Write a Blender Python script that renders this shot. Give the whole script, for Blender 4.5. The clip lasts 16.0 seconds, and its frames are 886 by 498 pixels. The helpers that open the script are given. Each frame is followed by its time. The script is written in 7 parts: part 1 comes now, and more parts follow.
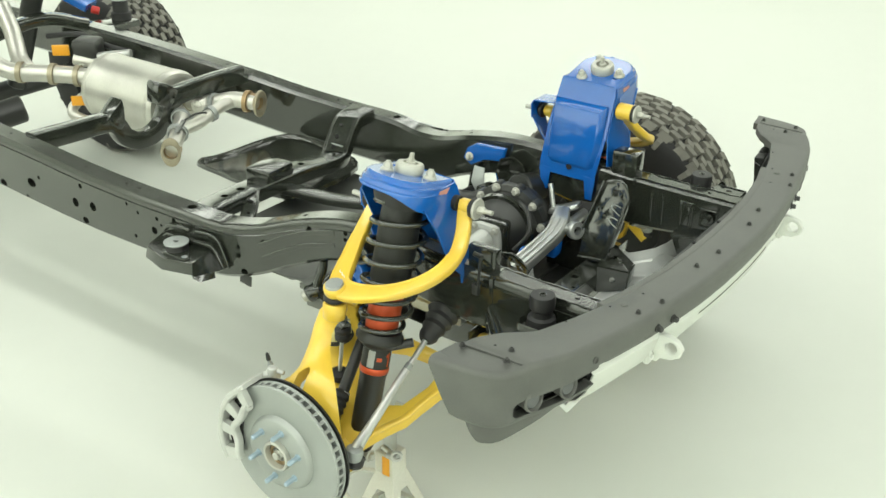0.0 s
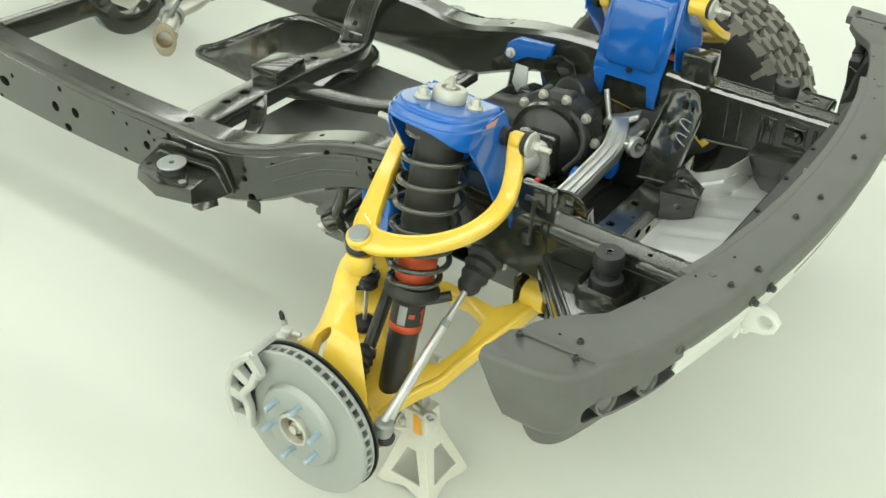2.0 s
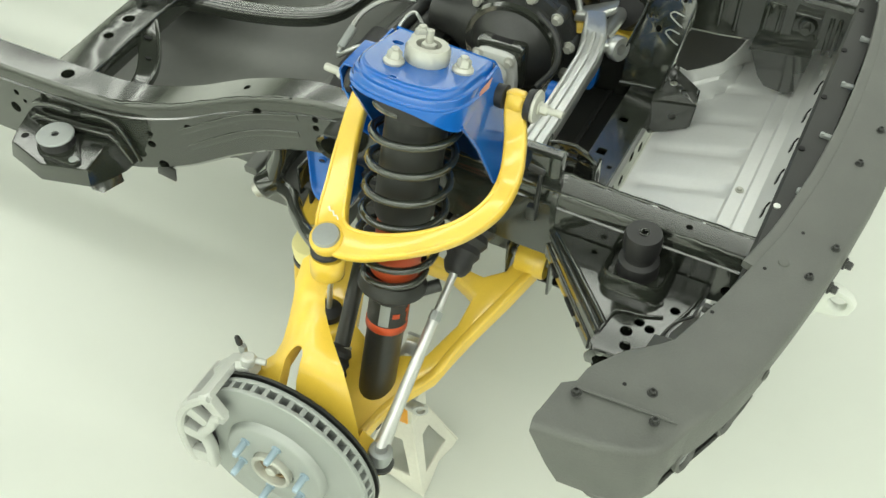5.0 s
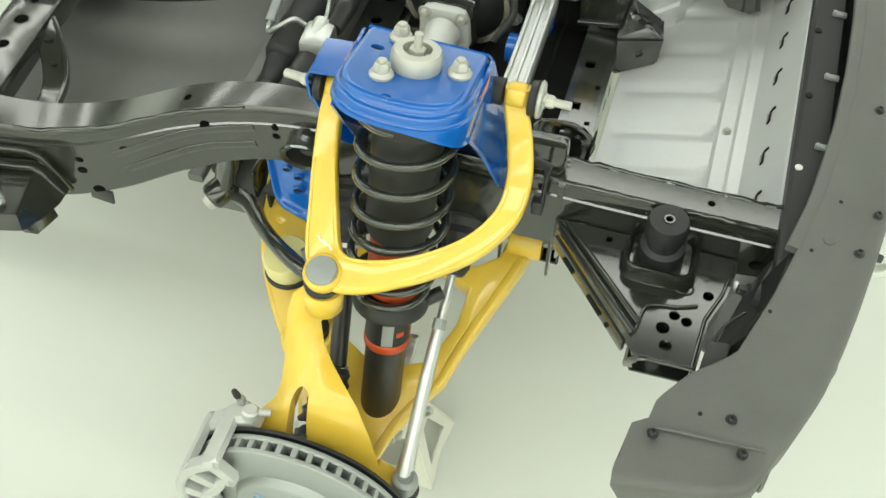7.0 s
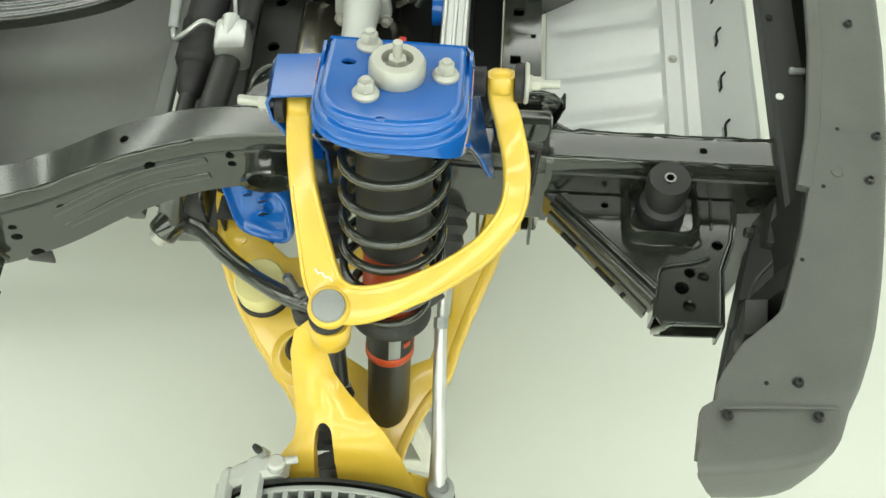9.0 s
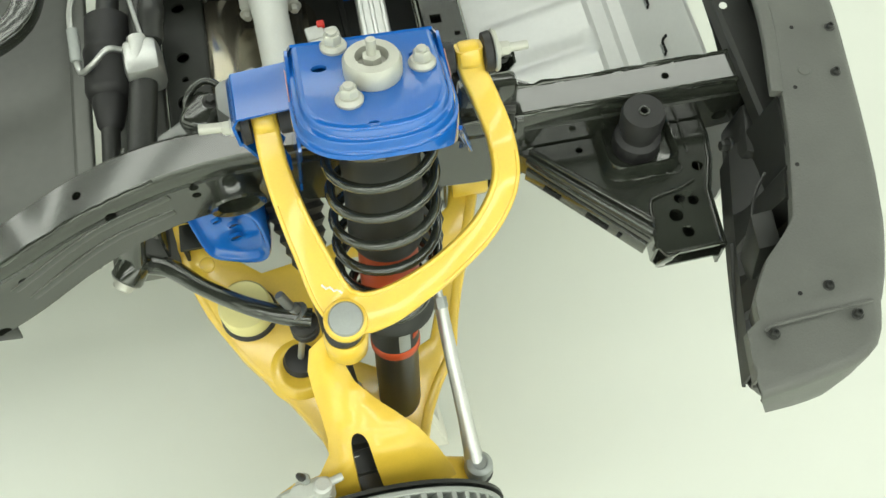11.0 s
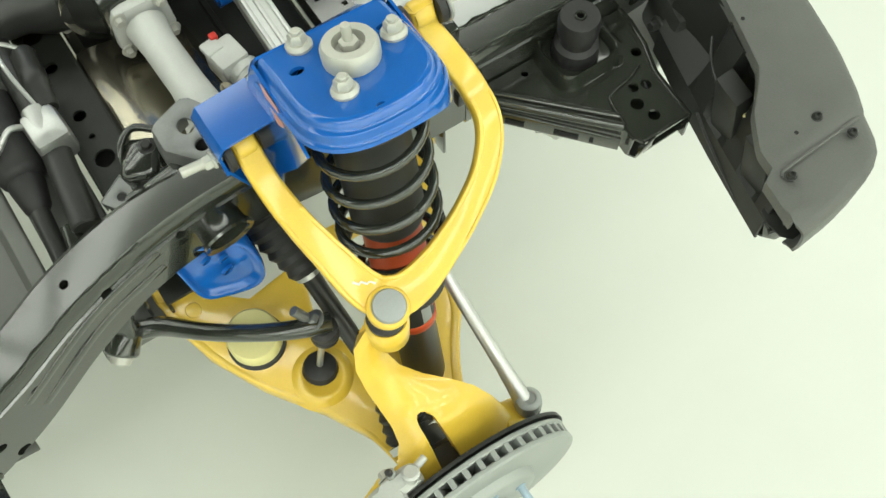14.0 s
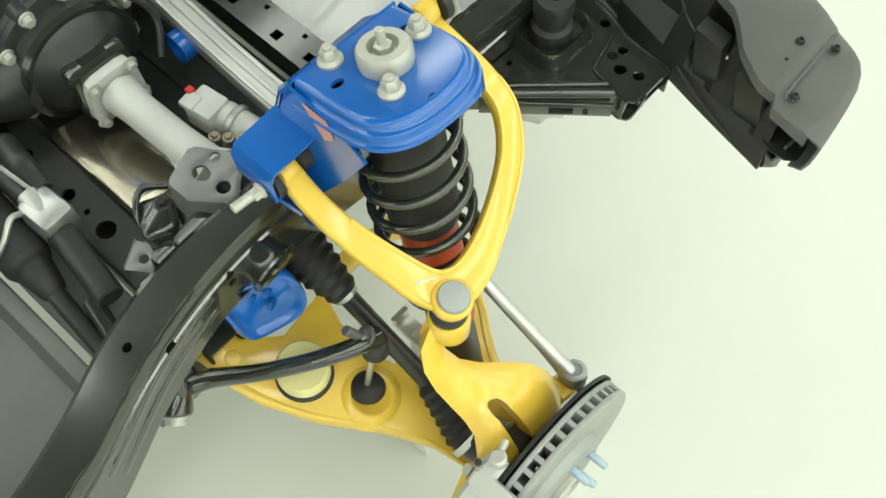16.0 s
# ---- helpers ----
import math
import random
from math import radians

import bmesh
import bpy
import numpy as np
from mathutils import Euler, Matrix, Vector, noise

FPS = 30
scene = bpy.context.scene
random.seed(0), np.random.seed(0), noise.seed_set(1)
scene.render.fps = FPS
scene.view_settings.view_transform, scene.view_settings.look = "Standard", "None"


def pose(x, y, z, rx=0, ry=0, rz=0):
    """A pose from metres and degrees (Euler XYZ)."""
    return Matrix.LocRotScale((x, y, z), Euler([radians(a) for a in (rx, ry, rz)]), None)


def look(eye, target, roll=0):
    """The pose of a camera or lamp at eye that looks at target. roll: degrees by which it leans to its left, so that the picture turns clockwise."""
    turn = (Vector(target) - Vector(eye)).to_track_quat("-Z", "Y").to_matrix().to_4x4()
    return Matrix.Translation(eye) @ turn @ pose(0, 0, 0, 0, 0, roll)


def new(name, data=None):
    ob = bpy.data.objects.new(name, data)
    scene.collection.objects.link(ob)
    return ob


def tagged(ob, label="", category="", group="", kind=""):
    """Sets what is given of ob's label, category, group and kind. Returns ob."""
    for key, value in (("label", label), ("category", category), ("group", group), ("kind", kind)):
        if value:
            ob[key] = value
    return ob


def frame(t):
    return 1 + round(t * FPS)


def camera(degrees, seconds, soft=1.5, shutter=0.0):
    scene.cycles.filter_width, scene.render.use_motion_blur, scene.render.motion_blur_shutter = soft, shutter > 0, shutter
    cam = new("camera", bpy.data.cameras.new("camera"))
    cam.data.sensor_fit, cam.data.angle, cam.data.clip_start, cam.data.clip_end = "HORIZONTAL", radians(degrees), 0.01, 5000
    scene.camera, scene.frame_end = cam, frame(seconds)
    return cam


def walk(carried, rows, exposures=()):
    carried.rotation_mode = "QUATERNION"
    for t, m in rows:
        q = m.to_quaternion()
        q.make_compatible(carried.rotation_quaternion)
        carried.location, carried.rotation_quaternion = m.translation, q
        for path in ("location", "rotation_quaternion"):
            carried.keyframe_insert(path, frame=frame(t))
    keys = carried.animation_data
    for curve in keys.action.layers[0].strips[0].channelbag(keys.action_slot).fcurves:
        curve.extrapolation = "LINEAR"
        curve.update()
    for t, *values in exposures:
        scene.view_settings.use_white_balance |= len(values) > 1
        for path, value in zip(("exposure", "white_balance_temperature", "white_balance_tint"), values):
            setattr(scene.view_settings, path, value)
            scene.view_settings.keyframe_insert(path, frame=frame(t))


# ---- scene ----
cam = camera(45.4, 16.0)
PATH = [
    (0, (1.557, -2.378, 2.048), (0.517, -0.928, 1.147), 0.5),
    (0.5, (1.456, -2.268, 2.049), (0.427, -0.861, 1.068), 0.6),
    (1, (1.382, -2.195, 2.044), (0.368, -0.817, 1.009), 0.6),
    (1.5, (1.286, -2.096, 2.046), (0.298, -0.759, 0.935), 0.6),
    (2, (1.208, -2.022, 2.043), (0.249, -0.711, 0.877), 0.5),
    (2.5, (1.119, -1.944, 2.038), (0.199, -0.657, 0.816), 0.5),
    (3, (1.036, -1.884, 2.038), (0.164, -0.611, 0.766), 0.7),
    (3.5, (0.95, -1.818, 2.043), (0.136, -0.564, 0.715), 0.6),
    (4, (0.876, -1.763, 2.038), (0.119, -0.519, 0.666), 0.5),
    (4.5, (0.802, -1.711, 2.035), (0.108, -0.477, 0.622), 0.4),
    (5, (0.727, -1.654, 2.037), (0.1, -0.437, 0.579), 0.2),
    (7.5, (0.375, -1.438, 2.05), (0.094, -0.326, 0.412), -0.1),
    (8, (0.315, -1.406, 2.051), (0.105, -0.316, 0.388), -0.2),
    (8.5, (0.257, -1.374, 2.05), (0.122, -0.307, 0.364), -0.3),
    (9, (0.209, -1.346, 2.054), (0.14, -0.306, 0.346), -0.4),
    (11.5, (-0.005, -1.238, 2.06), (0.214, -0.36, 0.276), -1.5),
    (12, (-0.041, -1.221, 2.06), (0.224, -0.379, 0.266), -1.6),
    (12.5, (-0.076, -1.205, 2.062), (0.231, -0.398, 0.258), -1.9),
    (13, (-0.117, -1.187, 2.063), (0.237, -0.416, 0.252), -2.0),
    (13.5, (-0.159, -1.172, 2.063), (0.242, -0.426, 0.251), -1.8),
    (14, (-0.202, -1.154, 2.065), (0.246, -0.433, 0.254), -1.8),
    (14.5, (-0.25, -1.136, 2.065), (0.249, -0.436, 0.26), -1.6),
    (15, (-0.308, -1.119, 2.068), (0.249, -0.437, 0.272), -1.6),
    (15.5, (-0.365, -1.101, 2.068), (0.248, -0.438, 0.284), -1.2),
    (16, (-0.432, -1.074, 2.07), (0.242, -0.44, 0.297), -0.6),
]
walk(cam, [(t, look(eye, target, roll)) for t, eye, target, roll in PATH])

# ---- light: a white studio under ceiling strip lamps, with unseen fill along the walls ----
world = bpy.data.worlds.new("studio_world")
world.use_nodes = True
world.node_tree.nodes["Background"].inputs[0].default_value = (0.9, 1.0, 0.88, 1)
world.node_tree.nodes["Background"].inputs[1].default_value = 0.3
scene.world = world


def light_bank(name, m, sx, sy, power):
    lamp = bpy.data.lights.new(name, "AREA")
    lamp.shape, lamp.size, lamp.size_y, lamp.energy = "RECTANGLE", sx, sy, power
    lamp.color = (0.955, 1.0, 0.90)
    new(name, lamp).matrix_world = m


# strip lamps beyond the car; rows ahead of it and behind the camera, and the bank along each wall, are unseen fill
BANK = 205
for cx, length, width, rows, power in ((-2.1, 10.2, 0.36, (2.48, 3.04), 65), (-2.7, 8.9, 0.30, (4.1, 5.3, 6.5, 7.7), 62), (6.0, 4.0, 0.30, (-0.3, 3.9, 5.5, 7.5), 42), (0.0, 15.0, 0.40, (-1.8, -3.2, -4.6), 180)):
    for cy in rows:
        light_bank("strip_lamp", pose(cx, cy, 4.96), length, width, power)
# added area lamps along the walls, to fill in the car's sides
light_bank("wall_fill_bank", pose(0, -6.9, 2.9, 90, 0, 180), 16.0, 2.6, BANK * 1.6)
light_bank("wall_fill_bank", pose(0, 8.9, 2.9, 90, 0, 0), 16.0, 2.6, BANK * 0.5)
light_bank("wall_fill_bank", pose(8.9, 1.0, 2.9, 90, 0, -90), 14.0, 2.6, BANK * 0.95)
light_bank("wall_fill_bank", pose(-8.9, 1.0, 2.9, 90, 0, 90), 14.0, 2.6, BANK * 0.6)


# ---- materials ----
def mat(name, color, rough=0.5, metal=0.0, scale=30.0, vary=0.12, bump=0.05, coat=0.0, fine=None, spec=0.5):
    m = bpy.data.materials.new(name)
    m.use_nodes = True
    n, l = m.node_tree.nodes, m.node_tree.links
    b = n["Principled BSDF"]
    b.inputs["Metallic"].default_value = metal
    b.inputs["Coat Weight"].default_value = coat
    b.inputs["Coat Roughness"].default_value = 0.08
    b.inputs["Specular IOR Level"].default_value = spec
    tc = n.new("ShaderNodeTexCoord")
    big, small = n.new("ShaderNodeTexNoise"), n.new("ShaderNodeTexNoise")
    big.inputs["Scale"].default_value, small.inputs["Scale"].default_value = scale * 0.22, scale * 6
    big.inputs["Detail"].default_value = small.inputs["Detail"].default_value = 4
    for t in (big, small):
        l.new(tc.outputs["Object"], t.inputs["Vector"])
    mix = n.new("ShaderNodeMath")
    mix.operation = "MULTIPLY_ADD"
    mix.inputs[1].default_value, mix.inputs[2].default_value = 0.45, 0.0
    l.new(small.outputs["Fac"], mix.inputs[0])
    add = n.new("ShaderNodeMath")
    l.new(mix.outputs[0], add.inputs[0])
    l.new(big.outputs["Fac"], add.inputs[1])
    ramp = n.new("ShaderNodeMapRange")
    ramp.inputs["From Min"].default_value, ramp.inputs["From Max"].default_value = 0.4, 1.05
    l.new(add.outputs[0], ramp.inputs["Value"])
    col = n.new("ShaderNodeMix")
    col.data_type = "RGBA"
    lo, hi = [c * (1 - vary) for c in color], [min(1, c * (1 + vary)) for c in color]
    col.inputs["A"].default_value, col.inputs["B"].default_value = (*lo, 1), (*hi, 1)
    l.new(ramp.outputs[0], col.inputs["Factor"])
    l.new(col.outputs["Result"], b.inputs["Base Color"])
    rr = n.new("ShaderNodeMapRange")
    rr.inputs["To Min"].default_value, rr.inputs["To Max"].default_value = max(0.02, rough * 0.82), min(1, rough * 1.2)
    l.new(add.outputs[0], rr.inputs["Value"])
    l.new(rr.outputs[0], b.inputs["Roughness"])
    if bump:
        bp = n.new("ShaderNodeBump")
        bp.inputs["Strength"].default_value, bp.inputs["Distance"].default_value = bump, 0.002
        l.new((small if fine is None else big).outputs["Fac"], bp.inputs["Height"])
        l.new(bp.outputs[0], b.inputs["Normal"])
    return m


FLOOR = mat("white_floor_paint", (0.635, 0.655, 0.605), 0.36, 0, 1.5, 0.025, 0.01, spec=0.08)
CEILING = mat("dark_ceiling_paint", (0.10, 0.105, 0.10), 0.8, 0, 2, 0.1, 0.02)
WALL = mat("white_wall_paint", (0.80, 0.82, 0.77), 0.7, 0, 2, 0.02, 0.02)
BLACK = mat("black_frame_coating", (0.023, 0.026, 0.020), 0.15, 0, 80, 0.35, 0.12, 0.9, fine=True)
BLACK_SATIN = mat("black_satin_coating", (0.024, 0.025, 0.023), 0.33, 0, 25, 0.3, 0.05)
BLACK_DULL = mat("dull_black_coating", (0.020, 0.022, 0.018), 0.4, 0, 60, 0.35, 0.15, spec=0.35)
PLATE_GREY = mat("grey_satin_plate", (0.135, 0.14, 0.127), 0.45, 0.1, 8, 0.15, 0.03)
BUMPER = mat("textured_grey_bumper_paint", (0.097, 0.100, 0.091), 0.46, 0, 60, 0.16, 0.35)
PLASTIC = mat("black_moulded_plastic", (0.015, 0.016, 0.014), 0.45, 0, 60, 0.2, 0.12)
RUBBER = mat("black_rubber", (0.018, 0.018, 0.018), 0.5, 0, 40, 0.25, 0.1)
TREAD = mat("scuffed_tread_rubber", (0.185, 0.18, 0.155), 0.75, 0, 40, 0.25, 0.25)
TYRE = mat("tyre_rubber", (0.022, 0.022, 0.022), 0.7, 0, 40, 0.3, 0.2)
YELLOW = mat("yellow_gloss_paint", (0.76, 0.51, 0.055), 0.32, 0, 60, 0.10, 0.10, 0.5, fine=True)
BLUE = mat("blue_gloss_paint", (0.006, 0.105, 0.42), 0.14, 0, 50, 0.1, 0.10, 0.8, fine=True, spec=0.3)
ORANGE = mat("orange_anodised_metal", (0.50, 0.075, 0.022), 0.35, 0.3, 30, 0.12, 0.03)
STEEL = mat("cast_grey_iron", (0.36, 0.38, 0.37), 0.45, 0.55, 45, 0.12, 0.12)
DISC = mat("grey_coated_disc", (0.34, 0.36, 0.34), 0.42, 0.35, 60, 0.06, 0.05)
ALU = mat("cast_aluminium", (0.55, 0.56, 0.54), 0.34, 0.85, 50, 0.12, 0.1)
SHEET = mat("brushed_aluminium_sheet", (0.66, 0.67, 0.655), 0.42, 0.35, 20, 0.06, 0.03)
ZINC = mat("zinc_plated_steel", (0.46, 0.46, 0.41), 0.38, 0.35, 60, 0.1, 0.05)
STUD = mat("blue_zinc_stud", (0.36, 0.46, 0.54), 0.35, 0.5, 60, 0.1, 0.05)
STAINLESS = mat("stainless_exhaust", (0.60, 0.59, 0.54), 0.38, 0.8, 30, 0.16, 0.12)
RUST = mat("heat_browned_steel", (0.34, 0.24, 0.13), 0.42, 0.7, 40, 0.3, 0.1)
FLANGE = mat("heat_tinted_flange", (0.36, 0.32, 0.23), 0.46, 0.5, 40, 0.35, 0.15)
CREAM = mat("cream_urethane", (0.72, 0.66, 0.30), 0.5, 0, 60, 0.06, 0.05)
STAND = mat("worn_white_paint", (0.60, 0.59, 0.52), 0.5, 0, 25, 0.12, 0.08)
WHITE = mat("white_paint", (0.78, 0.80, 0.75), 0.45, 0, 30, 0.04, 0.05)
CASTING = mat("grey_white_casting", (0.52, 0.53, 0.50), 0.42, 0.1, 50, 0.1, 0.12)
BRACKET = mat("bare_grey_steel", (0.20, 0.205, 0.20), 0.33, 0.5, 40, 0.12, 0.1)
RED = mat("red_paint", (0.55, 0.03, 0.02), 0.4, 0, 30, 0.1, 0.03)
AMBER = mat("orange_gloss_paint", (0.80, 0.36, 0.02), 0.35, 0, 30, 0.08, 0.03)
GREEN = mat("green_tape", (0.05, 0.45, 0.10), 0.5, 0, 30, 0.1, 0.03)
# near black that puts the shade of holes, slots and windows into colour
RECESS_SHADE = mat("recess_shade_black", (0.006, 0.006, 0.006), 0.8, 0, 30, 0.1, 0.0)
PINK = mat("bare_primer", (0.50, 0.25, 0.20), 0.5, 0, 40, 0.1, 0.03)
CALIPER = mat("pale_cast_caliper", (0.50, 0.51, 0.48), 0.45, 0.3, 50, 0.10, 0.15)
DULL_WHITE = mat("dull_white_paint", (0.62, 0.64, 0.59), 0.5, 0, 30, 0.04, 0.05)
POLISHED = mat("polished_dark_steel", (0.40, 0.37, 0.29), 0.17, 0.95, 12, 0.12, 0.0)
LENS = mat("clear_lamp_glass", (0.10, 0.105, 0.105), 0.06, 0.0, 30, 0.05, 0.0)

# ---- mesh helpers; things are drawn on the car's right side (y < 0), and mirrored while FLIP is set ----
FLIP = False
V = Vector


def place(o):
    p = V((0, 0, 0))
    while o:
        p += o.location
        o = o.parent
    return p


def thing(name, loc, label, category, group=""):
    ob = new(name)
    ob.empty_display_size = 0.05
    ob.location = (loc[0], -loc[1] if FLIP else loc[1], loc[2])
    return tagged(ob, label, category, group)


def part(name, bm, material, parent=None, label="", angle=38):
    if FLIP:
        bmesh.ops.scale(bm, vec=(1, -1, 1), verts=bm.verts)
    bmesh.ops.recalc_face_normals(bm, faces=bm.faces)
    co = np.array([v.co for v in bm.verts])
    c = V((co.min(0) + co.max(0)) / 2)
    bmesh.ops.translate(bm, vec=-c, verts=bm.verts)
    for f in bm.faces:
        f.smooth = True
    me = bpy.data.meshes.new(name)
    bm.to_mesh(me)
    bm.free()
    me.set_sharp_from_angle(angle=radians(angle))
    me.materials.append(material)
    ob = new(name, me)
    ob.parent = parent
    ob.location = c - (place(parent) if parent else V((0, 0, 0)))
    return tagged(ob, label)


def join(*bms):
    out = bms[0]
    for b in bms[1:]:
        me = bpy.data.meshes.new("tmp")
        b.to_mesh(me)
        b.free()
        out.from_mesh(me)
        bpy.data.meshes.remove(me)
    return out


def loft(rings, caps=True, closed=True, loop=False):
    bm = bmesh.new()
    vs = [[bm.verts.new(p) for p in r] for r in rings]
    n = len(vs[0])
    pairs = list(zip(vs, vs[1:])) + ([(vs[-1], vs[0])] if loop else [])
    for a, b in pairs:
        for i in range(n if closed else n - 1):
            j = (i + 1) % n
            bm.faces.new((a[i], a[j], b[j], b[i]))
    if caps and not loop:
        bm.faces.new(vs[0])
        bm.faces.new(vs[-1][::-1])
    return bm


def sheet(rows, thick):
    """A curved sheet of metal through rows of points, pushed back along its normals to its thickness."""
    g = np.array([[tuple(p) for p in r] for r in rows], float)
    du, dv = np.gradient(g, axis=0), np.gradient(g, axis=1)
    nrm = np.cross(du, dv)
    nrm /= np.maximum(np.linalg.norm(nrm, axis=2, keepdims=True), 1e-9)
    back = g - nrm * thick
    m, n = g.shape[:2]
    bm = bmesh.new()
    a = [[bm.verts.new(p) for p in r] for r in g]
    b = [[bm.verts.new(p) for p in r] for r in back]
    for i in range(m - 1):
        for j in range(n - 1):
            bm.faces.new((a[i][j], a[i + 1][j], a[i + 1][j + 1], a[i][j + 1]))
            bm.faces.new((b[i][j], b[i][j + 1], b[i + 1][j + 1], b[i + 1][j]))
    rim = [(i, 0) for i in range(m)] + [(m - 1, j) for j in range(1, n)] + [(i, n - 1) for i in range(m - 2, -1, -1)] + [(0, j) for j in range(n - 2, 0, -1)]
    for (i, j), (k, l) in zip(rim, rim[1:] + rim[:1]):
        bm.faces.new((a[i][j], b[i][j], b[k][l], a[k][l]))
    return bm


def spline(pts, n=8):
    """Catmull-Rom through the points."""
    P = [V(p) for p in pts]
    P = [2 * P[0] - P[1]] + P + [2 * P[-1] - P[-2]]
    out = []
    for a, b, c, d in zip(P, P[1:], P[2:], P[3:]):
        for i in range(n):
            t = i / n
            out.append(0.5 * (2 * b + (c - a) * t + (2 * a - 5 * b + 4 * c - d) * t * t + (3 * b - a - 3 * c + d) * t ** 3))
    return out + [P[-2]]


def along(pts, values):
    """Values given at even steps, spread over the points."""
    if isinstance(values[0], tuple):
        return list(zip(*(along(pts, col) for col in zip(*values))))
    return list(np.interp(np.linspace(0, 1, len(pts)), np.linspace(0, 1, len(values)), values))


def sweep(pts, section, up=(0, 0, 1), scales=None, caps=True):
    """A section of (side, up) offsets carried along a path."""
    pts = [V(p) for p in pts]
    rings = []
    for i, p in enumerate(pts):
        d = (pts[min(i + 1, len(pts) - 1)] - pts[max(i - 1, 0)]).normalized()
        s = d.cross(V(up)).normalized()
        u = s.cross(d)
        k = scales[i] if scales is not None else 1
        kx, ky = k if isinstance(k, tuple) else (k, k)
        rings.append([p + s * (a * kx) + u * (b * ky) for a, b in section])
    return loft(rings, caps)


def ring_section(r, seg=14):
    return [(r * math.cos(2 * math.pi * i / seg), r * math.sin(2 * math.pi * i / seg)) for i in range(seg)]


def round_rect(w, h, c=0.3, seg=3):
    """A rounded rectangle w x h; c is the corner's share of the smaller half side."""
    r = c * min(w, h) / 2
    out = []
    for sx, sy, a0 in ((1, 1, 0), (-1, 1, 90), (-1, -1, 180), (1, -1, 270)):
        for i in range(seg + 1):
            a = radians(a0 + 90 * i / seg)
            out.append((sx * (w / 2 - r) + r * math.cos(a), sy * (h / 2 - r) + r * math.sin(a)))
    return out


def tube(pts, r, seg=14, up=(0.13, 0.2, 0.97), caps=True):
    rs = r if isinstance(r, (list, tuple)) else [r] * len(pts)
    if len(rs) != len(pts):
        rs = along(pts, rs)
    return sweep(pts, ring_section(1, seg), up, list(rs), caps)


def basis(axis):
    w = V(axis).normalized()
    u = w.cross(V((0, 0, 1)) if abs(w.z) < 0.9 else V((1, 0, 0))).normalized()
    return u, w.cross(u), w


def revolve(profile, origin, axis, seg=28, loop=False):
    """A profile of (radius, height) turned about an axis."""
    u, v, w = basis(axis)
    o = V(origin)
    rings = [[o + w * h + (u * math.cos(2 * math.pi * i / seg) + v * math.sin(2 * math.pi * i / seg)) * max(r, 1e-4) for i in range(seg)] for r, h in profile]
    return loft(rings, caps=not loop, loop=loop)


def rod(a, b, r, seg=16, bevel=0.0):
    a, b = V(a), V(b)
    h = (b - a).length
    e = bevel or min(r, h) * 0.12
    return revolve([(r - e, 0), (r, e), (r, h - e), (r - e, h)], a, b - a, seg)


def bolt(p, axis, r=0.009, h=0.008, washer=1.5, socket=False):
    """A hexagon head on a washer, at p, facing axis."""
    p, w = V(p), V(axis).normalized()
    base = revolve([(r * washer, 0), (r * washer, h * 0.25), (r * washer * 0.9, h * 0.35)], p, w, 16)
    head = revolve([(r, h * 0.3), (r, h * 1.1), (r * 0.8, h * 1.35)] + ([(r * 0.5, h * 1.35), (r * 0.45, h * 0.9)] if socket else []), p, w, 6 if not socket else 14)
    return join(base, head)


def box(c, s, bevel=0.0, turn=None, seg=2):
    bm = bmesh.new()
    bmesh.ops.create_cube(bm, size=1)
    bmesh.ops.scale(bm, vec=s, verts=bm.verts)
    if bevel:
        bmesh.ops.bevel(bm, geom=list(bm.edges), offset=bevel, segments=seg, affect="EDGES", profile=0.5)
    m = Matrix.Translation(c)
    if turn:
        m = m @ pose(0, 0, 0, *turn)
    bm.transform(m)
    return bm


def slab(outline, offset, holes=(), bevel=0.0):
    """A flat sheet with holes: an outline of points, pushed along offset to its thickness."""
    bm = bmesh.new()
    edges = []
    for lp in (outline, *holes):
        vs = [bm.verts.new(p) for p in lp]
        edges += [bm.edges.new((vs[i], vs[(i + 1) % len(vs)])) for i in range(len(vs))]
    bmesh.ops.triangle_fill(bm, use_beauty=True, use_dissolve=False, edges=edges)
    got = bmesh.ops.extrude_face_region(bm, geom=list(bm.faces))
    bmesh.ops.translate(bm, vec=V(offset), verts=[v for v in got["geom"] if isinstance(v, bmesh.types.BMVert)])
    if bevel:
        bmesh.ops.recalc_face_normals(bm, faces=bm.faces)
        es = [e for e in bm.edges if len(e.link_faces) == 2 and e.calc_face_angle() > 0.9]
        bmesh.ops.bevel(bm, geom=es, offset=bevel, segments=2, affect="EDGES", profile=0.5, clamp_overlap=True)
    return bm


def circle(c, axis, r, seg=12, stretch=1.0):
    u, v, w = basis(axis)
    return [V(c) + u * (r * stretch * math.cos(2 * math.pi * i / seg)) + v * (r * math.sin(2 * math.pi * i / seg)) for i in range(seg)]


def cut(bm, cutters):
    """The mesh with the cutters' volume taken away."""
    bmesh.ops.recalc_face_normals(bm, faces=bm.faces)
    tool = join(*cutters)
    bmesh.ops.recalc_face_normals(tool, faces=tool.faces)
    obs = []
    for b in (bm, tool):
        me = bpy.data.meshes.new("tmp")
        b.to_mesh(me)
        b.free()
        obs.append(new("tmp", me))
    mod = obs[0].modifiers.new("cut", "BOOLEAN")
    mod.object, mod.operation, mod.solver = obs[1], "DIFFERENCE", "EXACT"
    got = bpy.data.meshes.new_from_object(obs[0].evaluated_get(bpy.context.evaluated_depsgraph_get()))
    out = bmesh.new()
    out.from_mesh(got)
    for o in obs:
        me = o.data
        bpy.data.objects.remove(o)
        bpy.data.meshes.remove(me)
    bpy.data.meshes.remove(got)
    return out


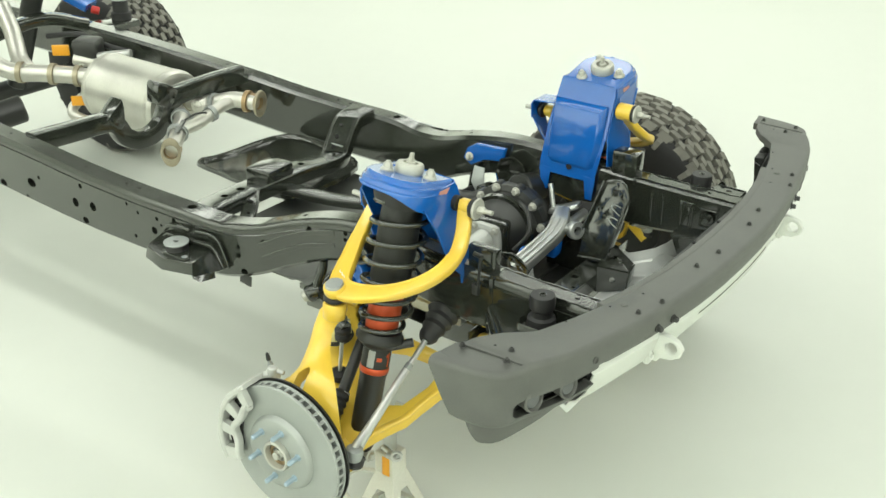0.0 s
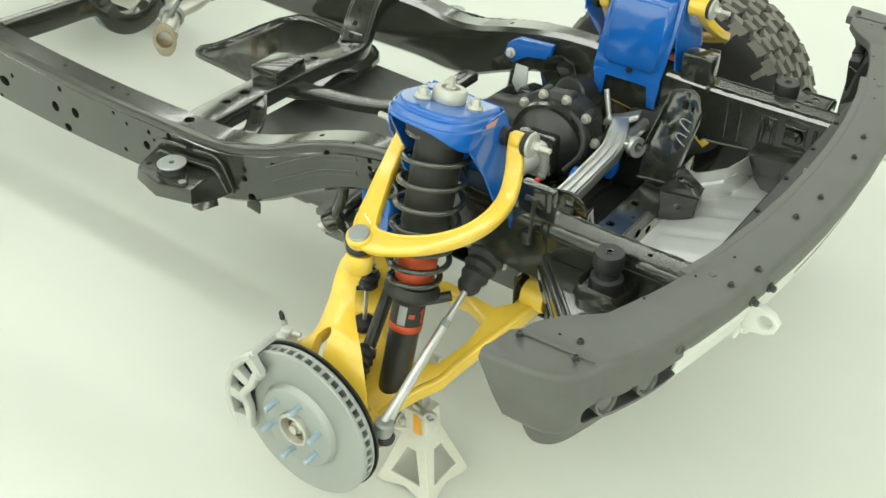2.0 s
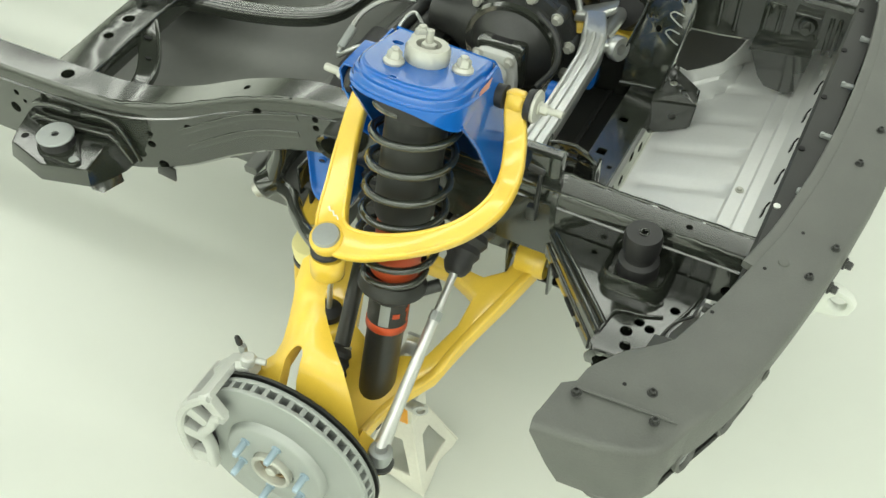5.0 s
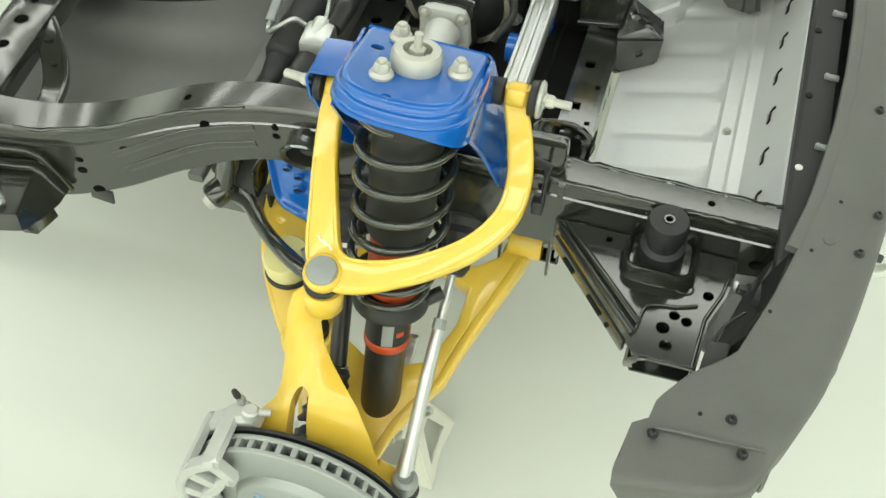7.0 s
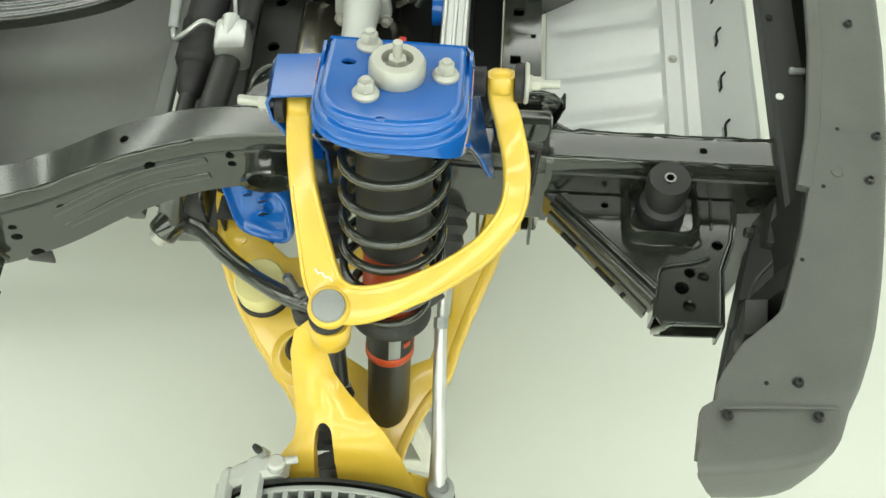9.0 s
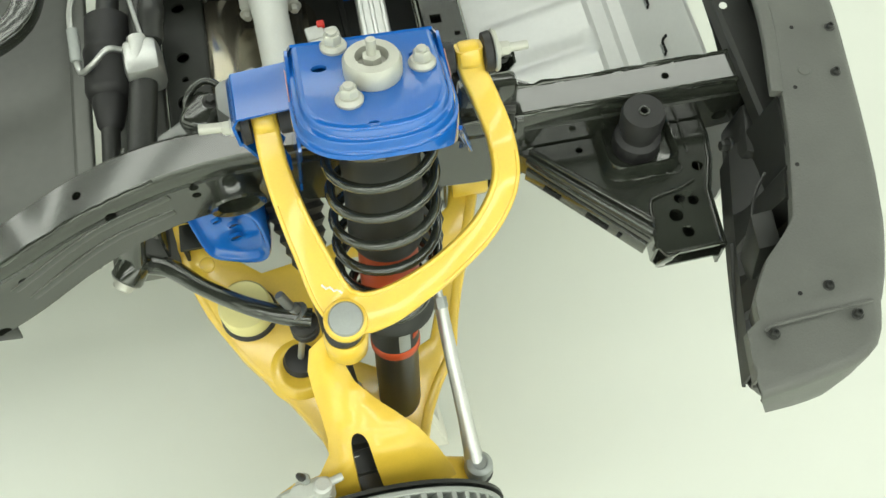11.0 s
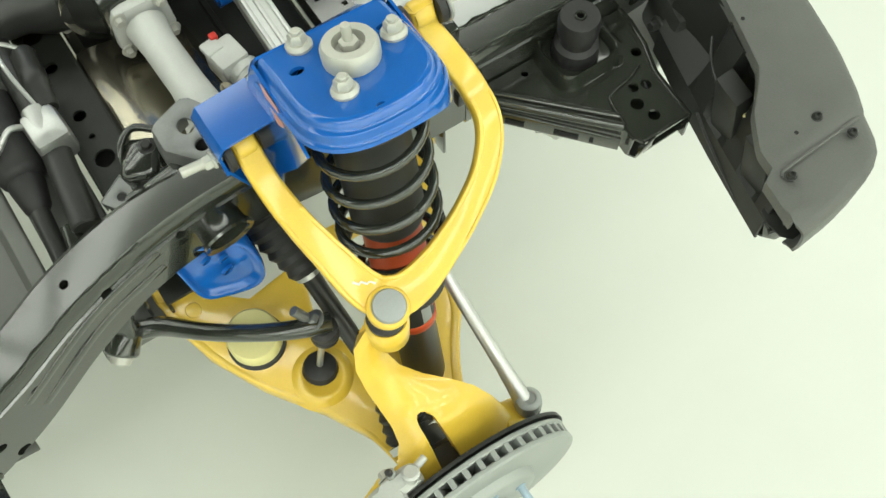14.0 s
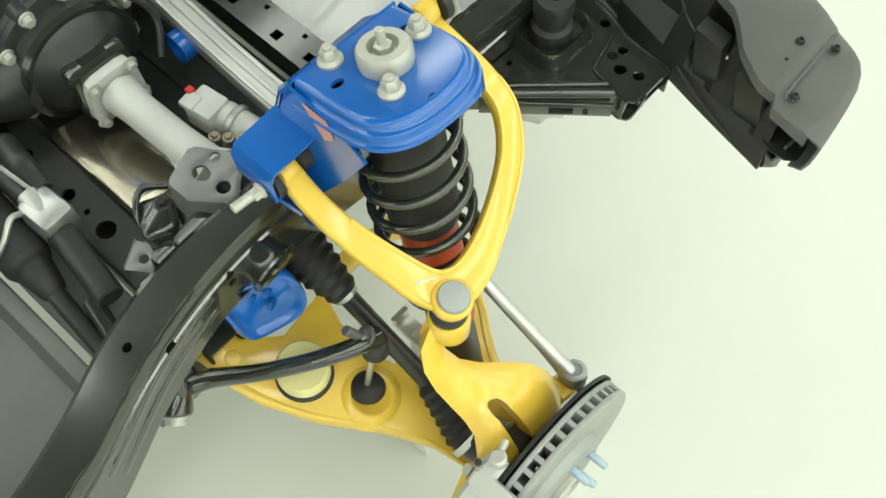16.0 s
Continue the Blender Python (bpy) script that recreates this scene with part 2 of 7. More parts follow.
# ---- the studio ----
def studio():
    bm = loft([[(-9, y, 0), (9, y, 0), (9, y, -0.1), (-9, y, -0.1)] for y in (-7, 9)])
    tagged(part("floor", bm, FLOOR), "glossy white painted studio floor", "floor", kind="structure")
    for name, c, s in (("wall_north", (0, 9.1, 2.45), (18.4, 0.2, 5.1)), ("wall_south", (0, -7.1, 2.45), (18.4, 0.2, 5.1)),
                       ("wall_west", (-9.1, 1, 2.45), (0.2, 15.98, 5.1)), ("wall_east", (9.1, 1, 2.45), (0.2, 15.98, 5.1))):
        tagged(part(name, box(c, s), WALL), "plain white studio wall", "wall", kind="structure")
    tagged(part("ceiling", box((0, 1, 5.1), (18.4, 16.4, 0.2)), CEILING), "dark grey studio ceiling with light rows", "ceiling", kind="structure")


studio()

# ---- ladder frame ----
RAIL_X = (-3.3, -2.3, -1.55, -1.2, -0.95, -0.72, -0.58, -0.46, -0.34, -0.22, -0.10, 0.05, 0.30, 0.70)
RAIL_Y = (-0.54, -0.54, -0.54, -0.54, -0.54, -0.535, -0.515, -0.487, -0.455, -0.435, -0.426, -0.425, -0.425, -0.425)
RAIL_TOP = (0.800, 0.800, 0.772, 0.750, 0.742, 0.740, 0.730, 0.747, 0.786, 0.815, 0.826, 0.820, 0.803, 0.800)
RAIL_BOT = (0.63, 0.62, 0.572, 0.555, 0.554, 0.555, 0.555, 0.585, 0.640, 0.685, 0.695, 0.668, 0.640, 0.690)
RAIL_W = (0.085, 0.085, 0.085, 0.085, 0.085, 0.085, 0.085, 0.085, 0.085, 0.080, 0.068, 0.065, 0.065, 0.065)


def rail_at(x):
    return [float(np.interp(x, RAIL_X, a)) for a in (RAIL_Y, RAIL_TOP, RAIL_BOT, RAIL_W)]


def rail_ring(p, inset=0.0):
    (x, y, top), bot, w = p[0], p[1], p[2]
    i, c = inset, 0.012
    prof = [(i, bot + c + i), (i, top - 0.032), (i + 0.0035, top - 0.030), (i + 0.0035, top - c - i), (c + i, top - i), (w - c - i, top - i),
            (w - i, top - c - i), (w - i, bot + c + i), (w - c - i, bot + i), (c + i, bot + i)]
    return [V((x, y + d, z)) for d, z in prof]


def side_rail(frame_ob):
    knots = [V((x, y, t)) for x, y, t in zip(RAIL_X, RAIL_Y, RAIL_TOP)]
    low = [V((b, w, 0)) for b, w in zip(RAIL_BOT, RAIL_W)]
    a, b = spline(knots, 5), spline(low, 5)
    rows = [(p, q.x, q.y) for p, q in zip(a, b)]
    bm = loft([rail_ring(r) for r in rows])
    inner = loft([rail_ring(r, 0.004) for r in rows[1:-1]])
    for f in inner.faces:
        f.normal_flip()
    holes = []
    for x, z, r, st in ((-1.62, 0.60, 0.014, 1.3), (-1.452, 0.643, 0.016, 1.4), (-1.488, 0.585, 0.007, 1), (-1.406, 0.673, 0.007, 1), (-1.183, 0.70, 0.009, 1),
                        (-1.221, 0.634, 0.016, 1), (-1.132, 0.642, 0.016, 1), (-1.18, 0.582, 0.012, 1.3), (-0.958, 0.70, 0.006, 1), (-0.909, 0.683, 0.006, 1),
                        (-0.932, 0.598, 0.007, 1), (-0.823, 0.686, 0.007, 1), (-0.84, 0.642, 0.013, 1), (-0.806, 0.669, 0.005, 1), (-0.747, 0.70, 0.009, 1),
                        (-0.435, 0.70, 0.008, 1), (-0.518, 0.668, 0.007, 1), (-0.52, 0.641, 0.009, 1), (-0.504, 0.590, 0.011, 1), (-0.289, 0.768, 0.009, 1),
                        (-0.168, 0.785, 0.007, 1), (-0.168, 0.765, 0.007, 1), (0.62, 0.72, 0.012, 1)):
        y = rail_at(x)[0]
        holes.append(loft([circle((x, y - 0.02, z), (0, 1, 0), r, 12, st), circle((x, y + 0.03, z), (0, 1, 0), r, 12, st)]))
    for x, r in ((-0.712, 0.014), (-0.94, 0.006), (-1.0, 0.006), (-1.197, 0.006), (-1.59, 0.006), (-0.33, 0.007), (0.53, 0.006)):
        y, t, _, w = rail_at(x)
        holes.append(loft([circle((x, y + w / 2, t - 0.03), (0, 0, 1), r), circle((x, y + w / 2, t + 0.03), (0, 0, 1), r)]))
    rail = part("side_rail", cut(join(bm, inner), holes), BLACK, frame_ob)
    # pressed ribs on the outer web
    for pts in (((-0.454, 0.685), (-0.319, 0.748), (-0.205, 0.778)), ((-0.44, 0.648), (-0.311, 0.712), (-0.206, 0.738))):
        path = spline([(x, rail_at(x)[0] + 0.001, z) for x, z in pts], 8)
        part("rib", sweep(path, round_rect(0.004, 0.015, 0.95), (0, 0, 1)), BLACK, rail)
    # the stepped pressing on the horn's inner and outer web
    for x in (0.366, 0.403, 0.597, 0.614):
        part("rib", box((x, -0.3605, 0.722), (0.010, 0.010, 0.095), 0.004), BLACK, rail)
    part("pressed_panel", box((0.478, -0.361, 0.718), (0.046, 0.008, 0.105), 0.004), BLACK, rail)
    for dx in (-0.014, 0.014):
        part("rib", box((0.478 + dx, -0.3575, 0.718), (0.008, 0.006, 0.090), 0.0025), BLACK, rail)
    part("bracket_recess", join(box((0.549, -0.3605, 0.735), (0.056, 0.006, 0.062), 0.003), box((0.549, -0.352, 0.768), (0.056, 0.022, 0.005), 0.002)), BLACK, rail)
    part("weld_joint", sweep([(0.30, -0.3925, 0.7215), (0.31, -0.3925, 0.7215)], round_rect(0.068, 0.165, 0.3)), BLACK, rail)
    # weld beads along the edges of the horn and the kicked-up part
    rnd = random.Random(7)
    for x0, x1, dy, dz in ((-0.02, 0.66, 0.008, -0.001), (-0.02, 0.66, 0.058, -0.001), (-0.62, -0.22, 0.010, -0.002)):
        n = int((x1 - x0) / 0.012)
        pts = []
        for k in range(n):
            x = x0 + (x1 - x0) * k / (n - 1)
            y, t, _, w = rail_at(x)
            pts.append((x, y + min(dy, w - 0.008) + rnd.uniform(-0.0015, 0.0015), t + dz + rnd.uniform(-0.0012, 0.0008)))
        part("weld_bead", tube(pts, [rnd.uniform(0.0022, 0.0042) for _ in pts], 8), BLACK, rail)
    return rail


def outrigger_rear(frame_ob):
    """The dished bracket that carries the body mount beside the rail."""
    out = [(-0.800, -0.541), (-0.777, -0.606), (-0.763, -0.633), (-0.664, -0.659), (-0.572, -0.631), (-0.580, -0.595), (-0.588, -0.558), (-0.584, -0.522)]
    low = [(-0.803, -0.541, 0.602), (-0.781, -0.609, 0.612), (-0.767, -0.638, 0.616), (-0.666, -0.665, 0.617), (-0.568, -0.638, 0.617), (-0.553, -0.603, 0.612), (-0.545, -0.560, 0.605), (-0.548, -0.518, 0.600)]
    mid = V((-0.68, -0.58, 0.651))
    top = slab([(x, y, 0.651) for x, y in ((p[0] + (mid.x - p[0]) * 0.05, p[1] + (mid.y - p[1]) * 0.05) for p in out)], (0, 0, -0.005), [circle((-0.751, -0.606, 0.651), (0, 0, 1), 0.008)])
    rings = [[(x + (mid.x - x) * k, y + (mid.y - y) * k, z) for x, y in out] for k, z in ((0.055, 0.651), (0.018, 0.6505), (0.0, 0.647))]
    rings.append([(x + (a - x) * 0.15, y + (b - y) * 0.15, 0.641) for (x, y), (a, b, c) in zip(out, low)])
    rings.append(low)
    brk = part("mount_bracket", join(top, sheet(rings, 0.004)), BLACK, frame_ob, angle=38)
    ridge = [(-0.772, -0.552, 0.650), (-0.760, -0.551, 0.661), (-0.66, -0.546, 0.662), (-0.592, -0.533, 0.662), (-0.578, -0.531, 0.648), (-0.552, -0.530, 0.604)]
    part("ridge", sweep(ridge, round_rect(0.012, 0.020, 0.6), (0, -1, 0.1)), BLACK, brk)
    for weld in ([(-0.79, -0.543, 0.662), (-0.765, -0.543, 0.682), (-0.725, -0.542, 0.690), (-0.675, -0.541, 0.692)], [(-0.652, -0.537, 0.692), (-0.60, -0.527, 0.690), (-0.575, -0.523, 0.672), (-0.558, -0.520, 0.630), (-0.548, -0.518, 0.596)]):
        part("flange", sweep(spline(weld, 5), round_rect(0.012, 0.010, 0.7), (0, -1, 0.1)), BLACK, brk)
    part("tab", slab([(-0.582, -0.628, 0.616), (-0.548, -0.572, 0.606), (-0.543, -0.575, 0.590), (-0.556, -0.622, 0.592), (-0.574, -0.630, 0.600)], (-0.004, 0.001, 0)), BLACK, brk)
    # black disc gives the hole its inner shade
    part("hole", revolve([(0.0078, 0.004), (0.0078, 0), (0.0001, 0)], (-0.751, -0.606, 0.6468), (0, 0, 1), 14), RECESS_SHADE, brk)
    part("pin", revolve([(0.010, 0), (0.009, 0.003), (0.004, 0.0035)], (-0.612, -0.622, 0.655), (0, 0, 1), 14), STEEL, brk)
    for x in (-0.515,):
        part("tab", box((x, -0.485, 0.556), (0.045, 0.006, 0.035), 0.002, (0, 8, 0)), BLACK_SATIN, brk)


def outrigger_front(frame_ob):
    out = [(0.306, -0.428), (0.464, -0.600), (0.462, -0.628), (0.470, -0.642), (0.556, -0.640), (0.562, -0.550), (0.580, -0.500), (0.588, -0.455), (0.588, -0.428)]
    z = 0.724
    holes = [circle((x, y, z), (0, 0, 1), r, 14) for x, y, r in ((0.515, -0.556, 0.0085), (0.534, -0.562, 0.0085), (0.502, -0.582, 0.0105), (0.511, -0.611, 0.0095), (0.558, -0.507, 0.0085), (0.394, -0.445, 0.0055), (0.420, -0.465, 0.004))]
    brk = part("mount_bracket", slab([(x, y, z) for x, y in out], (0, 0, -0.005), holes), BLACK, frame_ob)
    part("skirt", sheet([[(x, y, z - 0.002), (x * 0.995 + 0.002, y * 0.995, 0.676)] for x, y in out[:3]], 0.004), BLACK, brk)
    part("skirt", sheet([[(x, y, z - 0.002), (x - 0.002, y, 0.664)] for x, y in out[4:]], 0.004), BLACK, brk)
    part("floor_plate", slab([(x * 0.99 + 0.004, y * 0.985, 0.670) for x, y in out], (0, 0, -0.004)), BLACK, brk)
    # the rolled flange along the slanting edge, in two ridges, with a slotted lower lip
    part("brace", sweep([(0.322, -0.434, 0.726), (0.466, -0.585, 0.726)], round_rect(0.011, 0.010, 0.9)), BLACK, brk)
    part("brace", sweep([(0.316, -0.444, 0.722), (0.462, -0.602, 0.722)], round_rect(0.013, 0.016, 0.9)), BLACK, brk)
    part("brace", sweep([(0.312, -0.455, 0.702), (0.452, -0.610, 0.694)], round_rect(0.006, 0.030, 0.5)), BLACK, brk)
    for k0, k1 in ((0.16, 0.30), (0.52, 0.70), (0.78, 0.81)):
        a, b = V((0.309, -0.459, 0.700)), V((0.449, -0.614, 0.692))
        # black strip drawn where the lip's slot lies in shade
        part("slot", sweep([a.lerp(b, k0), a.lerp(b, k1)], round_rect(0.003, 0.008, 0.8)), RECESS_SHADE, brk)
    # raised lip of the end box, and pressed marks on the plate
    part("lip", sweep(spline([(0.464, -0.602, 0.726), (0.470, -0.560, 0.727), (0.482, -0.548, 0.727), (0.520, -0.540, 0.726), (0.545, -0.530, 0.726)], 5), round_rect(0.005, 0.005, 0.9)), BLACK, brk)
    part("lip", sweep([(x - 0.003, y, 0.7245) for x, y in out[4:]], round_rect(0.006, 0.006, 0.9)), BLACK, brk)
    part("lip", sweep([(0.470, -0.640, 0.7245), (0.556, -0.638, 0.7245)], round_rect(0.005, 0.006, 0.9)), BLACK, brk)
    oval = [(0.520 + 0.015 * math.cos(q), -0.503 + 0.011 * math.sin(q), 0.7255) for q in np.linspace(0, 2 * math.pi, 21)]
    part("pressed_ring", sweep(oval, round_rect(0.003, 0.003, 0.9)), BLACK, brk)
    part("pressed_mark", sweep([(0.452, -0.506, 0.7255), (0.458, -0.513, 0.7255), (0.492, -0.512, 0.7255), (0.494, -0.504, 0.7255), (0.462, -0.504, 0.7255)], round_rect(0.003, 0.003, 0.9)), BLACK, brk)
    part("pressed_mark", sweep([(0.553, -0.425, 0.7255), (0.551, -0.480, 0.7255)], round_rect(0.004, 0.003, 0.9)), BLACK, brk)
    cup = loft([[(0.476 + x * k, -0.462 + y * k, z) for x, y in round_rect(0.112, 0.096, 0.5, 4)] for k, z in ((1.06, 0.722), (1.0, 0.730), (0.97, 0.750), (0.93, 0.755), (0.87, 0.753), (0.80, 0.738), (0.45, 0.736))])
    part("mount_cup", cup, BLACK, brk, angle=55)
    # the turned-up tongue where the flange meets the end box
    part("tongue", sweep(spline([(0.466, -0.640, 0.690), (0.464, -0.646, 0.712), (0.474, -0.648, 0.728), (0.486, -0.641, 0.722)], 4), round_rect(0.014, 0.003, 0.6), (0, 1, 0)), BLACK, brk)


def ladder_frame():
    global FLIP
    fr = thing("chassis_frame", (0, 0, 0.56), "glossy black steel ladder frame on a white floor", "vehicle frame")
    for FLIP in (False, True):
        side_rail(fr)
        outrigger_rear(fr)
        outrigger_front(fr)
        # tube stub through the rail behind the tower
        part("tube_stub", revolve([(0.027, 0), (0.034, 0.0), (0.035, 0.030), (0.041, 0.040), (0.040, 0.044), (0.031, 0.041), (0.027, 0.005)], (-0.116, -0.412, 0.764), (0.1, -1, -0.25), 26), BLACK, fr)
    FLIP = False
    # low front cross beam, with square holes, and its two upright brackets
    sq = [[(x + a, y + b, 0.562) for a, b in ((-s, -s), (s, -s), (s, s), (-s, s))] for x, y, s in ((0.262, -0.10, 0.009), (0.258, -0.02, 0.010), (0.262, 0.10, 0.010), (0.29, -0.06, 0.005), (0.29, 0.04, 0.005), (0.262, -0.2, 0.01))]
    beam = part("cross_beam", slab([(0.235, -0.33, 0.562), (0.235, 0.33, 0.562), (0.305, 0.33, 0.562), (0.305, -0.33, 0.562)], (0, 0, -0.006), sq), BLACK, fr)
    rects = [circle((0.303, y, z), (1, 0, 0), 0.011, 10, 1.3) for y, z in ((-0.2, 0.52), (-0.14, 0.50), (-0.08, 0.52), (-0.02, 0.50), (0.04, 0.52), (0.10, 0.50), (0.16, 0.52))]
    part("web", slab([(0.301, -0.33, 0.556), (0.301, 0.33, 0.556), (0.301, 0.33, 0.47), (0.301, -0.33, 0.47)], (0.005, 0, 0), rects), BLACK, beam)
    part("web", box((0.239, 0, 0.51), (0.006, 0.66, 0.09), 0.002), BLACK, beam)
    part("web", box((0.270, 0, 0.466), (0.070, 0.66, 0.006), 0.002), BLACK, beam)
    for FLIP in (False, True):
        lean = lambda x, z: V((x, -0.205 - 0.40 * (z - 0.575), z))
        out = [lean(x, z) for x, z in ((0.215, 0.572), (0.305, 0.582), (0.316, 0.640), (0.333, 0.735), (0.330, 0.765), (0.312, 0.800), (0.292, 0.812), (0.262, 0.808), (0.240, 0.798), (0.228, 0.770), (0.224, 0.720), (0.208, 0.650))]
        cuts = [[lean(0.282 + a, 0.772 + b) for a, b in ((-0.009, -0.009), (0.009, -0.009), (0.009, 0.009), (-0.009, 0.009))]]
        cuts += [[lean(x + r * math.cos(q), z + r * math.sin(q)) for q in np.linspace(0, 2 * math.pi, 11)[:-1]] for x, z, r in ((0.304, 0.768, 0.005), (0.286, 0.794, 0.003), (0.264, 0.700, 0.007), (0.240, 0.720, 0.003), (0.252, 0.722, 0.003))]
        up = part("upright_bracket", slab(out, (0, -0.005, -0.002), cuts, 0.0012), BLACK, fr)
        for e0, e1 in ((out[1], out[4]), (out[11], out[8])):
            part("side_wall", sweep(spline([e0, e0.lerp(e1, 0.5) + V((0.002, 0, 0)), e1], 4), round_rect(0.004, 0.026, 0.5), (0.0, -0.93, -0.37)), BLACK, up)
        part("foot_fold", sweep([lean(0.212, 0.572), lean(0.306, 0.582)], round_rect(0.010, 0.012, 0.9)), BLACK, up)
        for zz in (0.690, 0.726):
            loop = [lean(0.296 + dx, zz + dz) + V((0, 0.003, 0)) for dx, dz in ((0.016, 0.012), (-0.006, 0.016), (-0.014, 0.008), (0.004, -0.004), (0.018, -0.010))]
            part("paint_mark", sweep(spline(loop, 4), round_rect(0.003, 0.002, 0.6), (0, 0.93, 0.37)), STEEL, up, "pale marker loop")
        top = [(0.285, -0.265, 0.600), (0.315, -0.275, 0.600), (0.375, -0.255, 0.578), (0.385, -0.205, 0.572), (0.300, -0.165, 0.585)]
        gus = slab(top, (0.0, 0.0, -0.005), [circle((0.325, -0.235, 0.590), (0, 0.2, 1), 0.010), circle((0.352, -0.225, 0.582), (0, 0.2, 1), 0.007)])
        part("gusset", gus, BLACK, up)
        part("gusset_side", slab([(0.300, -0.164, 0.583), (0.386, -0.205, 0.570), (0.380, -0.195, 0.515), (0.305, -0.158, 0.50)], (0.002, 0.005, 0), [circle((0.345, -0.181, 0.545), (0.4, 1, 0), 0.009)]), BLACK, up)
        part("gusset_side", slab([(0.385, -0.204, 0.570), (0.376, -0.255, 0.576), (0.374, -0.252, 0.53), (0.381, -0.195, 0.515)], (0.005, 0.0, 0), [], 0.001), BLACK, up)
        # folded bracket hanging inside the horn
        hb = slab([(0.45, -0.36, 0.672), (0.575, -0.36, 0.690), (0.580, -0.325, 0.688), (0.45, -0.325, 0.668)], (0, 0, -0.005), [], 0.001)
        hw = slab([(0.455, -0.326, 0.668), (0.580, -0.326, 0.686), (0.575, -0.335, 0.640), (0.555, -0.335, 0.628), (0.565, -0.335, 0.585), (0.545, -0.335, 0.572), (0.500, -0.335, 0.578), (0.480, -0.335, 0.60)], (0, 0.004, 0), [], 0.001)
        part("horn_bracket", join(hb, hw), BLACK, fr)
        part("horn_stud", join(revolve([(0.020, 0), (0.020, 0.006), (0.016, 0.012), (0.009, 0.013), (0.009, 0.03)], (0.552, -0.360, 0.738), (0, 1, 0), 20)), BLACK, fr)
        # torque box between tower and horn
        part("arm_bracket", box((0.262, -0.392, 0.822 if FLIP else 0.830), (0.085, 0.055 if FLIP else 0.030, 0.100 if FLIP else 0.066), 0.008), BLACK, fr)
        part("sensor_arm", join(rod((0.262, -0.44, 0.86), (0.29, -0.445, 0.86), 0.006), rod((0.285, -0.445, 0.865), (0.282, -0.45, 0.775), 0.004), box((0.275, -0.448, 0.768), (0.018, 0.016, 0.03), 0.003)), BLACK_SATIN, fr)
        oc = V((-0.11, -0.335, 0.725))
        if not FLIP:
            part("box_bracket", box((-0.140, -0.315, 0.705), (0.075, 0.05, 0.07), 0.014, (0, 0, 12), 3), BLACK, fr)
        else:
          part("tube_flare", loft([circle(oc + V((0, d, 0)), (0, 1, 0), r, 8) for r, d in ((0.036, -0.03), (0.050, 0.0), (0.060, 0.012), (0.060, 0.016), (0.055, 0.016), (0.046, 0.0), (0.030, -0.025))]), BLACK, fr)
        part("clip_plate", slab([(-0.25, -0.318, 0.72), (-0.21, -0.318, 0.72), (-0.20, -0.300, 0.67), (-0.23, -0.295, 0.645), (-0.25, -0.300, 0.67)], (0, 0.004, 0.002), bevel=0.001), STEEL, fr)
        if not FLIP:
            tab = part("folded_tab", slab([(-0.240, -0.232, 0.640), (-0.196, -0.205, 0.640), (-0.176, -0.242, 0.640), (-0.214, -0.270, 0.640)], (0, 0, -0.004), [circle((-0.208, -0.240, 0.640), (0, 0, 1), 0.008)], 0.001), BRACKET, fr, "bare grey folded tab")
            part("fold", slab([(-0.240, -0.232, 0.640), (-0.196, -0.205, 0.640), (-0.192, -0.198, 0.605), (-0.238, -0.226, 0.600)], (0.002, 0.004, 0), bevel=0.001), BRACKET, tab)
    FLIP = False
    # steering crossmember
    hs = [circle((-0.200, y, 0.542), (0, 0, 1), r) for y, r in ((0.004, 0.012), (-0.045, 0.006), (-0.095, 0.018), (0.12, 0.012), (0.2, 0.018))]
    xm = part("crossmember", slab([(-0.235, -0.40, 0.565), (-0.235, -0.2, 0.542), (-0.235, 0.2, 0.542), (-0.235, 0.40, 0.565), (-0.165, 0.40, 0.565), (-0.155, 0.16, 0.542), (-0.155, -0.1, 0.542), (-0.165, -0.40, 0.565)], (0, 0, -0.006), hs), BLACK_DULL, fr)
    part("web", box((-0.158, 0, 0.50), (0.006, 0.78, 0.085), 0.002), BLACK_DULL, xm)
    part("web", box((-0.232, 0, 0.50), (0.006, 0.78, 0.085), 0.002), BLACK_DULL, xm)
    part("web", box((-0.195, 0, 0.458), (0.076, 0.78, 0.006), 0.002), BLACK_DULL, xm)
    for FLIP in (False, True):
        if not FLIP:
            out = [(-0.116, -0.234), (-0.066, -0.216), (-0.054, -0.222), (-0.020, -0.276), (-0.022, -0.290), (-0.070, -0.334), (-0.084, -0.334), (-0.124, -0.284), (-0.124, -0.242)]
            holes = [circle((-0.080, -0.263, 0.76), (0, 0, 1), 0.012, 14, 1.2), circle((-0.048, -0.256, 0.76), (0, 0, 1), 0.008), circle((-0.074, -0.304, 0.76), (0, 0, 1), 0.011)]
            brk = part("bracket", slab([(x, y, 0.76) for x, y in out], (0, 0, -0.006), holes, 0.0015), BRACKET, fr, "bare grey steel bracket")
            part("bracket_side", sheet([[(x, y, 0.757), (x - 0.004, y - 0.004, 0.74), (x - 0.004, y - 0.004, 0.70)] for x, y in out[5:] + out[:2]], 0.004), BRACKET, brk)
            cast = part("gloss_bracket", box((-0.150, -0.232, 0.655), (0.062, 0.070, 0.100), 0.016, (6, -10, -32), 3), BLACK, fr)
            part("bracket_lip", sweep(spline([(-0.186, -0.246, 0.64), (-0.178, -0.212, 0.700), (-0.146, -0.184, 0.705), (-0.112, -0.205, 0.700)], 4), round_rect(0.010, 0.012, 0.8)), BLACK, cast)
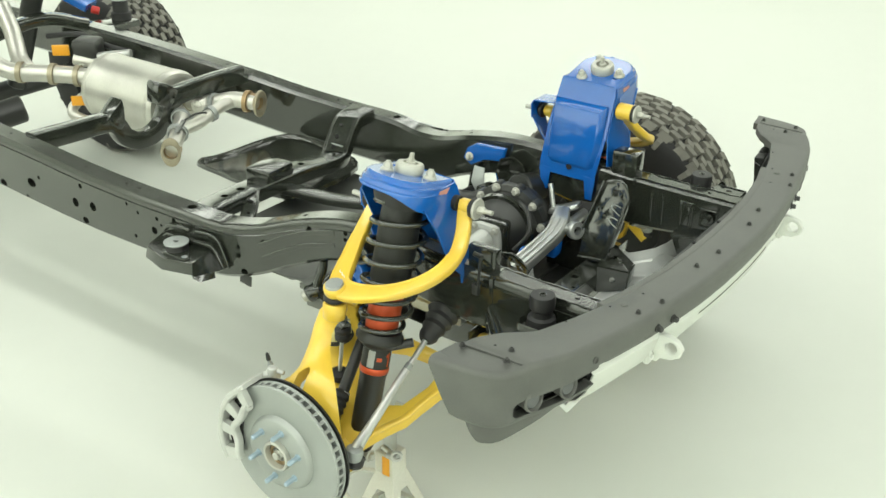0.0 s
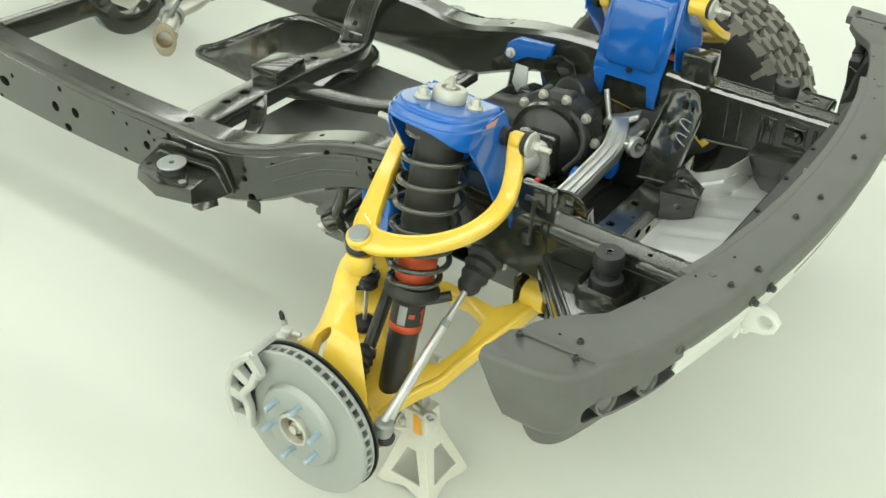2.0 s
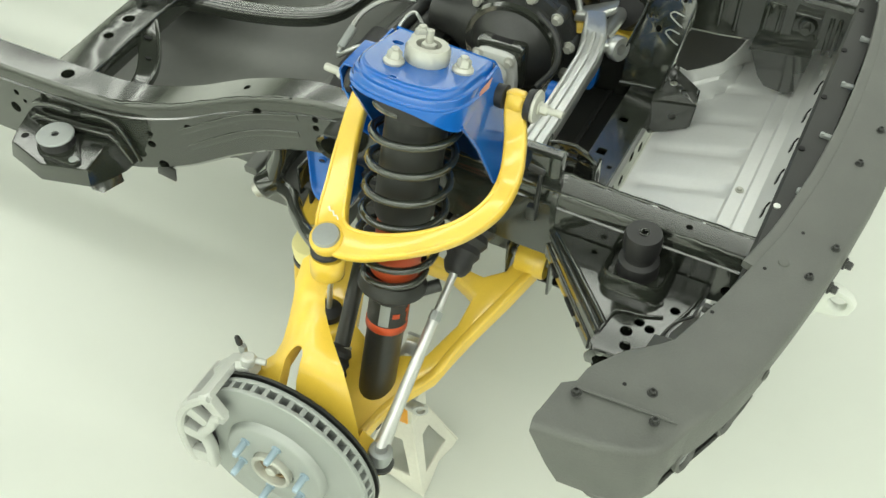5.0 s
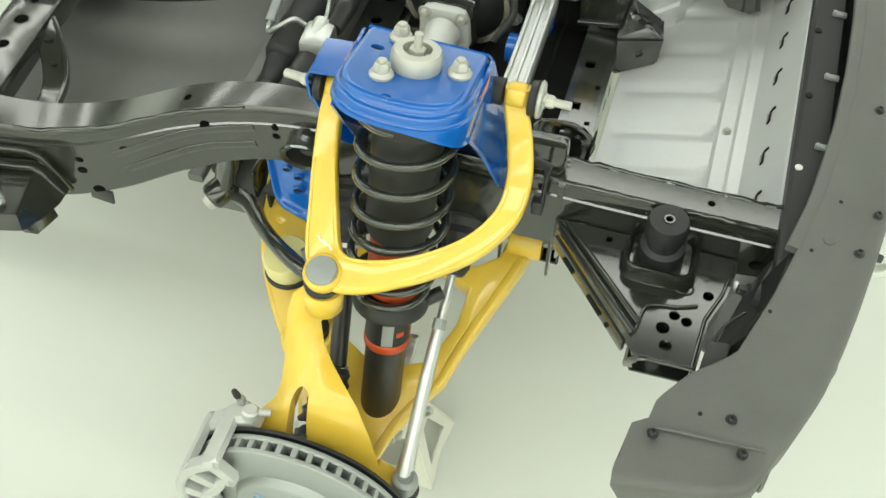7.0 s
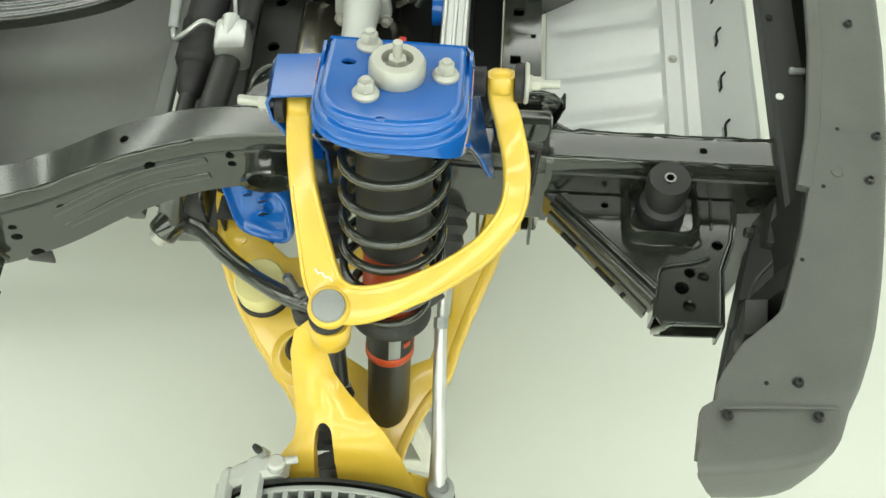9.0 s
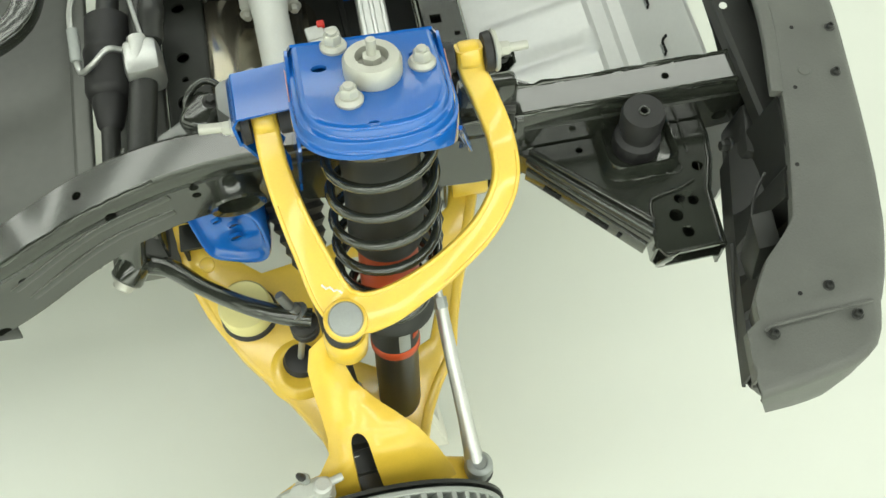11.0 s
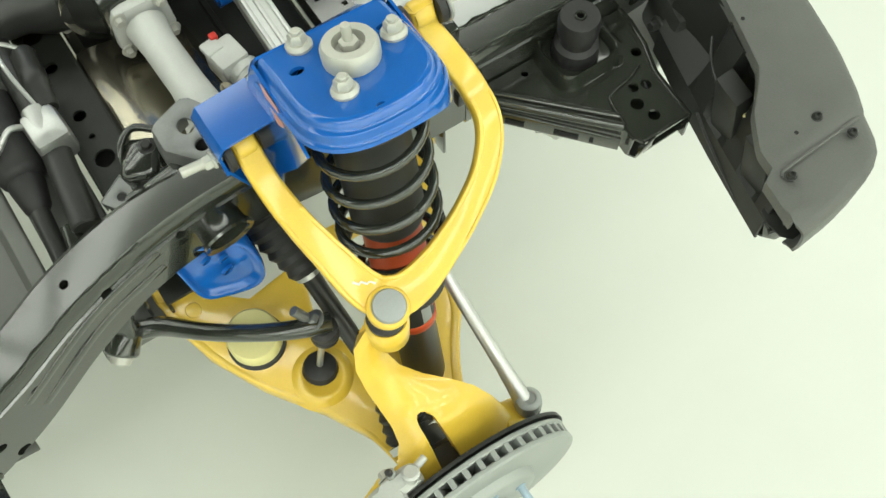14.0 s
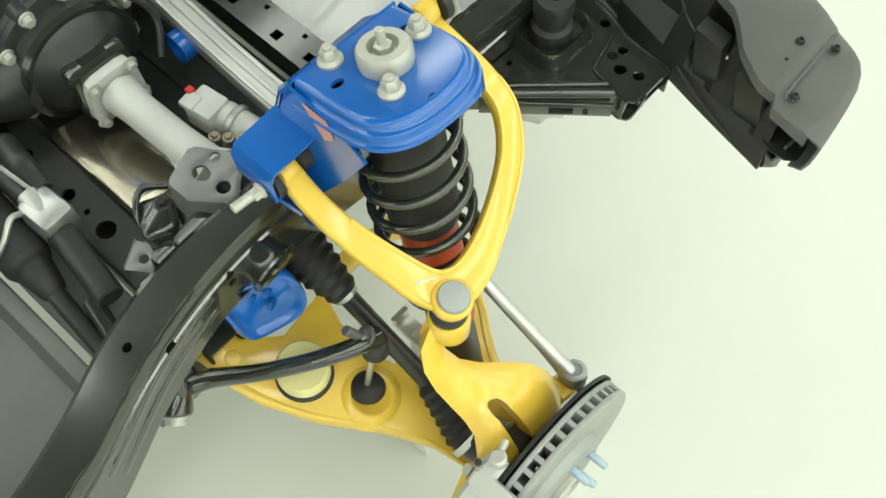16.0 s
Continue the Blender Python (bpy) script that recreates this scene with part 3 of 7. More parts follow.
            part("bolt", bolt((-0.140, -0.226, 0.706), (0.05, -0.1, 1), 0.009, 0.008), BLACK_SATIN, cast)
        part("bracket", box((-0.17, -0.29, 0.62), (0.07, 0.07, 0.12), 0.012, (0, 0, 12)), BLACK, fr)
        part("bracket", box((-0.20, -0.33, 0.585), (0.08, 0.06, 0.03), 0.01, (0, 10, 5)), BLACK, fr)
    FLIP = False
    # gearbox crossmember with its raised block and arched ends
    path = spline([(-0.755, -0.47, 0.68), (-0.772, -0.36, 0.667), (-0.790, -0.18, 0.658), (-0.80, 0.05, 0.648), (-0.802, 0.16, 0.636), (-0.808, 0.245, 0.630), (-0.820, 0.285, 0.655), (-0.838, 0.345, 0.706), (-0.848, 0.395, 0.728), (-0.85, 0.47, 0.732)], 5)
    cutters = [rod((x, y, 0.62), (x, y, 0.72), r) for x, y, r in ((-0.781, -0.301, 0.012), (-0.786, -0.228, 0.014), (-0.79, -0.17, 0.009), (-0.80, 0.0, 0.010), (-0.80, 0.07, 0.012))]
    gx = part("crossmember", cut(sweep(path, round_rect(0.095, 0.05, 0.25)), cutters), BLACK, fr)
    part("block", box((-0.80, -0.08, 0.695), (0.10, 0.13, 0.05), 0.010, (0, 0, 3)), BLACK, gx)
    part("raised_pad", sweep(path[27:39], round_rect(0.078, 0.058, 0.3)), BLACK, gx)
    for k in (29, 32, 35):
        # flat black disc for a shaded hole in the pad
        part("hole", revolve([(0.008, 0), (0.008, 0.004)], path[k] + V((0, -0.017, 0.022)), (0, -0.6, 0.8), 12), RECESS_SHADE, gx)
    part("weld_bead", sweep([path[30] + V((-0.038, -0.018, 0.023)), path[30] + V((0.038, -0.018, 0.023))], round_rect(0.006, 0.005, 0.9)), STEEL, gx)
    part("arm", sweep(spline([(-0.79, -0.04, 0.625), (-0.62, 0.005, 0.612), (-0.48, 0.07, 0.610), (-0.44, 0.18, 0.610), (-0.42, 0.34, 0.625)], 5), round_rect(0.05, 0.03, 0.4)), BLACK, gx)
    gpath = spline([(-0.752, -0.215, 0.672), (-0.722, -0.248, 0.665), (-0.690, -0.292, 0.650), (-0.668, -0.340, 0.640), (-0.655, -0.40, 0.640)], 4)
    gus = part("gusset", sweep(gpath, round_rect(0.046, 0.008, 0.5)), BLACK, fr)
    part("gusset_flange", sweep([q + V((0.020, 0.012, 0.006)) for q in gpath], round_rect(0.008, 0.016, 0.5)), BLACK, gus)
    for k, r in ((4, 0.010), (8, 0.007)):
        # black disc colours in the shade of a gusset hole
        part("hole", revolve([(r, 0), (r, 0.003)], gpath[k] + V((0, 0, 0.003)), (0.1, 0.3, 1), 12), RECESS_SHADE, gus)
    # rear crossmember that dips under the muffler
    path = spline([(-1.53, -0.47, 0.745), (-1.54, -0.30, 0.732), (-1.55, -0.15, 0.720), (-1.55, -0.105, 0.695), (-1.55, -0.075, 0.645), (-1.55, -0.02, 0.615), (-1.55, 0.045, 0.615), (-1.55, 0.10, 0.645), (-1.55, 0.135, 0.70), (-1.545, 0.19, 0.735), (-1.52, 0.32, 0.750), (-1.48, 0.47, 0.762)], 5)
    dip = part("crossmember", sweep(path, round_rect(0.07, 0.045, 0.3), (1, 0, 0.0)), BLACK, fr)
    for ear in (((-0.165, 0.735), (-0.088, 0.798), (-0.082, 0.765), (-0.086, 0.70), (-0.11, 0.685)), ((0.070, 0.735), (0.078, 0.800), (0.088, 0.815), (0.125, 0.800), (0.175, 0.765), (0.13, 0.70))):
        part("ear", slab([(-1.582, y, z) for y, z in ear], (0.064, 0, 0), bevel=0.003), BLACK, dip)
    for y in (-0.42, -0.36, -0.30, -0.25):
        # hole along the arm is a black disc, shade included
        part("hole", revolve([(0.010, 0), (0.010, 0.004)], (-1.545, y, 0.756), (0, 0, 1), 12), RECESS_SHADE, dip)
    # last crossmember, a round bar behind the muffler
    part("crossmember", sweep(spline([(-2.60, -0.47, 0.73), (-2.62, -0.1, 0.765), (-2.62, 0.10, 0.80), (-2.54, 0.32, 0.845), (-2.45, 0.48, 0.80)], 5), round_rect(0.075, 0.05, 0.4)), BLACK, fr)


ladder_frame()


def body_mounts():
    global FLIP
    for FLIP in (False, True):
        side = "body mounts on the frame"
        m = thing("body_mount", (-0.665, -0.60, 0.645), "black rubber body mount with a bare steel top washer", "body mount", side)
        part("cushion", revolve([(0.034, 0), (0.036, 0.004), (0.034, 0.012), (0.031, 0.02), (0.032, 0.028)], (-0.672, -0.597, 0.647), (0, 0, 1), 28), RUBBER, m)
        part("washer", revolve([(0.008, 0), (0.036, 0), (0.037, 0.003), (0.035, 0.005), (0.008, 0.005)], (-0.672, -0.597, 0.675), (0, 0, 1), 28, True), STEEL, m, "bare steel washer")
        lobe = [(-0.672 + 0.041 * math.cos(t), -0.597 + 0.041 * math.sin(t)) for t in np.linspace(0.72, 5.0, 18)] + [(-0.612 + 0.014 * math.cos(t), -0.622 + 0.014 * math.sin(t)) for t in np.linspace(-1.5, 1.0, 7)]
        part("flange", slab([(x, y, 0.657) for x, y in lobe], (0, 0, -0.006), [], 0.001), BLACK, m)
        m = thing("body_mount", (0.474, -0.461, 0.724), "tall black rubber body mount in a stamped cup", "body mount", side)
        part("cushion", revolve([(0.034, 0), (0.036, 0.02), (0.034, 0.04), (0.026, 0.045), (0.0255, 0.06), (0.031, 0.066), (0.032, 0.09), (0.029, 0.10), (0.009, 0.1005), (0.009, 0.08)], (0.474, -0.461, 0.724), (0, 0, 1), 30), RUBBER, m)
        part("sleeve", revolve([(0.0055, 0), (0.0085, 0), (0.0085, 0.004), (0.0055, 0.004)], (0.474, -0.461, 0.822), (0, 0, 1), 18, True), BLACK, m)
        m = thing("body_mount", (-2.47, -0.68, 0.785), "black rubber body mount on the rear frame", "body mount", side)
        part("cushion", revolve([(0.045, 0), (0.045, 0.03), (0.036, 0.035), (0.036, 0.08), (0.03, 0.085)], (-2.47, -0.68, 0.785), (0, 0, 1), 24), RUBBER, m)
        part("washer", revolve([(0.008, 0), (0.036, 0), (0.037, 0.004), (0.008, 0.005)], (-2.47, -0.68, 0.871), (0, 0, 1), 24, True), STEEL, m, "bare steel washer")
        part("bracket", box((-2.47, -0.62, 0.77), (0.16, 0.20, 0.03), 0.006), BLACK, m)
    FLIP = False


body_mounts()

# ---- front suspension; o is the top of the damper's cap, AX its axis ----
CAP = V((0.098, -0.480, 1.081))
AX = V((0.042, 0.236, 0.97)).normalized()
AU = (V((1, 0, 0)) - AX * AX.x).normalized()
AV = AX.cross(AU)


def strut(u, v, w):
    """A place by the damper's own axes: forward, inboard, and up from the tower's plate."""
    return CAP + AU * u + AV * v + AX * (w - 0.032) + (V((0.006, -0.002, 0.015)) if FLIP else V())


def d_outline(k, w, n=20):
    """The tower's D-shaped outline, grown by k, at height w."""
    pts = [(-0.098 - k, 0.070), (-0.098 - k, -0.02)]
    for i in range(1, n):
        a = math.pi * i / n
        c, s = math.cos(a), math.sin(a)
        pts.append((-0.004 - (0.094 + k) * math.copysign(abs(c) ** 0.80, c), -0.02 - (0.082 + k) * abs(s) ** 0.80))
    pts += [(0.090 + k, -0.02), (0.090 + k, 0.070)]
    return [strut(u, v, w) for u, v in pts]


def suspension_tower():
    t = thing("suspension_tower", (0.09, -0.42, 0.72), "glossy blue pressed-steel damper tower welded to the frame", "suspension tower", "damper towers")
    holes = [[strut(u + r * math.cos(a), v + 0.7 * r * math.sin(a), 0) for a in np.linspace(0, 6.283, 11)[:-1]] for u, v, r in ((-0.062, 0.022, 0.010), (-0.012, -0.088, 0.007), (0.055, 0.025, 0.008))]
    plate = slab(d_outline(-0.014, 0), AX * -0.005, holes)
    part("top_plate", plate, BLUE, t)
    low = []
    for i, p in enumerate(d_outline(0.006, -0.038)):
        q = (p - strut(0, 0, -0.038))
        u = q.dot(AU)
        low.append(p + AX * (0.002 - 0.032 * max(0, u * 11) ** 2.5))
    skirt = sheet([d_outline(k, w) for k, w in ((-0.014, 0), (-0.010, -0.001), (-0.007, -0.004), (-0.006, -0.010), (-0.0045, -0.0135), (0.0, -0.015), (0.0015, -0.019), (0.0015, -0.025), (0.0025, -0.0285), (0.0055, -0.030), (0.006, -0.033))] + [low], 0.004)
    part("skirt", skirt, BLUE, t, angle=50)
    # inner wall with its raised panel, and the legs that straddle the rail
    top = [strut(-0.092, 0.070, -0.001), strut(0.084, 0.070, -0.001)]
    wall = sheet([[top[0], top[1]], [top[0] + V((-0.006, 0.008, -0.02)), top[1] + V((0.006, 0.008, -0.02))], [V((-0.012, -0.375, 0.90)), V((0.192, -0.375, 0.90))], [V((-0.02, -0.352, 0.79)), V((0.178, -0.352, 0.79))], [V((-0.022, -0.351, 0.755)), V((0.172, -0.351, 0.755))]], 0.004)
    part("inner_wall", wall, BLUE, t)
    part("panel", loft([[(0.000, -0.392, 0.990), (0.178, -0.392, 0.990), (0.182, -0.368, 0.90), (0.168, -0.354, 0.80), (0.150, -0.354, 0.785), (0.020, -0.354, 0.785), (0.002, -0.354, 0.80), (-0.004, -0.368, 0.90)],
                        [(0.012, -0.372, 0.976), (0.166, -0.372, 0.976), (0.170, -0.352, 0.90), (0.158, -0.341, 0.812), (0.146, -0.341, 0.800), (0.024, -0.341, 0.800), (0.012, -0.341, 0.812), (0.008, -0.352, 0.90)],
                        [(0.018, -0.369, 0.970), (0.160, -0.369, 0.970), (0.164, -0.349, 0.90), (0.154, -0.339, 0.816), (0.143, -0.339, 0.806), (0.027, -0.339, 0.806), (0.016, -0.339, 0.816), (0.014, -0.349, 0.90)]]), BLUE, t)
    for x in (-0.004, 0.155):
        part("leg", slab([(x - 0.018, -0.3515, 0.77), (x + 0.022, -0.3515, 0.77), (x + 0.014, -0.3515, 0.695), (x - 0.008, -0.3515, 0.695)], (0, 0.005, 0), bevel=0.001), BLUE, t)
    # black disc on the inner wall, a hole's shade as colour
    part("hole", revolve([(0.009, 0), (0.009, 0.004)], (0.085, -0.346, 0.79), (0, 1, 0.1), 12), RECESS_SHADE, t)
    # front and rear walls
    fw = [strut(0.088, 0.070, -0.004), strut(0.089, 0.0, -0.022), strut(0.089, -0.048, -0.062), V((0.196, -0.508, 0.92)), V((0.214, -0.486, 0.845)), V((0.222, -0.470, 0.815)), V((0.222, -0.442, 0.79)), V((0.212, -0.42, 0.745)), V((0.205, -0.37, 0.745)), V((0.192, -0.375, 0.90))]
    part("front_wall", slab(fw, (0.004, 0, 0)), BLUE, t)
    rw = [strut(-0.096, 0.070, -0.004), strut(-0.097, 0.0, -0.022), strut(-0.097, -0.050, -0.062), V((-0.006, -0.508, 0.925)), V((-0.012, -0.462, 0.85)), V((-0.02, -0.432, 0.73)), V((-0.02, -0.37, 0.73)), V((-0.012, -0.375, 0.90))]
    part("rear_wall", slab(rw, (-0.004, 0, 0)), BLUE, t)
    part("flange", sweep(spline([fw[2] + V((0.005, 0, 0)), fw[3] + V((0.005, 0, 0)), fw[4] + V((0.003, 0, 0))], 4), round_rect(0.007, 0.005, 0.6)), BLUE, t)
    for u, d in ((0.0938, 0.0012), (-0.1018, -0.0012)):
        part("bare_patch", slab([strut(u, 0.046, -0.014), strut(u, 0.006, -0.022), strut(u, 0.002, -0.052), strut(u, 0.022, -0.062), strut(u, 0.034, -0.038)], (d, 0, 0)), PINK, t, "bare primer patch")
    # the hooded bracket for the arm's rear bush
    hood = sheet([[(-0.080, y, 0.905), (-0.083, y, 0.948), (-0.077, y, 0.960), (-0.005, y, 0.966)] for y in (-0.458, -0.42, -0.385)], 0.004)
    part("hood", hood, BLUE, t)
    part("hood_side", slab([(-0.082, -0.385, 0.91), (-0.082, -0.458, 0.91), (-0.050, -0.452, 0.82), (-0.030, -0.440, 0.80), (-0.030, -0.400, 0.82), (-0.060, -0.390, 0.87)], (0.004, 0, 0.001)), BLUE, t)


def control_arm_upper():
    a = thing("upper_control_arm", (0.009, -0.674, 0.77), "glossy yellow forged upper control arm, wishbone shaped", "control arm", "upper control arms")
    line = spline([(0.226, -0.424, 0.988), (0.228, -0.436, 0.955), (0.241, -0.459, 0.921), (0.254, -0.502, 0.884), (0.250, -0.551, 0.857), (0.217, -0.593, 0.828), (0.166, -0.624, 0.803), (0.112, -0.648, 0.788), (0.060, -0.665, 0.781), (0.022, -0.664, 0.781), (-0.003, -0.638, 0.788),
                   (-0.022, -0.580, 0.818), (-0.036, -0.530, 0.848), (-0.045, -0.480, 0.884), (-0.047, -0.428, 0.926)], 6)
    sec = round_rect(0.037, 0.022, 0.55, 4)
    wide = along(line, [(0.95, 1.1), (0.95, 1.05), (1.0, 1.0), (1.0, 1.0), (1.0, 1.0), (1.0, 1.0), (1.05, 1.0), (1.15, 1.0), (1.4, 1.0), (1.6, 1.0), (1.45, 1.0), (1.2, 1.0), (1.05, 1.0), (0.95, 1.0), (0.92, 1.05)])
    arm = sweep(line, sec, (0, -0.45, 0.89), wide)
    boss = revolve([(0.026, -0.014), (0.029, -0.008), (0.030, 0.004), (0.0285, 0.010), (0.025, 0.0118), (0.024, 0.0115)], (0.009, -0.674, 0.782), (0.03, -0.25, 1), 32)
    body = part("arm", join(arm, boss), YELLOW, a, angle=60)
    # the raised inner bead of the forging
    bead, outer = [], []
    for k in range(20, 74):
        d = (line[k + 1] - line[k - 1]).normalized()
        sd = d.cross(V((0, -0.45, 0.89))).normalized()
        up = sd.cross(d)
        w = wide[k][0] * 0.020 - 0.006
        side = 1 if sd.dot(V((0.09, -0.5, 0.8)) - line[k]) > 0 else -1
        bead.append(line[k] + up * 0.0112 + sd * (w * side))
        outer.append(line[k] + up * 0.0108 - sd * ((w + 0.0005) * side))
    part("bead", sweep(bead, round_rect(0.006, 0.003, 0.9), (0, -0.45, 0.89)), YELLOW, body)
    part("bead", sweep(outer[:20], round_rect(0.005, 0.003, 0.9), (0, -0.45, 0.89)), YELLOW, body)
    part("bead", sweep(outer[36:], round_rect(0.005, 0.003, 0.9), (0, -0.45, 0.89)), YELLOW, body)
    if not FLIP:
        scrawl = [V((-0.014 + 0.005 * i, -0.628 - 0.004 * (i % 2) - 0.002 * i, 0.8065 - 0.0016 * i)) for i in range(6)]
        part("paint_mark", sweep(scrawl, round_rect(0.003, 0.002, 0.6)), WHITE, body, "white marker scrawl")
    cap = revolve([(0.0235, 0), (0.0235, 0.0125), (0.0215, 0.0155), (0.001, 0.016)], (0.009, -0.675, 0.7835), (0.03, -0.22, 1), 30)
    part("ball_joint_cap", cap, STEEL, a, "plain grey steel cap")
    part("dust_boot", revolve([(0.018, 0), (0.026, 0.006), (0.027, 0.014), (0.022, 0.020), (0.026, 0.026), (0.024, 0.032)], (0.003, -0.675, 0.742), (0.05, 0.1, 1), 24), RUBBER, a)
    for x, y, z, s in ((0.226, -0.427, 0.975, 1), (-0.047, -0.436, 0.920, -1)):
        eye = revolve([(0.012, -0.013), (0.0165, -0.013), (0.0185, -0.009), (0.0185, 0.009), (0.0165, 0.013), (0.012, 0.013)], (x, y, z), (1, 0, 0), 28, True)
        if FLIP and s > 0:
            eye = revolve([(0.012, -0.026), (0.024, -0.026), (0.026, -0.022), (0.026, 0.020), (0.024, 0.024), (0.012, 0.024)], (x, y, z), (1, 0, 0), 28, True)
        part("eye", eye, YELLOW, a)
        part("bush", revolve([(0.012, -0.04), (0.019, -0.038), (0.020, -0.02), (0.012, -0.018)], (x, y, z), (s, 0, 0), 24), RUBBER, a)
        part("bush", revolve([(0.012, 0.018), (0.025, 0.019), (0.0265, 0.028), (0.024, 0.031), (0.012, 0.031)], (x, y, z), (s, 0, 0), 26), RUBBER, a)
        if s > 0:
            part("washer", revolve([(0.006, 0.031), (0.026, 0.031), (0.028, 0.033), (0.026, 0.037), (0.006, 0.038)], (x, y, z), (s, 0, 0), 28), ZINC, a)
            part("bolt", join(bolt((x + 0.038, y, z), (1, 0, 0), 0.010, 0.012, 1.15), rod((x + 0.03, y, z), (x + 0.078, y, z), 0.006)), ZINC, a, "zinc plated bolt")
        else:
            part("bolt", join(bolt((x - 0.041, y, z), (-1, 0, 0), 0.010, 0.011, 1.2), rod((x - 0.03, y, z), (x - 0.085, y + 0.005, z), 0.007)), ZINC, a, "zinc plated bolt")


def coilover():
    c = thing("coilover", tuple(strut(0, 0, -0.74)), "black coil-over damper with an orange collar and band", "shock absorber", "coil-over dampers")
    axis = -AX
    base = strut(0, 0, 0)
    part("cap", revolve([(0.0345, 0), (0.0355, 0.004), (0.0355, 0.020), (0.032, 0.026), (0.020, 0.0265), (0.018, 0.014), (0.006, 0.014)], base, AX, 36), ZINC, c, "light grey mount cap")
    part("rod_nut", join(revolve([(0.012, 0), (0.012, 0.010), (0.009, 0.012)], base + AX * 0.017, AX, 6), rod(base + AX * 0.01, base + AX * 0.050, 0.006)), ZINC, c)
    for u, v in ((-0.034, -0.044), (0.060, 0.005), (-0.040, 0.058)):
        q = strut(u, v, 0)
        nut = join(revolve([(0.0165, 0), (0.017, 0.004), (0.0135, 0.009)], q, AX, 22), revolve([(0.0115, 0.006), (0.0115, 0.018), (0.009, 0.021)], q, AX, 6), rod(q + AX * 0.016, q + AX * 0.025, 0.0065))
        part("nut", nut, ZINC, c)
    pts, turns, s0, s1 = [], 7.6, 0.068, 0.428
    n = 210
    u, v, w = basis(axis)
    for i in range(n + 1):
        t = i / n
        r = 0.070 if t < 0.72 else 0.070 - 0.016 * min(1, (t - 0.72) / 0.12)
        ang = turns * 2 * math.pi * t
        pts.append(base + axis * (s0 + (s1 - s0) * (1.14 * t - 0.14 * t ** 3)) + u * r * math.cos(ang) + v * r * math.sin(ang))
    part("spring", tube(pts, 0.0070, 10, tuple(AX)), BLACK, c, "black coil spring", 60)
    part("upper_seat", revolve([(0.03, 0.006), (0.074, 0.03), (0.078, 0.06), (0.072, 0.078), (0.05, 0.082)], base, axis, 32), RUBBER, c)
    part("dust_cover", revolve([(0.050, 0.07), (0.052, 0.10), (0.052, 0.275), (0.047, 0.288), (0.03, 0.288)], base, axis, 32), PLASTIC, c)
    part("collar", revolve([(0.03, 0.280), (0.042, 0.283), (0.043, 0.37), (0.043, 0.405), (0.03, 0.41)], base, axis, 32), ORANGE, c, "orange metal collar")
    part("lower_perch", revolve([(0.03, 0.412), (0.054, 0.414), (0.058, 0.424), (0.062, 0.430), (0.062, 0.438), (0.054, 0.446), (0.044, 0.456), (0.036, 0.460)], base, axis, 32), PLASTIC, c)
    part("body", revolve([(0.034, 0.44), (0.0365, 0.45), (0.0365, 0.535), (0.0345, 0.54), (0.0345, 0.74), (0.030, 0.752)], base, axis, 32), BLACK_SATIN, c)
    part("label_band", revolve([(0.0366, 0.462), (0.0374, 0.463), (0.0374, 0.512), (0.0366, 0.513)], base, axis, 32, True), PLASTIC, c, "black label with silver and orange marks")
    part("orange_band", revolve([(0.0370, 0.513), (0.0385, 0.515), (0.0385, 0.528), (0.0370, 0.530)], base, axis, 32, True), ORANGE, c)
    for a0, a1, h0, h1, m in ((3.75, 4.35, 0.463, 0.510, STEEL), (5.75, 6.25, 0.463, 0.510, STEEL), (3.65, 4.0, 0.475, 0.484, ORANGE), (3.65, 3.85, 0.490, 0.498, ORANGE), (4.62, 4.75, 0.468, 0.505, ORANGE), (4.75, 4.9, 0.472, 0.480, ORANGE), (5.25, 5.6, 0.48, 0.49, ORANGE)):
        rr = 0.0379 if m is STEEL else 0.0384
        ring = [[base + axis * h + (u * math.cos(a) + v * math.sin(a)) * q for q, h in ((rr - 0.002, h0), (rr, h0), (rr, h1), (rr - 0.002, h1))] for a in np.linspace(a0, a1, 7)]
        part("mark", loft(ring), m, c)
    part("reservoir_fitting", rod(base + axis * 0.46 + V((0.03, 0.015, 0)), base + axis * 0.46 + V((0.075, 0.05, 0.012)), 0.012), BLACK_SATIN, c)
    part("green_mark", revolve([(0.006, 0), (0.006, 0.003)], base + axis * 0.72 + V((0.031, -0.016, 0)), (0.9, -0.45, 0.1), 12), GREEN, c, "small green mark")
    end = base + axis * 0.765
    part("lower_eye", revolve([(0.012, -0.02), (0.024, -0.02), (0.024, 0.02), (0.012, 0.02)], end, (1, 0, 0), 22, True), BLACK_SATIN, c)
    part("lower_bolt", join(bolt(end + V((0.034, 0, 0)), (1, 0, 0), 0.011, 0.010), rod(end - V((0.045, 0, 0)), end + V((0.04, 0, 0)), 0.008)), ZINC, c)


def lca_z(y):
    return 0.520 + 0.42 * (y + 0.36)


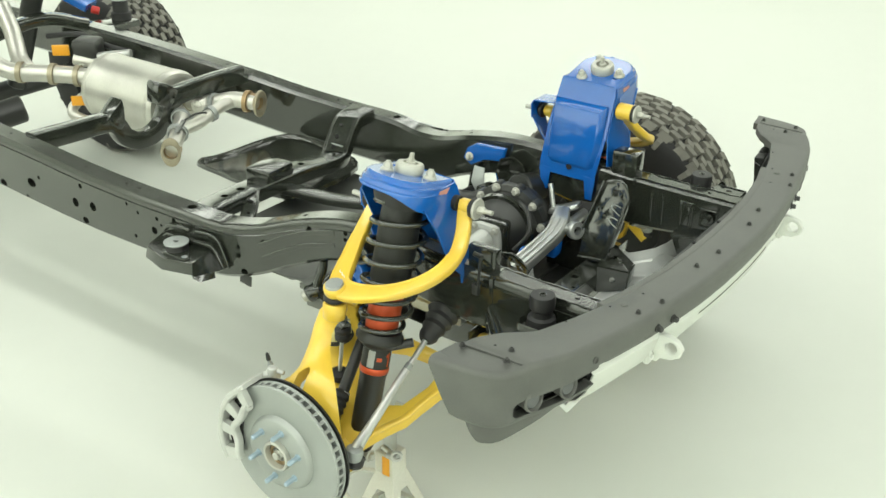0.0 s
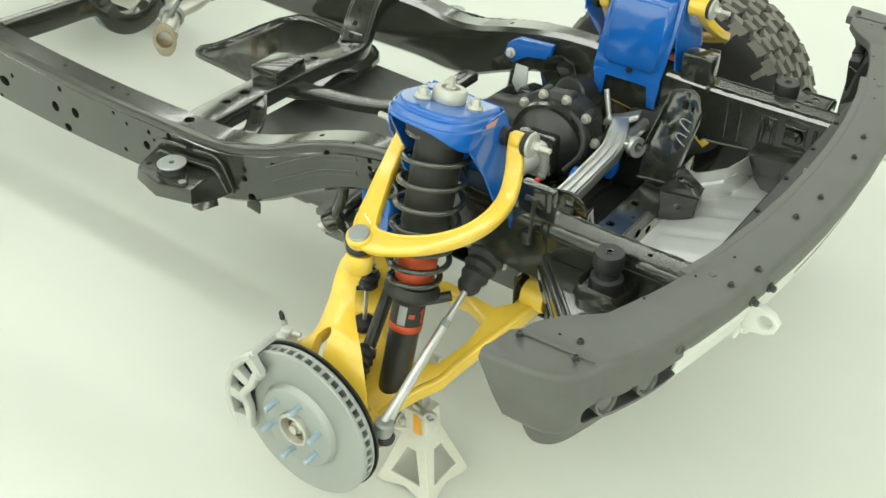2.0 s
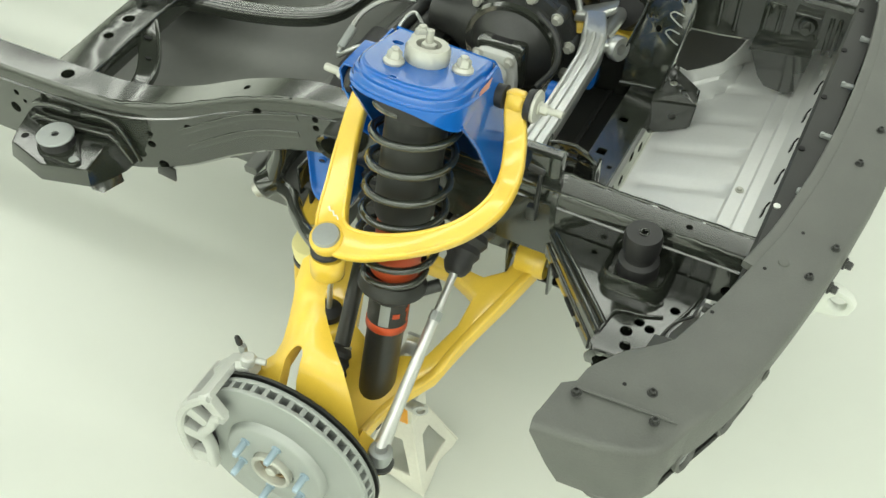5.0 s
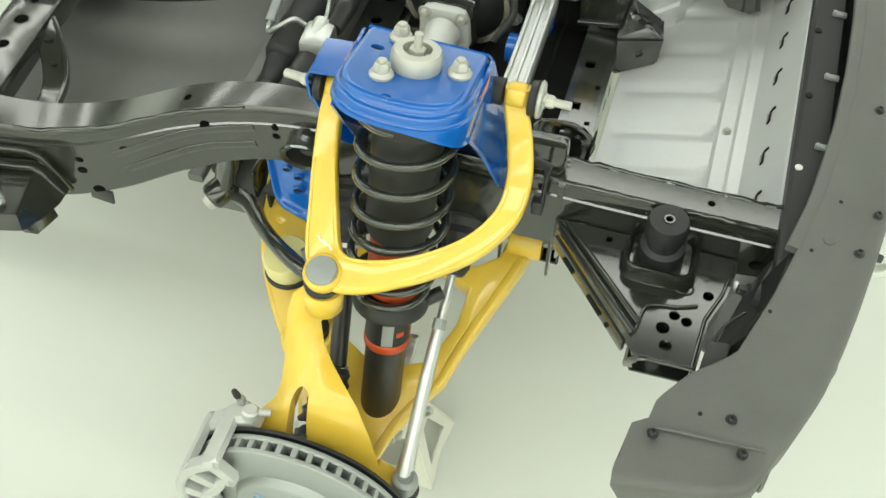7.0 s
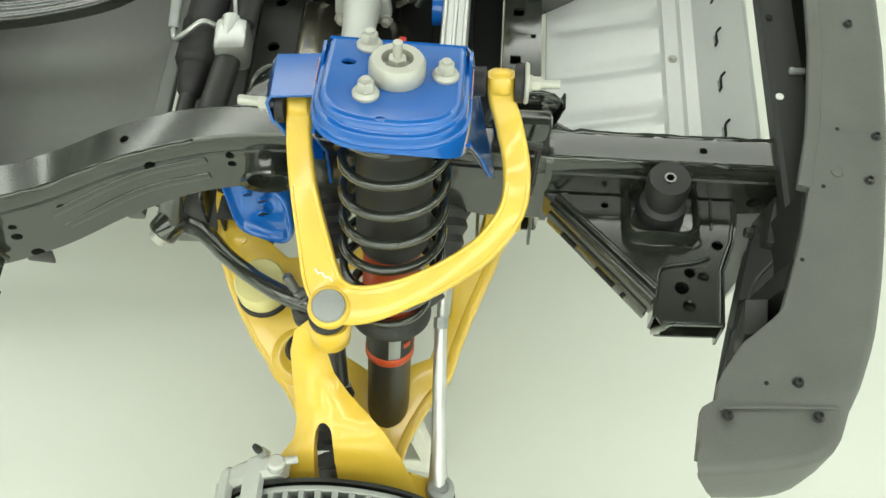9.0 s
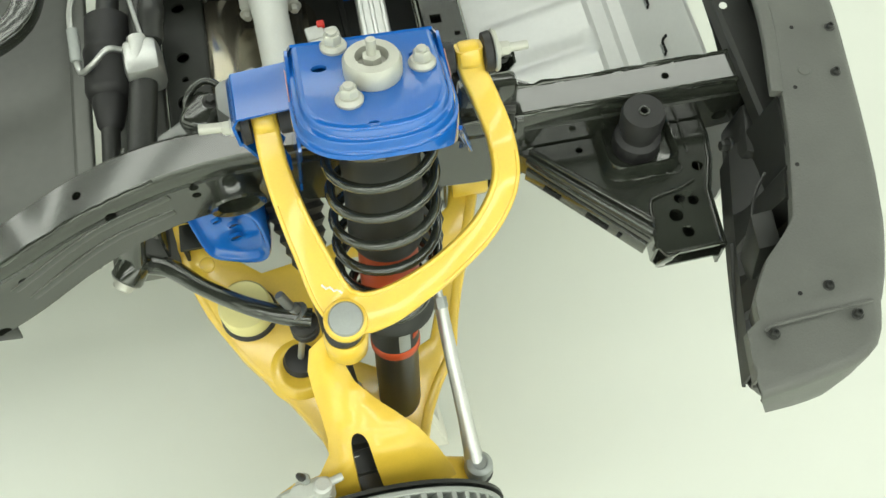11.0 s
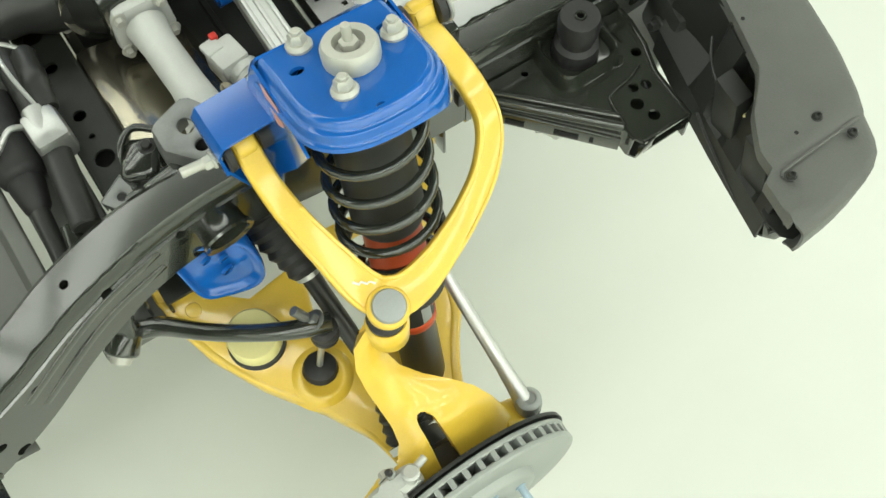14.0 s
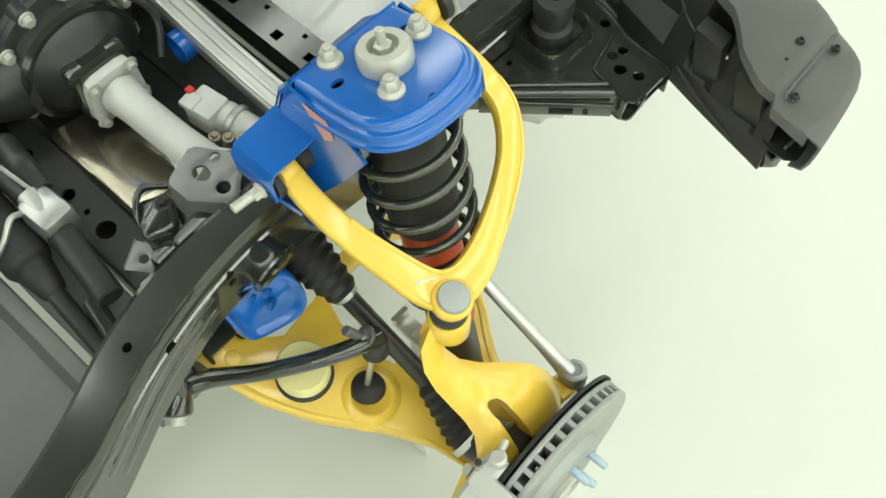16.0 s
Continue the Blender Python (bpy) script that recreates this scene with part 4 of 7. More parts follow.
def control_arm_lower():
    a = thing("lower_control_arm", (0.05, -0.6, 0.38), "glossy yellow stamped lower control arm", "control arm", "lower control arms")
    out = [(0.270, -0.335), (0.238, -0.42), (0.204, -0.50), (0.184, -0.555), (0.170, -0.60), (0.136, -0.645), (0.105, -0.70), (0.080, -0.78), (0.055, -0.83), (0.0, -0.84), (-0.035, -0.80), (-0.065, -0.70), (-0.110, -0.63),
           (-0.175, -0.55), (-0.222, -0.47), (-0.246, -0.39), (-0.245, -0.335), (-0.185, -0.335), (-0.175, -0.385), (-0.12, -0.425), (-0.04, -0.415), (0.03, -0.39), (0.10, -0.395), (0.17, -0.40), (0.205, -0.375), (0.215, -0.335)]
    hole = [(-0.025, -0.432), (0.03, -0.418), (0.11, -0.418), (0.168, -0.440), (0.164, -0.50), (0.134, -0.572), (0.05, -0.605), (-0.02, -0.57), (-0.045, -0.50)]
    pan = slab([(x, y, 0) for x, y in out], (0, 0, -0.036), [[(x, y, 0) for x, y in hole]], 0.007)
    for v in pan.verts:
        v.co.z += lca_z(v.co.y)
    body = part("arm", pan, YELLOW, a, angle=50)
    rim = spline([(x * 0.97, y * 0.985, lca_z(y) - 0.003) for x, y in out[8:17]], 4)
    part("rim", sweep(rim, round_rect(0.018, 0.012, 0.9)), YELLOW, body)
    rim = spline([(x * 0.96, y, lca_z(y) - 0.003) for x, y in out[0:8]], 4)
    part("rim", sweep(rim, round_rect(0.018, 0.012, 0.9)), YELLOW, body)
    part("eye", revolve([(0.015, -0.03), (0.033, -0.03), (0.035, -0.025), (0.035, 0.025), (0.033, 0.03), (0.015, 0.03)], (0.247, -0.335, 0.528), (1, 0, 0), 24, True), YELLOW, a)
    part("eye", revolve([(0.015, -0.03), (0.033, -0.03), (0.035, -0.025), (0.035, 0.025), (0.033, 0.03), (0.015, 0.03)], (-0.215, -0.335, 0.528), (1, 0, 0), 24, True), YELLOW, a)
    part("bolt", join(bolt((0.300, -0.335, 0.525), (1, 0, 0), 0.014, 0.014, 1.4), rod((0.2, -0.335, 0.528), (0.31, -0.335, 0.528), 0.008)), ZINC, a, "large zinc plated bolt")
    part("front_clevis", box((0.292, -0.325, 0.535), (0.006, 0.10, 0.10), 0.002), BLACK, a)
    part("front_clevis", box((0.203, -0.325, 0.535), (0.006, 0.09, 0.09), 0.002), BLACK, a)
    part("front_clevis", slab([(0.06, -0.288, 0.585), (0.185, -0.288, 0.62), (0.31, -0.288, 0.60), (0.30, -0.288, 0.47), (0.06, -0.288, 0.47)], (0, 0.005, 0), [circle((0.25, -0.288, 0.55), (0, 1, 0), 0.012)], 0.001), BLACK, a)
    part("stop_seat", revolve([(0.044, 0), (0.047, 0.004), (0.045, 0.012), (0.036, 0.014)], (-0.146, -0.503, 0.500), (-0.05, -0.1, 1), 30), RUBBER, a)
    part("bump_stop", revolve([(0.041, 0.01), (0.043, 0.018), (0.042, 0.046), (0.039, 0.050), (0.004, 0.0505)], (-0.146, -0.503, 0.500), (-0.05, -0.1, 1), 30), CREAM, a, "cream urethane bump stop")
    part("dimple", revolve([(0.014, 0), (0.012, 0.004), (0.004, 0.005)], (-0.205, -0.40, lca_z(-0.40) - 0.002), (0, -0.4, 1), 16), YELLOW, body)
    part("boss", revolve([(0.060, -0.010), (0.054, -0.002), (0.047, 0.005), (0.040, 0.009), (0.034, 0.010), (0.030, 0.005)], (-0.084, -0.580, lca_z(-0.580) - 0.002), (0, -0.36, 1), 36), YELLOW, body, angle=70)
    part("ball_joint", revolve([(0.03, 0), (0.03, 0.03), (0.02, 0.05)], (0.02, -0.80, 0.335), (0, 0, 1), 20), STEEL, a)


def knuckle():
    k = thing("steering_knuckle", (0.0, -0.80, 0.33), "glossy yellow cast steering knuckle", "steering knuckle", "steering knuckles")
    boss = revolve([(0.022, -0.028), (0.029, -0.022), (0.031, 0.012), (0.028, 0.020)], (0.004, -0.674, 0.722), (0.05, 0.1, 1), 26)
    rows = [((0.0, -0.664, 0.735), (0.034, -0.664, 0.725)), ((-0.026, -0.665, 0.728), (0.026, -0.666, 0.700)), ((-0.050, -0.670, 0.700), (0.002, -0.668, 0.672)), ((-0.059, -0.684, 0.660), (-0.007, -0.676, 0.645)),
            ((-0.058, -0.704, 0.622), (0.003, -0.696, 0.618)), ((-0.054, -0.730, 0.594), (0.026, -0.720, 0.602)), ((-0.051, -0.756, 0.572), (0.055, -0.748, 0.598))]
    grid = []
    for l, r in rows:
        l, r = V(l), V(r)
        grid.append([l.lerp(r, t) + V((0, -0.010, 0.012)) * (1 - (2 * t - 1) ** 2) for t in (0, 0.12, 0.3, 0.5, 0.7, 0.88, 1)])
    base = grid[-1]
    rear = [base[:4], [V((-0.054, -0.778, 0.558)), V((-0.042, -0.790, 0.572)), V((-0.026, -0.795, 0.585)), V((-0.014, -0.792, 0.580))], [V((-0.072, -0.800, 0.545)), V((-0.052, -0.812, 0.556)), V((-0.034, -0.818, 0.560)), V((-0.018, -0.815, 0.556))],
            [V((-0.105, -0.816, 0.535)), V((-0.075, -0.830, 0.535)), V((-0.045, -0.838, 0.535)), V((-0.020, -0.835, 0.525))], [V((-0.112, -0.825, 0.505)), V((-0.08, -0.845, 0.49)), V((-0.05, -0.848, 0.48)), V((-0.02, -0.846, 0.47))]]
    front = [base[3:], [V((0.008, -0.790, 0.582)), V((0.035, -0.788, 0.590)), V((0.062, -0.778, 0.588)), V((0.082, -0.770, 0.578))], [V((0.016, -0.812, 0.560)), V((0.045, -0.806, 0.566)), V((0.080, -0.796, 0.556)), V((0.104, -0.788, 0.535))],
             [V((0.020, -0.832, 0.525)), V((0.055, -0.824, 0.525)), V((0.095, -0.812, 0.505)), V((0.122, -0.802, 0.475))], [V((0.020, -0.846, 0.47)), V((0.06, -0.842, 0.46)), V((0.10, -0.828, 0.44)), V((0.132, -0.812, 0.420))]]
    grid += [list(r[:3]) + [(r[3] + f[0]) / 2] + list(f[1:]) for r, f in zip(rear[1:], front[1:])]
    c0, c1, nrm = V((-0.006, -0.776, 0.578)), V((0.002, -0.850, 0.478)), V((0, -0.82, 0.57))
    d = (c1 - c0).normalized()
    e = d.cross(nrm).normalized()
    ends = [c0 + e * (0.013 * math.cos(q)) - d * (0.018 * math.sin(q)) for q in np.linspace(0, math.pi, 9)] + [c1 - e * 0.020, c1 + e * 0.020]
    slot = loft([[p + nrm * h for p in ends] for h in (-0.08, 0.06)])
    neck = cut(sheet(grid, 0.032), [slot])
    low = slab([(-0.075, -0.835, 0.46), (0.10, -0.835, 0.44), (0.075, -0.835, 0.36), (0.03, -0.825, 0.325), (-0.03, -0.825, 0.325), (-0.08, -0.835, 0.38)], (0, 0.035, 0), bevel=0.006)
    body = part("body", join(boss, neck, low), YELLOW, k, angle=48)
    mod = body.modifiers.new("soft_edges", "BEVEL")
    mod.width, mod.segments, mod.limit_method, mod.angle_limit = 0.006, 3, "ANGLE", radians(50)
    part("hub_carrier", revolve([(0.070, 0), (0.075, 0.006), (0.072, 0.05), (0.055, 0.06)], (0.01, -0.848, 0.419), (0, 1, 0), 32), BLACK_SATIN, k, "black hub carrier")
    part("steer_arm", sweep([(0.11, -0.80, 0.43), (0.15, -0.80, 0.40), (0.168, -0.80, 0.385)], round_rect(0.045, 0.03, 0.5)), YELLOW, k)
    part("sensor_bolt", bolt((0.081, -0.790, 0.531), (0.15, -0.95, 0.35), 0.007, 0.005), ZINC, k)
    part("caliper_ear", sweep([(-0.09, -0.815, 0.53), (-0.125, -0.825, 0.51), (-0.15, -0.83, 0.47)], round_rect(0.04, 0.025, 0.5)), YELLOW, k)


HUB = V((0.01, -0.895, 0.419))
OUT = V((0.007, -1, 0.016)).normalized()


def brake_disc():
    d = thing("brake_disc", tuple(HUB), "grey coated ventilated brake disc with six blue wheel studs", "brake disc")
    part("outer_face", revolve([(0.100, -0.009), (0.178, -0.009), (0.180, -0.007), (0.180, -0.002), (0.178, 0), (0.104, 0), (0.100, -0.002)], HUB, OUT, 64, True), DISC, d)
    part("inner_face", revolve([(0.100, -0.032), (0.178, -0.032), (0.180, -0.030), (0.180, -0.025), (0.178, -0.023), (0.100, -0.023)], HUB, OUT, 64, True), DISC, d)
    u, v, w = basis(OUT)
    vane = box((0.142, 0, -0.016), (0.074, 0.009, 0.0155), 0.001)
    me = bpy.data.meshes.new("vane")
    vane.to_mesh(me)
    vane.free()
    me.materials.append(DISC)
    rot = Matrix((u, v, w)).transposed().to_4x4()
    for i in range(46):
        o = new("vane", me)
        o.parent = d
        o.matrix_local = rot @ pose(0, 0, 0, 0, 0, 360 * i / 46)
    part("hat", revolve([(0.104, -0.004), (0.100, 0.004), (0.097, 0.011), (0.092, 0.014), (0.052, 0.014), (0.042, 0.0145), (0.040, 0.010)], HUB, OUT, 56), DISC, d)
    part("hub", revolve([(0.034, 0.010), (0.040, 0.012), (0.040, 0.024), (0.037, 0.027), (0.033, 0.026), (0.031, 0.008), (0.020, 0.006)], HUB, OUT, 40), ZINC, d, "pale machined hub ring")
    part("hub_inner", revolve([(0.0, 0.007), (0.030, 0.007), (0.029, 0.012), (0.021, 0.014), (0.020, 0.009), (0.012, 0.009)], HUB, OUT, 32), RUST, d)
    part("axle_nut", join(revolve([(0.016, 0.006), (0.016, 0.014), (0.013, 0.017)], HUB, OUT, 6), revolve([(0.0105, 0.015), (0.0105, 0.024), (0.008, 0.026)], HUB, OUT, 20)), ZINC, d)
    for i in range(6):
        a = radians(60 * i + 18)
        q = HUB + (u * math.cos(a) + v * math.sin(a)) * 0.070
        part("stud", revolve([(0.0095, 0.013), (0.0095, 0.016), (0.0065, 0.0165), (0.0065, 0.044), (0.0045, 0.048)], q, OUT, 14), STUD, d, "blue zinc wheel stud")
    part("dust_shield", revolve([(0.06, -0.044), (0.165, -0.044), (0.183, -0.041), (0.184, -0.035), (0.181, -0.035), (0.165, -0.040), (0.06, -0.040)], HUB, OUT, 56, True), PLASTIC, d, "black dust shield")


def caliper():
    c = thing("brake_caliper", (-0.13, -0.88, 0.33), "pale cast aluminium brake caliper clamped over the disc", "brake caliper")
    u, v, w = V((1, 0, 0)), V((0, 0, 1)), OUT

    def at(a, r, h):
        a = radians(a)
        return HUB + u * (r * math.cos(a)) + v * (r * math.sin(a)) + w * h

    def sector(a0, a1, sec, n=10):
        """A piece of ring between two angles, with rounded ends."""
        rings = []
        for k, a in enumerate(np.linspace(a0, a1, n)):
            c = V((sum(q[0] for q in sec) / len(sec), sum(q[1] for q in sec) / len(sec), 0))
            e = 0.86 if k in (0, n - 1) else 1.0
            rings.append([at(a, c.x + (r - c.x) * e, c.y + (h - c.y) * e) for r, h in sec])
        return loft(rings)

    def chamfered(r0, r1, h0, h1, b=0.004):
        return [(r0 + b, h0), (r1 - b, h0), (r1, h0 + b), (r1, h1 - b), (r1 - b, h1), (r0 + b, h1), (r0, h1 - b), (r0, h0 + b)]

    part("piston_housing", sector(126, 204, chamfered(0.128, 0.192, -0.082, -0.046, 0.008)), CALIPER, c, angle=32)
    part("outer_rim", sector(122, 204, chamfered(0.178, 0.194, 0.008, 0.034)), CALIPER, c, angle=32)
    part("outer_claw", sweep([at(a, 0.136 + 0.005 * math.sin(radians(a * 9)), 0.022 + 0.003 * math.cos(radians(a * 9))) for a in np.linspace(124, 205, 28)], round_rect(0.018, 0.022, 0.7), tuple(w)), CALIPER, c, angle=60)
    for a, half in ((126, 5), (150, 5.5), (174, 5.5), (199, 6)):
        part("bridge", sector(a - half, a + half, chamfered(0.183, 0.196, -0.080, 0.030), 5), CALIPER, c, angle=32)
        part("finger", sector(a - half * 0.9, a + half * 0.9, chamfered(0.136, 0.186, 0.011, 0.030), 5), CALIPER, c, angle=32)
    # near-black pad, so the caliper windows look shaded inside
    part("brake_pad", sector(134, 194, chamfered(0.130, 0.176, 0.0015, 0.010, 0.002)), RECESS_SHADE, c, "dark brake pad")
    for a, r in ((205, 0.196),):
        p = at(a, r, -0.062)
        part("slide_pin", join(rod(p, p + w * -0.03, 0.010), revolve([(0.012, 0), (0.014, 0.006), (0.012, 0.012), (0.014, 0.018), (0.011, 0.024)], p, w, 16)), RUBBER, c)
    p = at(114, 0.190, -0.060)
    part("hose_boss", join(revolve([(0.012, -0.004), (0.0135, 0.0), (0.0135, 0.012), (0.010, 0.015)], p, (0.1, 0.2, 1), 18), rod(p + V((0.010, 0.006, 0.004)), p + V((0.030, 0.012, 0.002)), 0.006)), CALIPER, c)
    part("mount_arm", sector(112, 130, chamfered(0.160, 0.196, -0.080, -0.046, 0.008), 6), CALIPER, c, angle=32)
    p = at(120, 0.198, -0.078)
    part("bleed_screw", join(rod(p, p + V((-0.004, -0.002, 0.026)), 0.0042), revolve([(0.0075, 0), (0.0075, 0.012), (0.006, 0.014)], p, (0, 0, 1), 6)), STEEL, c)
    part("bleed_cap", revolve([(0.0055, 0.020), (0.006, 0.024), (0.0045, 0.038), (0.0025, 0.041)], p, (-0.15, -0.08, 1), 12), RUBBER, c)
    for a in (128, 190):
        p = at(a, 0.17, -0.084)
        part("bolt", bolt(p, -w, 0.009, 0.01), ZINC, c)


def bellows(a, b, r0, r1, n):
    a, b = V(a), V(b)
    prof = []
    h = (b - a).length
    for i in range(2 * n + 1):
        t = i / (2 * n)
        prof.append(((r0 + (r1 - r0) * t) * (1.0 if i % 2 else 0.86), h * t))
    return revolve([(prof[0][0] * 0.8, -0.004)] + prof + [(prof[-1][0] * 0.8, h + 0.003)], a, b - a, 24)


def tie_rod():
    t = thing("tie_rod", (0.162, -0.80, 0.40), "bare forged steel tie rod with a black rubber boot", "tie rod", "tie rods")
    a, b, c = V((0.162, -0.800, 0.430)), V((0.1535, -0.578, 0.549)), V((0.152, -0.462, 0.612))
    part("rod_end", tube([a, a.lerp(b, 0.12), a.lerp(b, 0.3), b], [0.0175, 0.0140, 0.0118, 0.0105], 16), ALU, t)
    part("jam_nut", revolve([(0.0115, 0), (0.012, 0.004), (0.0115, 0.018)], b, c - b, 6), STEEL, t)
    part("inner_rod", rod(b, c, 0.0075), ALU, t)
    part("ball_socket", revolve([(0.010, -0.022), (0.020, -0.016), (0.023, 0), (0.021, 0.014), (0.016, 0.018), (0.012, 0.0185), (0.010, 0.0165)], a + V((0.004, -0.004, 0)), (0.1, 0.1, 1), 26), STEEL, t)
    part("dust_boot", revolve([(0.012, 0), (0.021, 0.006), (0.023, 0.016), (0.018, 0.024)], a + V((0.004, -0.004, -0.042)), (0.05, 0.05, 1), 22), RUBBER, t)
    part("rubber_boot", bellows((0.1525, -0.492, 0.596), (0.146, -0.355, 0.664), 0.024, 0.060, 6), RUBBER, t, "black rubber bellows")


def half_shaft():
    h = thing("half_shaft", (-0.005, -0.63, 0.40), "black half shaft with ribbed rubber boots", "drive shaft", "half shafts")
    a, b = V((-0.010, -0.642, 0.447)), V((-0.032, -0.490, 0.602))
    part("shaft", rod(a, b, 0.0155, 20), BLACK_SATIN, h)
    part("inner_boot", bellows(b, b + V((-0.012, 0.112, 0.074)), 0.026, 0.056, 7), RUBBER, h)
    part("clamp", revolve([(0.018, -0.004), (0.0215, -0.004), (0.0215, 0.004), (0.018, 0.004)], b, b - a, 22, True), ALU, h, "bright boot clamp")
    part("joint_housing", rod(b + V((-0.012, 0.112, 0.074)), b + V((-0.018, 0.22, 0.10)), 0.050, 26), BLACK_SATIN, h)
    part("outer_boot", bellows(a, V((-0.012, -0.735, 0.392)), 0.024, 0.045, 6), RUBBER, h)
    part("clamp", revolve([(0.040, -0.006), (0.0465, -0.006), (0.0465, 0.006), (0.040, 0.006)], (-0.011, -0.742, 0.390), (0.05, -1, -0.3), 26, True), ALU, h, "bright boot clamp")
    part("clamp", revolve([(0.016, -0.004), (0.0195, -0.004), (0.0195, 0.004), (0.016, 0.004)], a, b - a, 22, True), ALU, h, "bright boot clamp")
    part("outer_joint", rod((-0.010, -0.746, 0.392), (0.01, -0.845, 0.419), 0.042, 26), BLACK_SATIN, h)


def arm_bracket():
    b = thing("pivot_bracket", (-0.16, -0.41, 0.54), "glossy blue pressed bracket below the rail", "bracket", "lower arm brackets")
    out = [(-0.205, -0.412, 0.744), (-0.158, -0.422, 0.724), (-0.102, -0.440, 0.708), (-0.086, -0.460, 0.680), (-0.087, -0.467, 0.632), (-0.108, -0.462, 0.600), (-0.150, -0.448, 0.592), (-0.184, -0.438, 0.606), (-0.197, -0.424, 0.675)]
    smooth = spline(out + out[:1], 4)[:-1]
    c = V((-0.142, -0.443, 0.668))
    rings = [[c + (p - c) * k + V((0, dy, 0)) for p in smooth] for k, dy in ((1.07, 0.050), (1.05, 0.020), (1.03, 0.006), (1.0, -0.002), (0.96, -0.006), (0.92, -0.006), (0.86, -0.002), (0.80, 0.004), (0.74, 0.006), (0.5, 0.005))]
    part("pressing", loft(rings), BLUE, b, angle=60)
    for x, z, r in ((-0.155, 0.700, 0.0065), (-0.132, 0.692, 0.007), (-0.134, 0.664, 0.0085)):
        y = -0.4445 - 0.20 * (0.70 - z) - 0.21 * (x + 0.142)
        part("hole", revolve([(r + 0.002, 0.0), (r + 0.002, 0.0045), (r, 0.0055), (r, 0.002)], (x, y + 0.006, z), (0.2, -1, -0.2), 16, True), BLUE, b)
        # disc inside the rim, black for the shade behind it
        part("hole", revolve([(r, 0), (r, 0.003)], (x, y + 0.006, z), (0.2, -1, -0.2), 12), RECESS_SHADE, b)
    part("foot", slab([(-0.222, -0.404, 0.756), (-0.196, -0.408, 0.760), (-0.190, -0.412, 0.735), (-0.200, -0.412, 0.712), (-0.222, -0.404, 0.724)], (0, -0.005, 0), bevel=0.0015), BLUE, b)
    inner = [(-0.30, -0.345, 0.735), (-0.285, -0.345, 0.775), (-0.25, -0.345, 0.795), (-0.14, -0.345, 0.800), (-0.15, -0.345, 0.755), (-0.22, -0.345, 0.745), (-0.27, -0.345, 0.715)]
    if FLIP:
        part("inner_pressing", slab(inner, (0, 0.022, 0), bevel=0.004), BLUE, b)
        part("inner_bolt", bolt((-0.275, -0.322, 0.745), (0, 1, 0.2), 0.010, 0.010), ZINC, b)
    part("rear_clevis", box((-0.262, -0.335, 0.53), (0.006, 0.09, 0.11), 0.002), BLACK, b)
    part("pivot_bolt", bolt((-0.266, -0.335, 0.528), (-1, 0, 0), 0.014, 0.012), ZINC, b)


def build_corner():
    suspension_tower()
    control_arm_upper()
    coilover()
    control_arm_lower()
    knuckle()
    tie_rod()
    half_shaft()
    arm_bracket()


for FLIP in (False, True):
    build_corner()
FLIP = False
brake_disc()
caliper()


